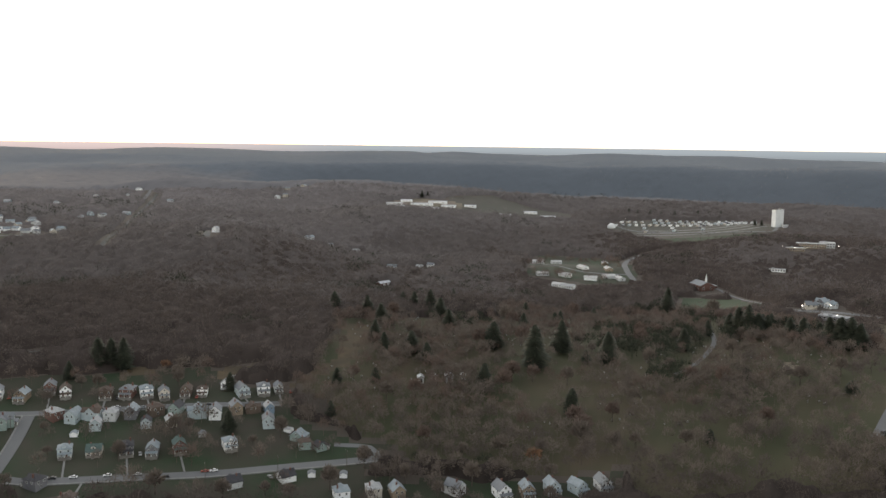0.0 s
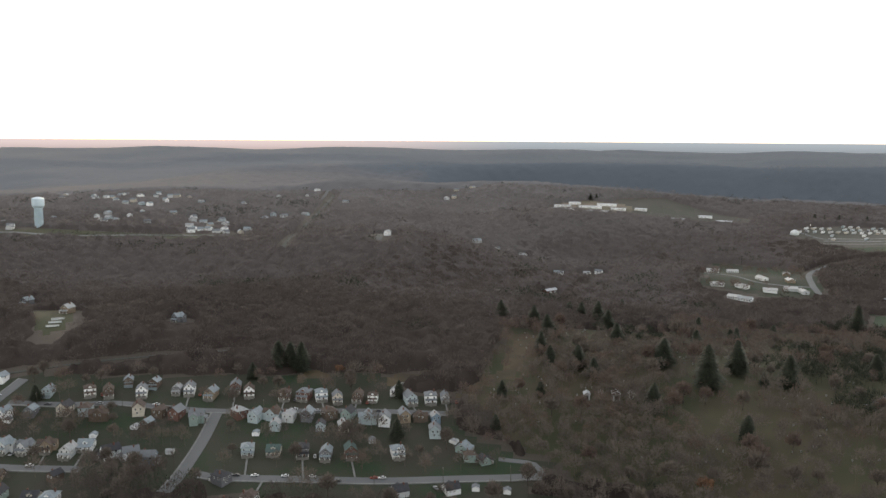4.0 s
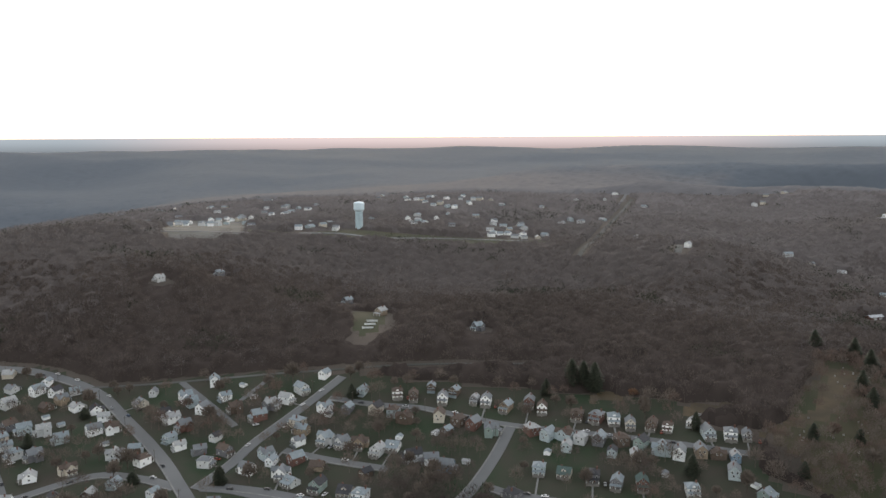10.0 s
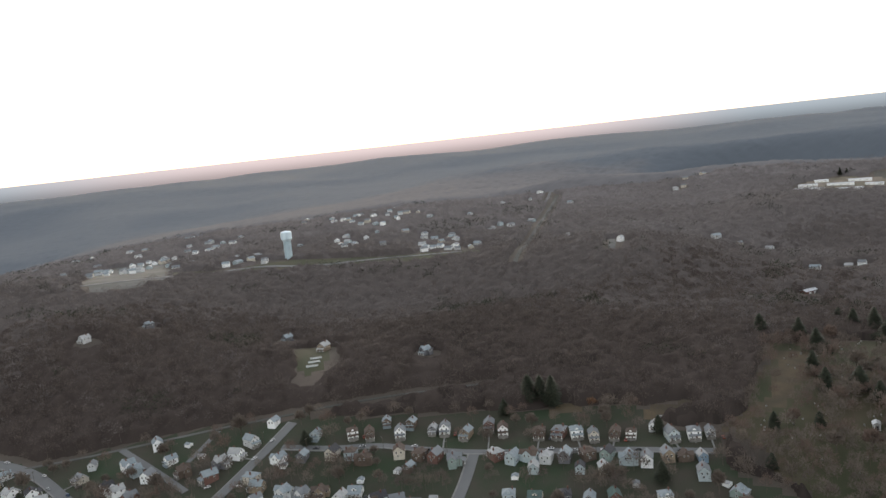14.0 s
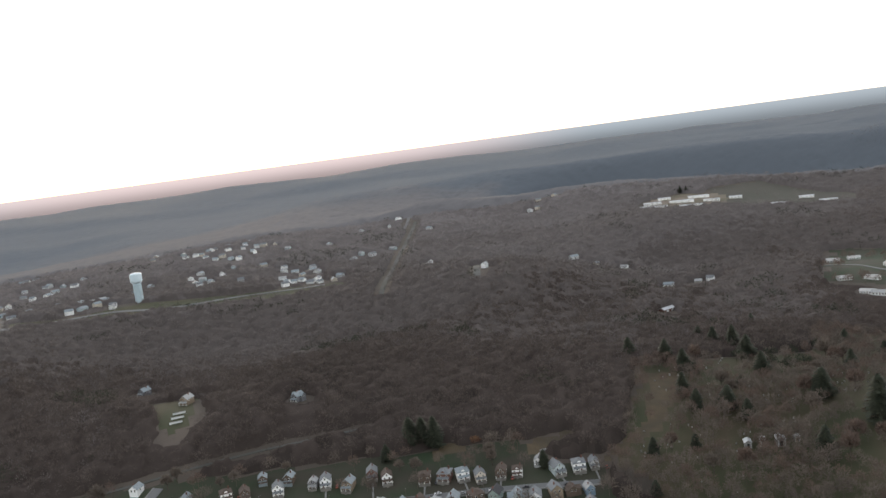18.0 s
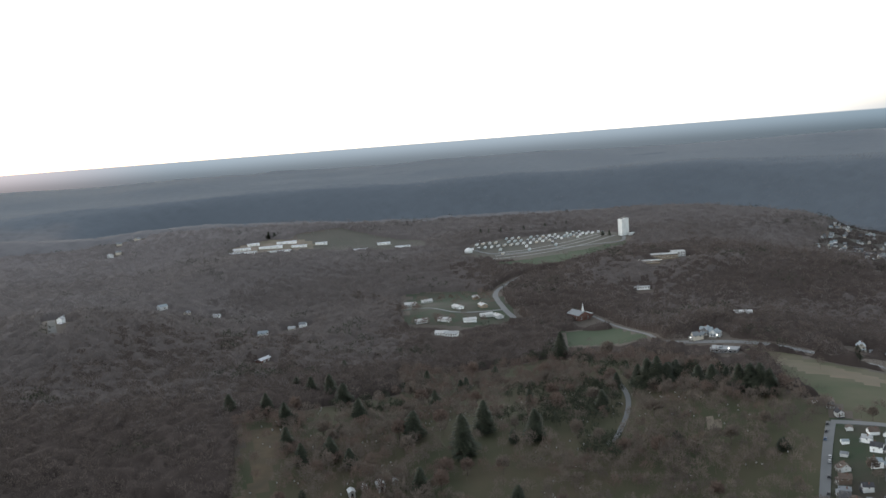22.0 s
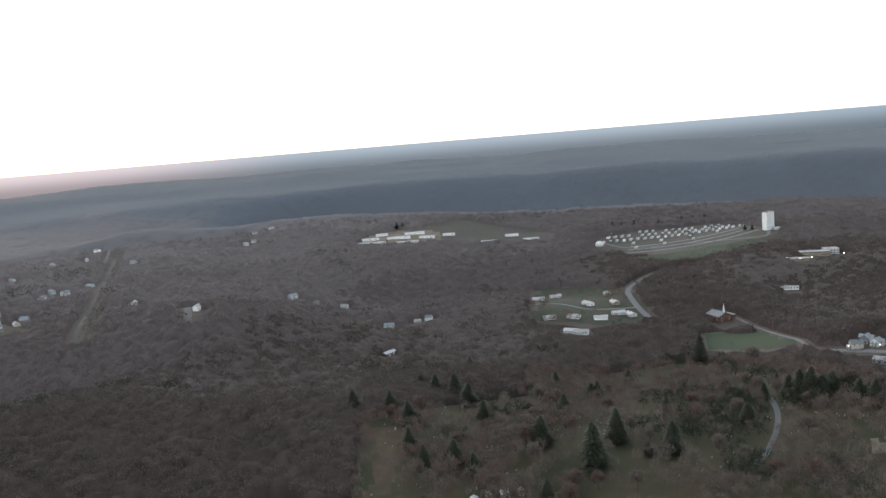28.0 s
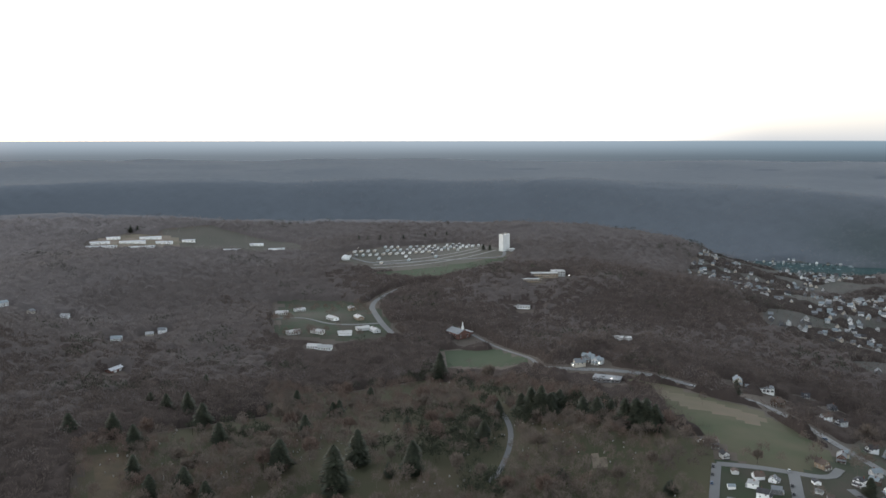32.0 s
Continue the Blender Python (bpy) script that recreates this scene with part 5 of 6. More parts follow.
def water_tower(x, y):
    ob = thing("water_tower", x, y, float(land(x, y)), 0, "pale blue painted steel water tower with a thick column", "water tower")
    part("column", mesh("tower_column", lathe([(6.3, -3), (6.1, 1), (5.6, 4), (5.4, 24), (5.5, 27.0)], 32), PALE_STEEL, smooth=True), ob)
    for k in range(16):
        part("rib", mesh("tower_rib", box(5.35, -0.2, 2, 5.65, 0.2, 26.5), PALE_STEEL), ob, pose(0, 0, 0, 0, 0, k * 22.5))
    tank = part("tank", mesh("tower_tank", lathe([(5.5, 26.6), (7.6, 28.9), (8.1, 30.0), (8.1, 38.6)], 28), TANK_BLUE), ob)
    part("roof", mesh("tower_roof", lathe([(8.25, 38.6), (8.2, 39.2), (7.4, 40.2), (4.4, 41.2), (0.8, 41.7)], 28), TANK_BLUE), tank)
    part("hatch", mesh("tower_hatch", lathe([(0.7, 41.3), (0.7, 42.2), (0.4, 42.4)], 12), PALE_STEEL), tank)
    part("door", mesh("tower_door", box(-0.6, -6.9, 0.2, 0.6, -6.3, 2.4), DOORS), ob)


water_tower(-813, 931)


def tower_block(x, y):
    ob = thing("tower_block", x, y, float(land(x, y)), 18, "white rendered tower block of two joined slabs", "apartment building")
    for s in (-1, 1):
        w = part("wall", mesh("slab_wall", join(box(-4.1, -6.0, -4, 4.1, 6.0, 29.0), box(-4.25, -6.15, 29.0, 4.25, 6.15, 29.8)), TOWER_WHITE), ob, pose(s * 4.4, s * 0.9, 0.4 * (s + 1)))
        part("roof_house", mesh("roof_house", box(-1.6, -2.5, 29.8, 1.6, 2.5, 31.8), CONCRETE), w)
    part("stair_core", mesh("stair_core", box(-0.7, -5.4, -4, 0.7, 5.0, 28.4), CONCRETE), ob)
    part("entrance", mesh("tower_entrance", box(4, -14, -3, 14, -7.5, 4.2), WALLS[1]), ob)


tower_block(515, 1494)


def flat_building(name, x, y, turn, length, deep, tall, wall, roof, label, category, bays=6, storeys=1, group=""):
    """A flat-roofed building with a parapet and rows of windows in its front."""
    ob = thing(name, x, y, float(land(x, y)), turn, label, category, group)
    part("wall", mesh(f"{name}_wall_{length}_{deep}_{tall}", box(-length / 2, -deep / 2, -4, length / 2, deep / 2, tall), wall), ob)
    part("roof", mesh(f"{name}_roof_{length}_{deep}_{tall}", join(box(-length / 2 - 0.3, -deep / 2 - 0.3, tall, length / 2 + 0.3, deep / 2 + 0.3, tall + 0.35), box(-length * 0.2, -deep * 0.2, tall + 0.35, -length * 0.08, deep * 0.15, tall + 1.5)), roof), ob)
    for s in range(storeys):
        windows(ob, [("f", -length / 2 + (k + 0.5) * length / bays, 1.2 + s * 3.4, deep / 2 + 0.02) for k in range(bays)], min(2.6, length / bays * 0.6), 1.5)
    return ob


def shed(name, x, y, turn, length, deep, eave, ridge, wall, roof, label, category, group=""):
    """A long low-pitched building with big doors."""
    ob = thing(name, x, y, float(land(x, y)), turn, label, category, group)
    part("wall", mesh(f"{name}_walls_{length}_{deep}", gabled(-length / 2, -deep / 2, length / 2, deep / 2, -5, eave, ridge, "x"), wall), ob)
    part("roof", mesh(f"{name}_pitch_{length}_{deep}", pitched(-length / 2, -deep / 2, length / 2, deep / 2, eave + 0.05, ridge + 0.05, "x", 0.5, 0.25), roof), ob)
    for k in (-1, 0, 1):
        part("loading_door", mesh(f"loading_door_{eave}", box(-1.9, -0.1, 0, 1.9, 0.05, eave * 0.7), TRIM), ob, pose(k * length * 0.28, -deep / 2 - 0.02, 0))
    return ob


shed("warehouse", 1050, 945, -46, 70, 30, 6.5, 8.5, STEEL_BLUE, ROOFS[1], "large blue steel warehouse with a blue-grey roof", "warehouse")
shed("works_shed", 1241, 1117, -25, 45, 12, 5, 6.5, WALLS[1], ROOF_METAL, "long grey works shed with a pale roof", "shed", "sheds of the riverside works")
shed("works_shed", 1206, 1076, -22, 48, 12, 5, 6.5, WALLS[8], ROOFS[4], "long dark works shed with a grey roof", "shed", "sheds of the riverside works")
shed("works_shed", 1193, 1053, -22, 48, 11, 5, 6.5, WALLS[8], ROOFS[4], "long dark works shed with a grey roof", "shed", "sheds of the riverside works")
shed("works_shed", 1170, 1026, -20, 50, 14, 5.5, 7, WALLS[8], ROOFS[3], "long dark works shed with a dark roof", "shed", "sheds of the riverside works")
shed("works_shed", 1297, 1193, -22, 30, 14, 6, 8, WALLS[0], ROOF_METAL, "white works shed with a pale metal roof", "shed", "sheds of the riverside works")
shed("works_shed", 1242, 1060, -30, 20, 9, 4, 5.5, WALLS[0], ROOF_METAL, "small white works shed with a pale metal roof", "shed", "sheds of the riverside works")
shed("works_shed", 1120, 1095, -20, 16, 8, 3.5, 5, WALLS[5], ROOFS[2], "small red-brown works shed with a brown roof", "shed", "sheds of the riverside works")
shed("works_shed", 1150, 1130, -20, 18, 8, 3.5, 5, WALLS[5], ROOFS[2], "small red-brown works shed with a brown roof", "shed", "sheds of the riverside works")
shed("works_shed", 1345, 1425, 40, 42, 16, 6, 8, WALLS[0], ROOF_METAL, "white works shed with a pale metal roof", "shed", "sheds of the riverside works")
shed("works_shed", 672, 685, 35, 26, 15, 5, 8, WALLS[8], ROOFS[1], "grey riverside shed with a blue-grey roof", "shed", "sheds of the riverside works")
shed("works_shed", 700, 688, 35, 18, 13, 5, 7.5, WALLS[0], ROOF_METAL, "white riverside shed with a pale roof", "shed", "sheds of the riverside works")
flat_building("shop_row", 910, 856, -62, 60, 9, 3, WALLS[1], ROOF_METAL, "long pale grey shop row with a flat roof", "shops", 12)

flat_building("school", 482, 1232, -12, 40, 14, 6.4, WALLS[3], ROOFS[4], "tan school wing with a flat pale roof", "school", 12, 2, "wings of the hillside school")
flat_building("school", 452, 1212, -12, 26, 10, 3.8, WALLS[3], ROOFS[4], "low tan school wing with a flat roof", "school", 8, 1, "wings of the hillside school")
flat_building("school", 508, 1240, -12, 20, 16, 7.5, WALLS[1], ROOFS[4], "tall grey school wing with a flat roof", "school", 5, 2, "wings of the hillside school")
flat_building("long_white_building", 423, 880, -25, 24, 10, 5.2, WALLS[0], ROOFS[4], "long white two-storey building at the wood's edge", "apartment building", 8, 1)
flat_building("low_block", 392, 1100, -20, 24, 7, 3.4, WALLS[0], ROOFS[4], "long low white block among bare trees", "garage row", 7)
flat_building("low_block", 322, 716, -38, 24, 12, 3.4, WALLS[8], ROOFS[0], "low dark grey block with a flat roof by the ridge road", "shops", 6)
flat_building("big_white_house", 462, 690, -30, 24, 11, 4.0, WALLS[0], ROOFS[0], "large low white house by the ridge road", "house", 7, 1)
shed("long_roof", -106, 940, 55, 26, 8, 3, 4.6, WALLS[5], ROOF_METAL, "long low red shed with a pale roof in the woods", "shed")


def church(x, y):
    ob = thing("church", x, y, float(land(x, y)), 20, "red brick church with grey roof and thin white spire", "church")
    part("wall", mesh("church_wall", join(gabled(-9, -11, 9, 13, -3, 6.5, 10.5, "y"), box(9, -4, -3, 19, 10, 4.2)), WALLS[5]), ob)
    part("roof", mesh("church_roof", pitched(-9, -11, 9, 13, 6.55, 10.55, "y", 0.7, 0.3), ROOFS[0]), ob)
    part("wing_roof", mesh("church_wing_roof", box(9.02, -4.4, 4.2, 19.5, 10.4, 4.7), ROOFS[4]), ob)
    part("spire", mesh("church_spire", join(box(-1.0, -9, 9.4, 1.0, -7, 12.5), ([(-1, -9, 12.5), (1, -9, 12.5), (1, -7, 12.5), (-1, -7, 12.5), (0, -8, 21)], [(0, 1, 4), (1, 2, 4), (2, 3, 4), (3, 0, 4)])), TOWER_WHITE), ob)
    part("door", mesh("church_door", box(-1.6, -11.15, 0, 1.6, -10.98, 3.4), DOORS), ob)
    windows(ob, [("f", -5, 1.5, 11.02), ("f", 5, 1.5, 11.02), ("l", -6, 1.5, 9.02), ("l", 0, 1.5, 9.02), ("l", 6, 1.5, 9.02)], 1.2, 3.2)


church(278, 1018)
dome = thing("salt_dome", 232, 1552, float(land(232, 1552)), 0, "white round storage dome at the hilltop yard", "storage dome")
part("shell", mesh("dome_shell", lathe([(7.5, -2), (7.5, 2.2), (6.9, 4.6), (5.2, 6.8), (2.8, 8.2), (0.8, 8.6)], 28), TOWER_WHITE, smooth=True), dome)

# mobile homes in terraced rows on the hilltop
def mobile_home(ob, wall):
    part("wall", mesh("mobile_wall", box(-7.2, -2.1, 0.3, 7.2, 2.1, 3.1), wall), ob)
    part("roof", mesh("mobile_roof", pitched(-7.2, -2.1, 7.2, 2.1, 3.12, 3.7, "x", 0.25, 0.12), ROOFS[4]), ob)
    part("skirt", mesh("mobile_skirt", box(-7.1, -2.0, -2.0, 7.1, 2.0, 0.3), CONCRETE), ob)
    part("door", door_mesh(), ob, pose(1.0, -2.14, 0.4))
    windows(ob, [("f", -4.5, 1.3, 2.12), ("f", 4.0, 1.3, 2.12)], 1.1, 1.0)


park, first = OPEN_LAND["mobile_park"], {}
for row in range(5):
    for k in range(22):
        x, y = 236 + 13 * k + 3 * row, 1500 + 34 * row + 0.12 * (13 * k) + (k % 3)
        if row < 2 and k % 4:
            continue
        if not inside(np.array(x), np.array(y), park) or rnd.random() < 0.12:
            continue
        c = rnd.choice((0, 1, 2, 6, 8))
        m = pose(x, y, float(land(x, y)), 0, 0, 68 + rnd.uniform(-6, 6))
        if c in first:
            ob = copy_thing(first[c], m)
        else:
            first[c] = ob = thing("mobile_home", x, y, float(land(x, y)), 68)
            mobile_home(ob, WALLS[c])
        tagged(ob, f"{WALL_WORDS[c]} mobile home with a pale metal roof", "mobile home", "mobile homes in the hilltop park")
        HOUSE_AT.append((x, y))
for k in range(3):
    line = [(262 + 10 * k, 1478 + 22 * k), (350, 1470 + 26 * k), (440, 1478 + 30 * k), (500 - 8 * k, 1500 + 26 * k)]
    tagged(ribbon("road", smooth_line(line, 6), 5, 0, 0.35, KERB), "pale concrete lane along a terrace of the park", "road", kind="structure")

# sheds in the cleared yard beyond the woods
for x, y, l, t in [(-190, 1668, 52, -4), (-120, 1664, 44, 2), (-196, 1706, 34, 8), (-140, 1712, 46, 4), (-84, 1716, 30, -4), (-176, 1744, 24, 12), (-110, 1752, 40, 6), (-40, 1738, 24, 0), (36, 1668, 34, -2), (86, 1720, 26, 4), (120, 1670, 30, 2)]:
    shed("yard_shed", x, y, t, l, 9, 3.2, 4.4, WALLS[0], ROOF_METAL, "long low white shed on bare ground", "shed", "sheds in the cleared yard")

# stepped white walls in the garden on the wooded slope
for k in range(3):
    x, y = -449 - 5 * k, 524 + 9 * k
    z = float(land(x, y))
    ob = thing("garden_wall", x, y, z, 35, "low white garden wall stepping up a slope", "wall", "stepped garden walls")
    part("wall", mesh("garden_wall", box(-5, -0.3, -1.5, 5, 0.3, 1.5), TOWER_WHITE), ob)
    part("coping", mesh("garden_coping", box(-5.2, -0.5, 1.5, 5.2, 0.5, 1.75), KERB), ob)
# low wall behind the end of the upper row
ob = thing("retaining_wall", -151, 535, float(land(-151, 535)), 26, "low pale wall below a bare dirt bank", "wall")
part("wall", mesh("bank_wall", box(-9, -0.3, -1.5, 9, 0.3, 1.2), KERB), ob)
part("coping", mesh("bank_coping", box(-9.2, -0.45, 1.2, 9.2, 0.45, 1.4), STONE), ob)


def mausoleum(x, y, turn, size):
    ob = thing("mausoleum", x, y, float(land(x, y)), turn, "small pale granite tomb with a gabled roof and dark doorway", "mausoleum", "tombs on the burial ground")
    part("wall", mesh("tomb_wall", gabled(-1.8, -2.4, 1.8, 2.4, -1.5, 3.2, 4.2, "y"), STONE), ob)
    part("roof", mesh("tomb_roof", pitched(-1.8, -2.4, 1.8, 2.4, 3.25, 4.25, "y", 0.35, 0.25), TOWER_WHITE), ob)
    part("door", mesh("tomb_door", box(-0.6, -2.5, 0, 0.6, -2.38, 2.3), PANE), ob)
    for s in (-1.3, 1.3):
        part("column", mesh("tomb_column", lathe([(0.28, 0), (0.2, 0.2), (0.18, 2.9), (0.28, 3.1)], 8), TOWER_WHITE), ob, pose(s, -2.8, 0))
    ob.scale = (size,) * 3


for x, y, s in [(-26, 553, 1.2), (-17, 558, 1.0), (-6, 557, 1.5), (4, 562, 1.0)]:
    mausoleum(x, y, 10, s)

# headstones on the burial ground
stones_v, stones_f = [], []
hr = np.random.default_rng(5)
while len(stones_v) < 260 * 8:
    x, y = hr.uniform(-100, 300), hr.uniform(480, 830)
    if inside(np.array(x), np.array(y), OPEN_LAND["burial_ground"]) and rough(x, y, 40, 21) > 0.05:
        w, h, z = hr.uniform(0.3, 0.6), hr.uniform(0.7, 1.5), float(land(x, y))
        v, f = box(x - w, y - 0.18, z - 0.3, x + w, y + 0.18, z + h)
        stones_f += [tuple(i + len(stones_v) for i in q) for q in f]
        stones_v += v
tagged(new("headstones", mesh("headstones", (stones_v, stones_f), STONE)), "scattered pale granite headstones in rough grass", "headstones", kind="stuff")


# ---- the bridges ----
def span(name, line, z0, z1, half, label):
    """A girder bridge: deck, two girders and rails along a course."""
    c = smooth_line(line, 8.0)
    t = np.gradient(c, axis=0)
    t /= np.linalg.norm(t, axis=1, keepdims=True)
    s = np.stack([t[:, 1], -t[:, 0]], -1)
    z = np.linspace(z0, z1, len(c))
    ob = tagged(new(name), label, "bridge", "bridges over the river")

    def strip(a, b, lo, hi):
        rows = [np.column_stack([c + s * o, z + d]) for o, d in ((a, lo), (b, lo), (b, hi), (a, hi))]
        v = np.stack(rows, 1).reshape(-1, 3)
        i, j = np.meshgrid(np.arange(len(c) - 1), np.arange(4), indexing="ij")
        return v, np.stack([i * 4 + j, (i + 1) * 4 + j, (i + 1) * 4 + (j + 1) % 4, i * 4 + (j + 1) % 4], -1).reshape(-1, 4)

    part("deck", mesh_from("deck", *strip(-half, half, -0.5, 0.0), ASPHALT), ob)
    for e in (-1, 1):
        part("girder", mesh_from("girder", *strip(e * half * 0.8 - 0.3, e * half * 0.8 + 0.3, -3.4, -0.5), IRON), ob)
        part("parapet", mesh_from("parapet", *strip(e * half - 0.15, e * half + 0.15, 0.0, 1.1), IRON), ob)
    return ob, c, z


def piers(ob, places, top):
    for x, y, turn in places:
        p = part("pier", mesh(f"pier_{top}", join(box(-3.2, -1.0, WATER - 6, 3.2, 1.0, top - 3.6), box(-4.2, -1.3, top - 4.4, 4.2, 1.3, top - 3.3)), CONCRETE), ob, pose(x, y, 0, 0, 0, turn))


road_bridge, rc, rz = span("road_bridge", [(700, 716), (770, 732), (818, 727), (868, 714), (924, 694), (958, 659), (988, 616), (1040, 540)], -60, -61, 4.5, "long dark steel girder bridge on concrete piers")
piers(road_bridge, [(818, 727, 80), (868, 714, 72), (924, 694, 52), (958, 659, 36), (985, 620, 36)], -61)
ramp, _, _ = span("ramp_bridge", [(985, 880), (941, 825), (932, 767), (940, 716), (966, 662)], -57, -61, 3.6, "curved dark steel ramp bridge joining the main bridge")
piers(ramp, [(937, 808, 70), (932, 767, 85), (940, 716, 105)], -60)
# truss span at the far bank
truss = tagged(new("truss_bridge"), "dark riveted steel truss span beside the girder bridge", "bridge", "bridges over the river")
tx, ty = np.array([950.0, 664.0]), np.array([990.0, 610.0])
tn = np.array([ty[1] - tx[1], tx[0] - ty[0]]) / np.hypot(*(ty - tx))
lean = math.degrees(math.atan2(ty[1] - tx[1], ty[0] - tx[0]))
long_ = float(np.hypot(*(ty - tx)))
bay = long_ / 8
for e in (-1, 1):
    o = (tx + ty) / 2 + tn * (-7 + 3.6 * e)
    side = part("side_truss", mesh("bottom_chord", box(-long_ / 2, -0.3, -0.6, long_ / 2, 0.3, 0.2), IRON), truss, pose(o[0], o[1], -60.5, 0, 0, lean))
    part("top_chord", mesh("top_chord", join(box(-long_ / 2 + bay, -0.3, 7.0, long_ / 2 - bay, 0.3, 7.8)), IRON), side)
    for k in range(1, 8):
        part("upright", mesh("upright", box(-0.22, -0.22, 0.2, 0.22, 0.22, 7.0), IRON), side, pose(-long_ / 2 + k * bay, 0, 0))
    for k in range(8):
        a, b = (0.0, 7.2) if (k < 4) else (7.2, 0.0)
        x0, x1 = -long_ / 2 + k * bay, -long_ / 2 + (k + 1) * bay
        part("diagonal", mesh(f"diagonal_{k}", ([(x0 - 0.25, -0.2, a), (x0 + 0.25, -0.2, a), (x1 + 0.25, -0.2, b), (x1 - 0.25, -0.2, b), (x0 - 0.25, 0.2, a), (x0 + 0.25, 0.2, a), (x1 + 0.25, 0.2, b), (x1 - 0.25, 0.2, b)],
             [(0, 1, 2, 3), (7, 6, 5, 4), (0, 4, 5, 1), (1, 5, 6, 2), (2, 6, 7, 3), (3, 7, 4, 0)]), IRON), side)
o = (tx + ty) / 2 - tn * 7
part("deck", mesh("truss_deck", box(-long_ / 2, -3.4, -0.5, long_ / 2, 3.4, 0.0), CONCRETE), truss, pose(o[0], o[1], -60.5, 0, 0, lean))

# ---- cars ----
PARKED = {}


def park_car(x, y, turn, colour):
    z = float(land(x, y)) + 0.36
    m = pose(x, y, z, 0, 0, turn)
    if colour in PARKED:
        ob = copy_thing(PARKED[colour], m)
    else:
        PARKED[colour] = ob = thing("car", x, y, z, turn)
        car(ob, CAR_PAINT[colour])
    tagged(ob, f"{CAR_WORDS[colour]} car standing at the side of the street", "car", "cars in the streets")


def along(name, frac, side):
    c = COURSES[name]
    k = min(int(frac * (len(c) - 1)), len(c) - 2)
    t = (c[k + 1] - c[k]) / np.hypot(*(c[k + 1] - c[k]))
    w = ROADS[name][0] / 2 - 1.1
    p = c[k] + np.array([t[1], -t[0]]) * w * side
    return float(p[0]), float(p[1]), math.degrees(math.atan2(-t[0], t[1]))


for name, frac, side, colour in [("terrace_street", 0.10, -1, 0), ("terrace_street", 0.14, -1, 2), ("terrace_street", 0.18, -1, 0), ("terrace_street", 0.27, -1, 0), ("terrace_street", 0.33, -1, 0),
                                 ("terrace_street", 0.54, -1, 0), ("terrace_street", 0.50, -1, 3), ("terrace_street", 0.42, 1, 2), ("main_road", 0.52, -1, 0), ("main_road", 0.57, 1, 1), ("main_road", 0.60, -1, 0), ("main_road", 0.64, 1, 1),
                                 ("main_road", 0.68, -1, 4), ("main_road", 0.48, -1, 0), ("main_road", 0.46, 1, 2), ("main_road", 0.85, 1, 2), ("cross_street", 0.28, 1, 0), ("cross_street", 0.66, 1, 0), ("cross_street", 0.15, 1, 0),
                                 ("middle_street", 0.62, -1, 0), ("upper_street", 0.20, 1, 0), ("upper_street", 0.33, -1, 0), ("upper_street", 0.66, -1, 0), ("upper_street", 0.70, 1, 1), ("upper_street", 0.84, 1, 2)]:
    park_car(*along(name, frac, side), colour)
for name, n in (("west_street", 9), ("upper_street", 6), ("orchard_road", 5), ("east_street_one", 7), ("east_street_two", 8), ("lower_street_far", 4), ("west_alley", 3), ("east_slope_street", 5), ("ridge_road", 4), ("far_west_street", 3)):
    for k in range(n):
        park_car(*along(name, (k + rnd.uniform(0.2, 0.8)) / n, rnd.choice((-1, 1))), rnd.choice((0, 0, 1, 2, 2, 4)))


# cars in driveways
for x, y in HOUSE_AT[:200:4]:
    p, d, w = nearest_road(x, y)
    if 12 < d < 30:
        t = math.atan2(p[1] - y, p[0] - x)
        park_car(x + 5 * math.cos(t) - 7.5 * math.sin(t), y + 5 * math.sin(t) + 7.5 * math.cos(t), math.degrees(t) + 90, rnd.choice((0, 0, 1, 2, 3)))
# narrow paths from front steps to the street
for x, y in HOUSE_AT[:78:2]:
    p, d, w = nearest_road(x, y)
    if 14 < d < 32:
        u = np.array([p[0] - x, p[1] - y]) / d
        line = np.array([x, y]) + u * np.linspace(6.5, d - w / 2, 6)[:, None]
        tagged(ribbon("front_path", line, 1.1, 0, 0.3, KERB), "narrow concrete path from front steps to the street", "path", kind="structure")


# ---- street poles and lamps ----
def utility_pole(x, y, turn):
    z = float(land(x, y))
    if "pole" in PARKED:
        ob = copy_thing(PARKED["pole"], pose(x, y, z, 0, 0, turn))
    else:
        PARKED["pole"] = ob = thing("utility_pole", x, y, z, turn)
        part("shaft", mesh("pole_shaft", lathe([(0.17, -1), (0.12, 10.5)], 7), BARK), ob)
        part("crossarm", mesh("pole_arm", box(-1.2, -0.07, 9.6, 1.2, 0.07, 9.8), BARK), ob)
        for s in (-1.0, 0.0, 1.0):
            part("insulator", mesh("insulator", lathe([(0.06, 9.8), (0.07, 9.95), (0.03, 10.05)], 6), TOWER_WHITE), ob, pose(s, 0, 0))
    tagged(ob, "weathered wooden utility pole with a crossarm", "utility pole", "utility poles along the streets")


for name, n in (("main_road", 9), ("upper_street", 6), ("terrace_street", 5), ("steep_street", 2), ("cross_street", 3), ("west_street", 5), ("orchard_road", 3)):
    for k in range(n):
        x, y, turn = along(name, (k + 0.5) / n, 1)
        t = radians(turn)
        utility_pole(x + math.cos(t) * 3.4, y + math.sin(t) * 3.4, turn)

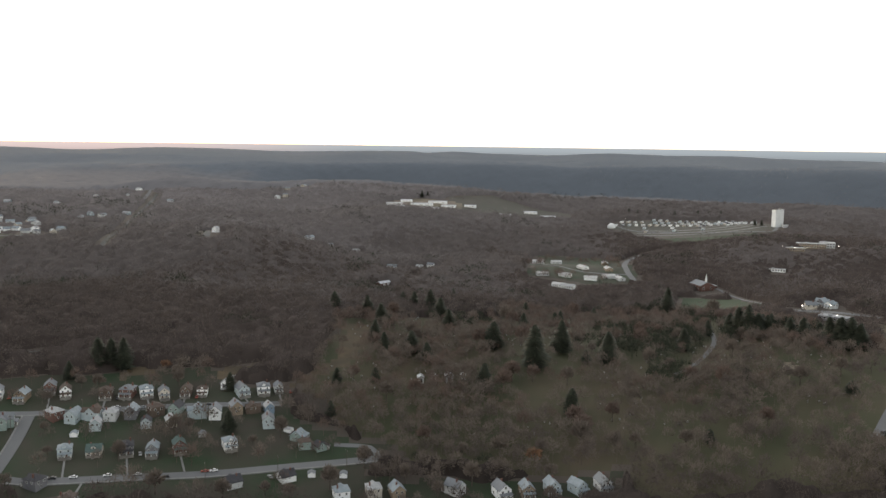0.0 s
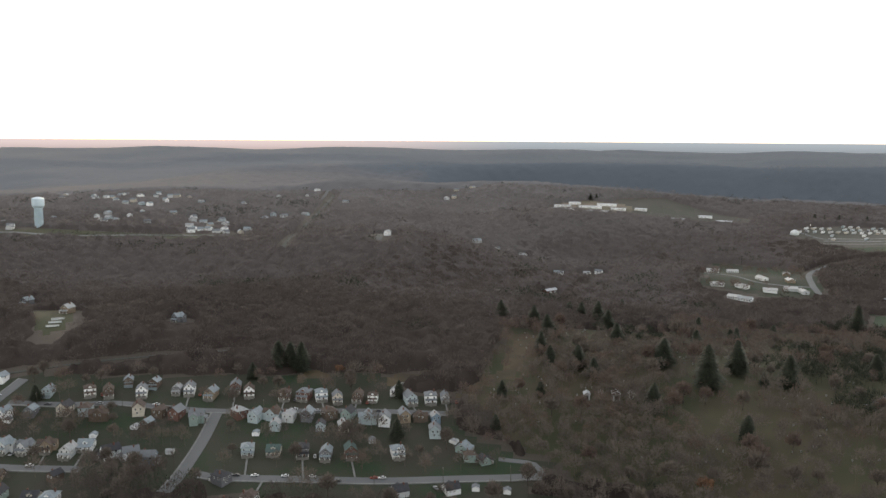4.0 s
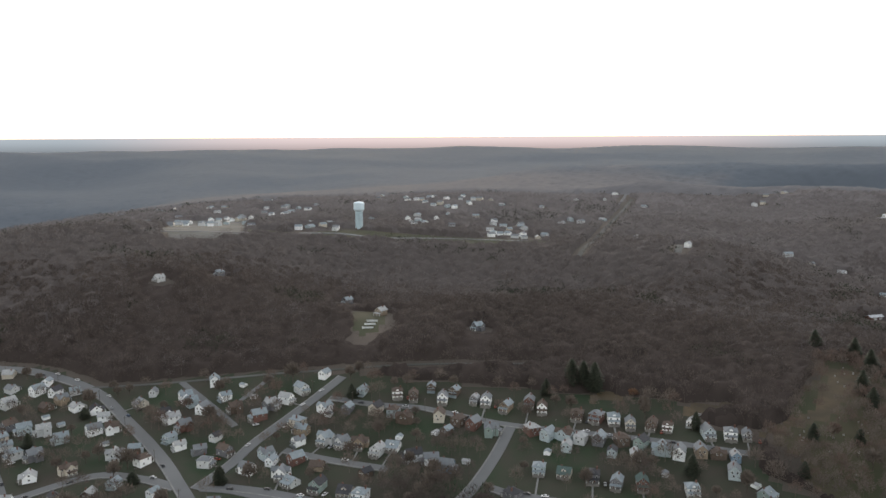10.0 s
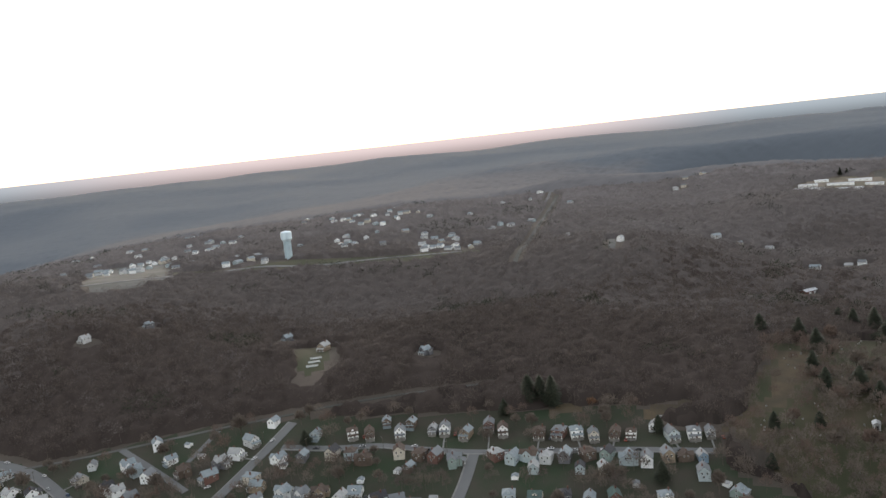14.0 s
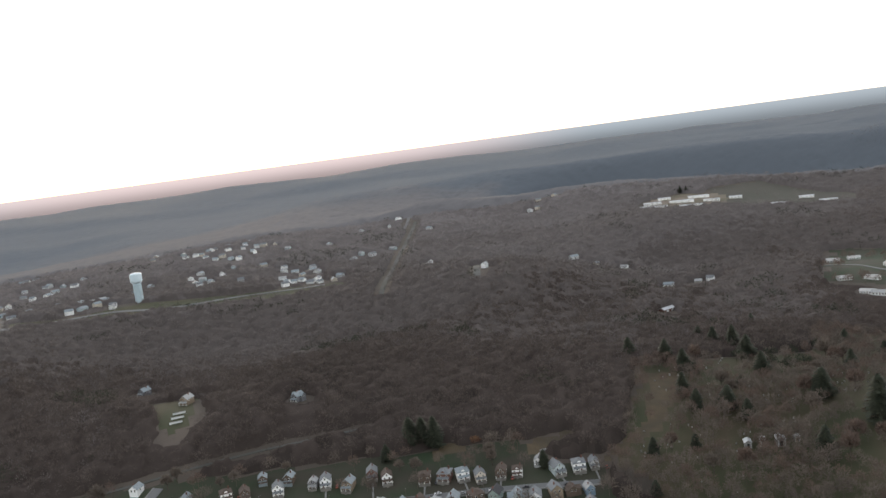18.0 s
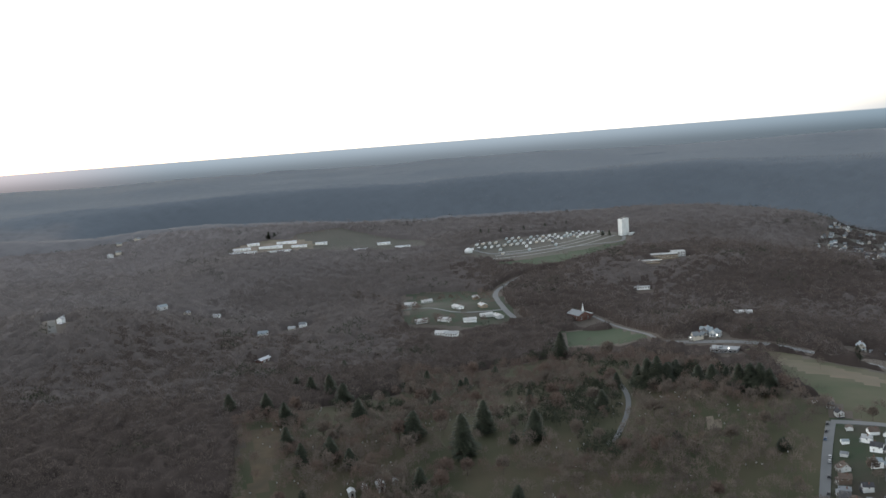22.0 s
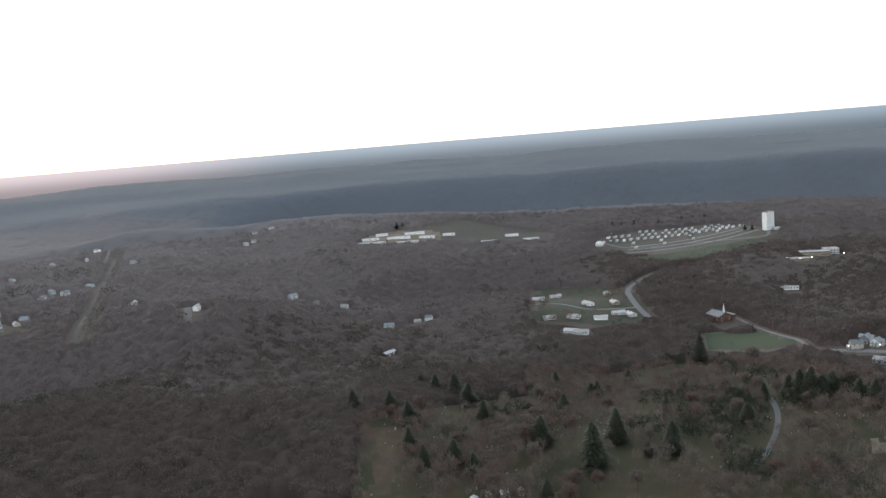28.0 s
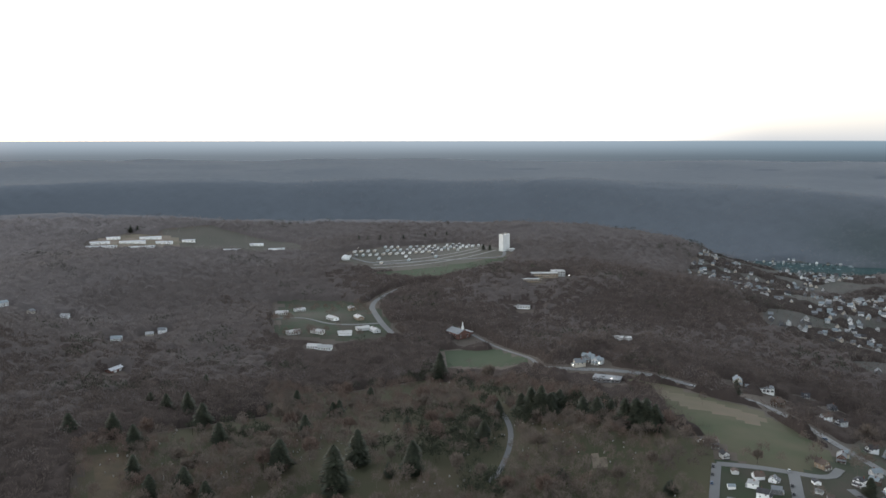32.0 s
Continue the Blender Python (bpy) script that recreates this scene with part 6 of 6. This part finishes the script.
for x, y in [(435, 1214), (448, 1200), (463, 1198), (511, 1206), (266, 1616), (310, 763), (331, 751), (318, 702)]:
    z = float(land(x, y))
    ob = thing("street_lamp", x, y, z, 0, "lit lamp on a thin steel post", "street lamp", "lit lamps on the far hillside")
    part("post", mesh("lamp_post", join(lathe([(0.12, -0.5), (0.08, 6.8)], 6), box(-0.06, -1.4, 6.7, 0.06, 0.05, 6.85)), CONCRETE), ob)
    part("lamp", mesh("lamp_head", lathe([(0.25, 6.4), (0.42, 6.5), (0.42, 6.75), (0.2, 6.9)], 10), LAMP), ob, pose(0, -1.4, 0))

# ---- single trees ----
BARE_KINDS = [bare_tree(31, 13, 4.6, YARD_TWIGS, 420), bare_tree(32, 10, 4.2, YARD_TWIGS, 340), bare_tree(33, 15, 5.6, YARD_TWIGS, 480), bare_tree(34, 9, 4.4, RUSSET, 320), bare_tree(35, 14, 5.4, RUDDY_TWIGS, 520)]
GREEN_KINDS = [evergreen(41, 13, 4.0), evergreen(42, 16, 5.2), evergreen(43, 8, 3.6)]
USED = set()
TREE_AT = []


def plant(kinds, i, x, y, size, label, category, group):
    m = pose(x, y, float(land(x, y)) - 0.1, 0, 0, rnd.uniform(0, 360))
    src = kinds[i]
    if src not in USED:
        USED.add(src)
        ob = src
    else:
        ob = copy_thing(src, m)
    ob.matrix_basis = m @ Matrix.Diagonal((size, size, size * rnd.uniform(0.9, 1.15), 1))
    TREE_AT.append((x, y))
    return tagged(ob, label, category, group)


# evergreens: place and height
for rows in ([(-53, 760, 20), (-36, 744, 22), (-73, 676, 20), (-64, 672, 10), (-29, 647, 9), (-14, 672, 20), (-38, 602, 21), (-59, 597, 17), (-25, 589, 16), (25, 622, 26), (56, 582, 31), (78, 615, 25), (173, 622, 19), (111, 590, 24), (127, 670, 13), (201, 834, 26),
              (204, 675, 14), (223, 699, 12), (218, 661, 21), (222, 651, 25), (228, 644, 26), (235, 642, 23), (250, 658, 18), (254, 625, 19), (260, 613, 20), (273, 616, 16), (270, 589, 22), (275, 582, 27), (281, 578, 26), (285, 572, 21), (198, 539, 10), (248, 490, 10)],
             [(120, 777, 16), (85, 737, 14), (80, 738, 14), (54, 771, 16), (50, 684, 16), (95, 593, 12), (-21, 854, 16), (-119, 703, 22), (-89, 704, 20), (-67, 784, 17), (-25, 719, 23), (-70, 623, 18), (-84, 538, 13), (-58, 547, 11), (20, 544, 19), (78, 507, 18), (-79, 493, 11), (154, 453, 8),
              (-251, 526, 24), (-243, 529, 20), (-233, 527, 22), (-262, 506, 13), (-136, 460, 15), (240, 648, 20), (245, 652, 16), (278, 588, 20), (288, 576, 17)],
             [(-581, 161, 14), (-690, 169, 18), (-503, 115, 14), (-738, 231, 18), (-747, 292, 18), (-536, 306, 9), (-520, 255, 14), (-424, 269, 9), (-378, 299, 14), (370, 394, 17), (355, 445, 14), (-152, 512, 12), (-380, 425, 13), (398, 640, 9), (412, 655, 14), (-860, 290, 16), (-700, 330, 14), (-845, 330, 17), (262, 1690, 12), (285, 1702, 14), (303, 1706, 12), (330, 1712, 15), (352, 1716, 13), (381, 1722, 14), (402, 1730, 12), (431, 1736, 15), (455, 1742, 13), (478, 1738, 14), (492, 1508, 11), (484, 1522, 12), (-148, 1796, 15), (-136, 1802, 13)]):
    for x, y, tall in rows:
        i = 2 if tall < 11 else rnd.choice((0, 1, 1))
        plant(GREEN_KINDS, i, x, y, tall / (13, 16, 8)[i] / 1.02, "dark green pointed evergreen tree" if tall > 10 else "small round dark green evergreen", "tree", "evergreens among the bare trees")
plant(BARE_KINDS, 3, 52, 446, 1.25, "russet tree still holding dead leaves", "tree", "trees in the yards")
plant(BARE_KINDS, 3, -205, 532, 0.9, "russet tree still holding dead leaves", "tree", "trees in the yards")
lone, tries = 0, 0
while tries < 2000 and lone < 60:
    tries += 1
    x, y = rnd.uniform(-110, 300), rnd.uniform(450, 800)
    if not inside(np.array(x), np.array(y), OPEN_LAND["burial_ground"]) or min(math.hypot(x - a, y - b) for a, b in TREE_AT) < 11 or nearest_road(x, y)[1] < 6:
        continue
    ruddy = rnd.random() < 0.4
    plant(BARE_KINDS, 4 if ruddy else rnd.choice((0, 1, 2)), x, y, rnd.uniform(0.85, 1.2), "bare ruddy-brown tree in rough grass" if ruddy else "bare grey-brown tree in rough grass", "tree", "trees on the burial ground")
    lone += 1
tries = 0
while tries < 3000 and len(TREE_AT) < 265:
    tries += 1
    x, y = rnd.uniform(-860, 480), rnd.uniform(110, 560)
    if not (inside(np.array(x), np.array(y), OPEN_LAND["town"]) or inside(np.array(x), np.array(y), OPEN_LAND["east_blocks"])):
        continue
    if min(math.hypot(x - a, y - b) for a, b in HOUSE_AT) < 8.5 or min(math.hypot(x - a, y - b) for a, b in TREE_AT) < 8 or nearest_road(x, y)[1] < 7:
        continue
    plant(BARE_KINDS, rnd.choice((0, 1, 1, 2, 1)), x, y, rnd.uniform(0.7, 1.05), "bare grey-brown tree in a back yard", "tree", "trees in the yards")


# ---- woods ----
CLEAR_AT = [(482, 1225), (455, 1205), (508, 1228), (423, 870), (392, 1090), (322, 705), (278, 1000), (278, 985), (515, 1480), (232, 1540), (-106, 925), (-813, 915), (-450, 520), (-440, 505), (440, 660), (462, 670), (268, 838), (285, 846), (245, 870), (226, 896), (258, 855)]
# low growth on the slope before the hilltop homes
BEFORE_HOMES = [(a * (1 - k / math.hypot(a, b)), b * (1 - k / math.hypot(a, b))) for a, b in HOUSE_AT + CLEAR_AT if math.hypot(a, b) > 640 for k in (14, 28, 42, 56)]


def clear_of(x, y, places, gap):
    """Which points keep a distance from all given places (on a coarse raster)."""
    cell = gap
    taken = set()
    for a, b in places:
        i, j = int(math.floor(a / cell)), int(math.floor(b / cell))
        for p in (-1, 0, 1):
            for q in (-1, 0, 1):
                taken.add((i + p) * 100003 + j + q)
    code = np.floor(x / cell).astype(np.int64) * 100003 + np.floor(y / cell).astype(np.int64)
    return ~np.isin(code, np.array(sorted(taken)))


SPARSE = {"town": 0.26, "burial_ground": 0.66, "meadow": 0.01, "east_blocks": 0.36, "ball_field": 0.0, "close_yards": 0.05, "far_town": 0.85, "tower_lot": 0.02, "works": 0.12, "mobile_park": 0.03, "quarry_field": 0.06, "quarry_yard": 0.04, "tower_field": 0.03,
          "field_house_yard": 0.1, "sand_patch": 0.0, "dry_slope": 0.18, "dirt_cut": 0.0, "dry_bank": 0.1, "park_bank": 0.08}
THICKETS = [(-421, 228, 26), (-398, 232, 22), (-281, 362, 16), (-262, 368, 14), (-270, 405, 14), (-160, 440, 20), (-440, 335, 14), (-365, 398, 12), (-336, 408, 10), (-148, 420, 12), (-20, 440, 26), (30, 445, 24), (-640, 240, 22), (-700, 200, 20), (-720, 260, 30), (-610, 240, 16)]


OPEN_TREES = ("town", "burial_ground", "east_blocks", "close_yards", "dry_slope", "sand_patch", "meadow")


def wood_points(r0, r1, spacing, seed, grow=0.0, yards=False):
    """Places of trees in a fan of land, leaving roads, homes, water and open land free."""
    rng = np.random.default_rng(seed)
    xs, ys = [], []
    r = r0
    while r < r1:
        s = spacing * (1 + grow * (r - r0) / (r1 - r0))
        n = int(radians(166) * r / s)
        a = radians(-84) + radians(166) * (np.arange(n) + rng.uniform(0, 1, n)) / n
        q = r + rng.uniform(-0.6, 0.6, n) * s
        xs.append(q * np.sin(a))
        ys.append(q * np.cos(a))
        r += s
    x, y = np.concatenate(xs), np.concatenate(ys)
    chance = np.full(len(x), 0.0 if yards else 1.0)
    wob = 6 * rough(x, y, 25, 13)
    for zone, c in SPARSE.items():
        if zone in OPEN_LAND:
            within = inside(x + wob, y + wob, OPEN_LAND[zone])
            chance[within] = c * (1 + 0.9 * rough(x[within], y[within], 45, 23)) if yards == (zone in OPEN_TREES) else 0.0
    for a, b, g in THICKETS:
        chance[np.hypot(x - a, y - b) < g] = 0.9 if yards else 0.0
    for a, b, l, w, turn in FAR_FIELDS:
        u, v = np.cos(radians(turn)) * (x - a) + np.sin(radians(turn)) * (y - b), np.cos(radians(turn)) * (y - b) - np.sin(radians(turn)) * (x - a)
        chance[(np.abs(u) < l) & (np.abs(v) < w)] = 0.0
    shore = off_line(x, y, RIVER)
    chance[(shore > 77) & (shore < 112)] = 0.0 if yards else 1.0
    keep = rng.uniform(0, 1, len(x)) < chance
    x, y = x[keep], y[keep]
    ok = (off_line(x, y, RIVER) > 77) & (off_line(x, y, WEST_RIVER) > 77) & (np.hypot(x - 860, y - 745) > 70) & clear_of(x, y, HOUSE_AT, 5.5 if yards else 7.0) & (clear_of(x, y, TREE_AT, 3.0) | ~np.full(len(x), yards)) & clear_of(x, y, TOWN_AT, 2.2) & clear_of(x, y, HILL_LOTS, 5.0)
    x, y = x[ok], y[ok]
    for n, c in COURSES.items():
        near = (np.abs(x - c[:, 0].mean()) < np.ptp(c[:, 0]) / 2 + 30) & (np.abs(y - c[:, 1].mean()) < np.ptp(c[:, 1]) / 2 + 30)
        d = np.full(len(x), 99.0)
        if near.any():
            d[near] = off_line(x[near], y[near], c[::2])
        ok = d > ROADS[n][0] / 2 + (2.5 if ROADS[n][0] < 6 else 4.0)
        x, y = x[ok], y[ok]
    return x, y, rng


def wood(name, r0, r1, spacing, seed, count, length, thick, tall, wide, label, grow=0.0, mats=(), shift=0.0, yards=False):
    """Bare trees baked into one mesh; the woods' tints merge, paling with distance as painted haze."""
    x, y, rng = wood_points(r0, r1, spacing, seed, grow, yards)
    if name == "ridge_woods":
        far_side = (np.arctan2(x, y) > 0.1) & (off_line(x, y, RIVER) > 80)
        x, y = x[far_side], y[far_side]
    z = land(x, y)
    h = tall * rng.uniform(0.72, 1.18, len(x)) * (1 + 0.16 * rough(x, y, 60, 17))
    # tone rises with distance for the painted haze, less so towards the east
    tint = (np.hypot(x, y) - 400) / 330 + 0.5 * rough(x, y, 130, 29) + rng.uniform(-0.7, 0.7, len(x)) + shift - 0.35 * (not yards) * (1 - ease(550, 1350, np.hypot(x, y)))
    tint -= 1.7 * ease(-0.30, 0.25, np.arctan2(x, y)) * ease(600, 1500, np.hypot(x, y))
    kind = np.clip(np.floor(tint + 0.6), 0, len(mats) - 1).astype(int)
    if mats[-1] is NEEDLES:
        kind[kind > len(mats) - 2] = len(mats) - 2
        lot = rough(x, y, 70, 31) + 0.5 * rough(x, y, 25, 32)
        if yards:
            lot = np.where(inside(x, y, OPEN_LAND["burial_ground"]), lot + 0.25, -9.0)
        kind[(lot > 0.66) & (rng.uniform(0, 1, len(x)) < 0.7)] = len(mats) - 1
    h[inside(x, y, OPEN_LAND["far_town"])] *= 0.7
    h[~clear_of(x, y, HILL_AT, 9.0)] *= 0.40
    if not yards:
        h[~clear_of(x, y, HOUSE_AT + CLEAR_AT, 16.0) & (np.hypot(x, y) > 560)] *= 0.6
        h[~clear_of(x, y, BEFORE_HOMES, 10.0)] *= 0.45
    turn = rng.uniform(0, 2 * np.pi, len(x))
    pick = rng.integers(0, 6, len(x))
    allv, index = [], []
    for k in range(6):
        v, f = twigs(count, rng, 1.0, wide, 0.25, length, thick)
        w = 0.012 if count > 30 else 0.02
        v = np.vstack([v, [(-w, 0, -0.06), (w, 0, -0.06), (0, 0.0, 0.75), (0, -w, -0.06), (0, w, -0.06), (0, 0, 0.75)]])
        i = np.where(pick == k)[0]
        c, s, q = np.cos(turn[i])[:, None], np.sin(turn[i])[:, None], h[i][:, None]
        girth = q * (0.85 + 0.3 * rng.uniform(0, 1, (len(i), 1)))
        allv.append(np.stack([x[i][:, None] + (v[:, 0] * c - v[:, 1] * s) * girth, y[i][:, None] + (v[:, 0] * s + v[:, 1] * c) * girth, z[i][:, None] + v[:, 2] * q], -1).reshape(-1, 3))
        index.append(np.repeat(kind[i], len(v) // 3))
    v = np.vstack(allv)
    me = mesh_from(name, v, np.arange(len(v)).reshape(-1, 3), None)
    for m in mats:
        me.materials.append(m)
    me.polygons.foreach_set("material_index", np.concatenate(index).astype(np.int32))
    return tagged(new(name, me), label, "woods", kind="stuff")


TINTS = (DIM_WOODS, WOODS, *HAZED_TWIGS, NEEDLES)
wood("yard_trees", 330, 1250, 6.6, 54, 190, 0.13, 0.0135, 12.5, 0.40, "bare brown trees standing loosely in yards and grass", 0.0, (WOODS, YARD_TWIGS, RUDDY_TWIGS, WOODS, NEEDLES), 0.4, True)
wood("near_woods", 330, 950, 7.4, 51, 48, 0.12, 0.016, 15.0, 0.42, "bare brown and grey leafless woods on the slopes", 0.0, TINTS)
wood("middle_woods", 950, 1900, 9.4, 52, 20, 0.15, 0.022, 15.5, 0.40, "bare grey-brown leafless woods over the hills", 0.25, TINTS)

wood("ridge_woods", 2050, 2750, 11.5, 57, 12, 0.18, 0.025, 15.5, 0.42, "bare woods hazed blue-grey on the ridge across the river", 0.0, (RIDGE_TWIGS,))


def domes(x, y, cell, seed):
    """Round crowns scattered over the land: how near each point is to its crown's middle, and that crown's lot."""
    ix, iy = np.floor(x / cell).astype(np.int64), np.floor(y / cell).astype(np.int64)
    best, lot = np.full(np.shape(x), 9.0), np.zeros(np.shape(x))
    for p in (-1, 0, 1):
        for q in (-1, 0, 1):
            u, v = ix + p, iy + q
            px, py, pl = (u + lattice(u, v, seed)) * cell, (v + lattice(u, v, seed + 1)) * cell, lattice(u, v, seed + 2)
            d = np.hypot(x - px, y - py) / (cell * (0.62 + 0.35 * pl))
            lot = np.where(d < best, lattice(u, v, seed + 3), lot)
            best = np.minimum(d, best)
    return np.sqrt(np.clip(1 - best ** 2, 0, 1)), lot


# the massed crowns of the nearer woods, under their loose twigs
mr = 330 + np.cumsum(np.interp(np.arange(372), [0, 371], [2.9, 5.6]))
ma = radians(-84) + radians(166) * np.arange(960) / 959
mr, ma = np.meshgrid(mr[mr < 1905], ma, indexing="ij")
mx, my = mr * np.sin(ma), mr * np.cos(ma)
round_, lot = domes(mx, my, 10.5, 81)
tops = 15.0 * (1 + 0.16 * rough(mx, my, 60, 17))
wooded = np.ones(mx.shape, bool)
wob = 6 * rough(mx, my, 25, 13)
for zone in SPARSE:
    if zone in OPEN_LAND:
        within = inside(mx + wob, my + wob, OPEN_LAND[zone])
        wooded[within] = zone == "far_town"
        if zone == "far_town":
            tops[within] *= 0.55
            wooded[within] = rough(mx[within], my[within], 38, 83) > -0.15
        if zone == "works":
            tops[within] *= 0.45
            wooded[within] = (rough(mx[within], my[within], 28, 87) > 0.1) & (my[within] < 905)
        if zone == "burial_ground":
            wooded[within] = False
for a, b, l, w, turn in FAR_FIELDS:
    u, v = np.cos(radians(turn)) * (mx - a) + np.sin(radians(turn)) * (my - b), np.cos(radians(turn)) * (my - b) - np.sin(radians(turn)) * (mx - a)
    wooded &= ~((np.abs(u) < l) & (np.abs(v) < w))
wooded &= (off_line(mx, my, RIVER) > 77) & (off_line(mx, my, WEST_RIVER) > 77) & (np.hypot(mx - 860, my - 745) > 70) & clear_of(mx, my, HOUSE_AT + CLEAR_AT, 6.5) & clear_of(mx, my, TOWN_AT, 3.2) & clear_of(mx, my, HILL_LOTS, 5.5)
for n, c in COURSES.items():
    near = (np.abs(mx - c[:, 0].mean()) < np.ptp(c[:, 0]) / 2 + 30) & (np.abs(my - c[:, 1].mean()) < np.ptp(c[:, 1]) / 2 + 30) & wooded
    if near.any():
        wooded[near] = off_line(mx[near], my[near], c[::2]) > ROADS[n][0] / 2 + (4.0 if ROADS[n][0] < 6 else 6.0)
tops[~clear_of(mx, my, HOUSE_AT + CLEAR_AT, 16.0) & (mr > 560)] *= 0.6
tops[~clear_of(mx, my, BEFORE_HOMES, 10.0)] *= 0.45
tops[~clear_of(mx, my, HILL_AT, 9.0)] *= 0.40
full = wooded.astype(float)
for _ in range(4):
    full[1:-1, 1:-1] = (full[:-2, 1:-1] + full[2:, 1:-1] + full[1:-1, :-2] + full[1:-1, 2:] + 2 * full[1:-1, 1:-1]) / 6
full = ease(0.5, 1.0, full)
crown_z = land(mx, my) - 2.5 + full * (2.5 + tops * (0.24 + 0.36 * round_ * (0.55 + 0.8 * lot)) + 1.5 * rough(mx, my, 5, 84))
i, j = np.meshgrid(np.arange(mx.shape[0] - 1), np.arange(959), indexing="ij")
quads = np.stack([i * 960 + j, i * 960 + j + 1, (i + 1) * 960 + j + 1, (i + 1) * 960 + j], -1).reshape(-1, 4)
shown = wooded.ravel()[quads].any(1)
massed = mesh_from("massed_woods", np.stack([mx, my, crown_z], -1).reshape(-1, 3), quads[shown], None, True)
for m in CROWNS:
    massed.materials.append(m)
# crowns pale with distance like the twigs, haze carried by their colour
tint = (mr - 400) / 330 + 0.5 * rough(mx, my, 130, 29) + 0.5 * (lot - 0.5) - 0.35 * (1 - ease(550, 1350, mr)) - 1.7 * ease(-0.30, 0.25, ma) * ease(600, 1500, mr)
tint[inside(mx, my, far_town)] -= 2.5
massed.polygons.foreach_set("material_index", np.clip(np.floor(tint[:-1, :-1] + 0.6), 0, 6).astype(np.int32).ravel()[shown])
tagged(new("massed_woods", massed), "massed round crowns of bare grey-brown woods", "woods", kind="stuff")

# the closed canopy of the distant woods, with single crowns standing out of it
rr = 1880 * (4930 / 1880) ** (np.arange(200) / 199)
aa = radians(-84) + radians(166) * np.arange(900) / 899
cr, ca = np.meshgrid(rr, aa, indexing="ij")
cx, cy = cr * np.sin(ca), cr * np.cos(ca)
cover_z = land(cx, cy) + 10 + (1 - 0.75 * ease(2200, 3300, cr)) * (5.0 * domes(cx, cy, 15, 91)[0] - 3 + 2.0 * rough(cx, cy, 42, 62))
cover_z -= 14 * (1 - ease(1885, 1990, cr))
open_ = (off_line(cx, cy, RIVER) < 90) | (off_line(cx, cy, WEST_RIVER) < 90) | inside(cx, cy, OPEN_LAND["far_town"])
for a, b, l, w, turn in FAR_FIELDS:
    u, v = np.cos(radians(turn)) * (cx - a) + np.sin(radians(turn)) * (cy - b), np.cos(radians(turn)) * (cy - b) - np.sin(radians(turn)) * (cx - a)
    open_ |= (np.abs(u) < l) & (np.abs(v) < w)
gap = open_.astype(float)
for _ in range(4):
    gap[1:-1, 1:-1] = (gap[:-2, 1:-1] + gap[2:, 1:-1] + gap[1:-1, :-2] + gap[1:-1, 2:] + 2 * gap[1:-1, 1:-1]) / 6
cover_z += (land(cx, cy) - 2.5 - cover_z) * ease(0.35, 0.95, gap)
i, j = np.meshgrid(np.arange(199), np.arange(899), indexing="ij")
quads = np.stack([i * 900 + j, i * 900 + j + 1, (i + 1) * 900 + j + 1, (i + 1) * 900 + j], -1).reshape(-1, 4)
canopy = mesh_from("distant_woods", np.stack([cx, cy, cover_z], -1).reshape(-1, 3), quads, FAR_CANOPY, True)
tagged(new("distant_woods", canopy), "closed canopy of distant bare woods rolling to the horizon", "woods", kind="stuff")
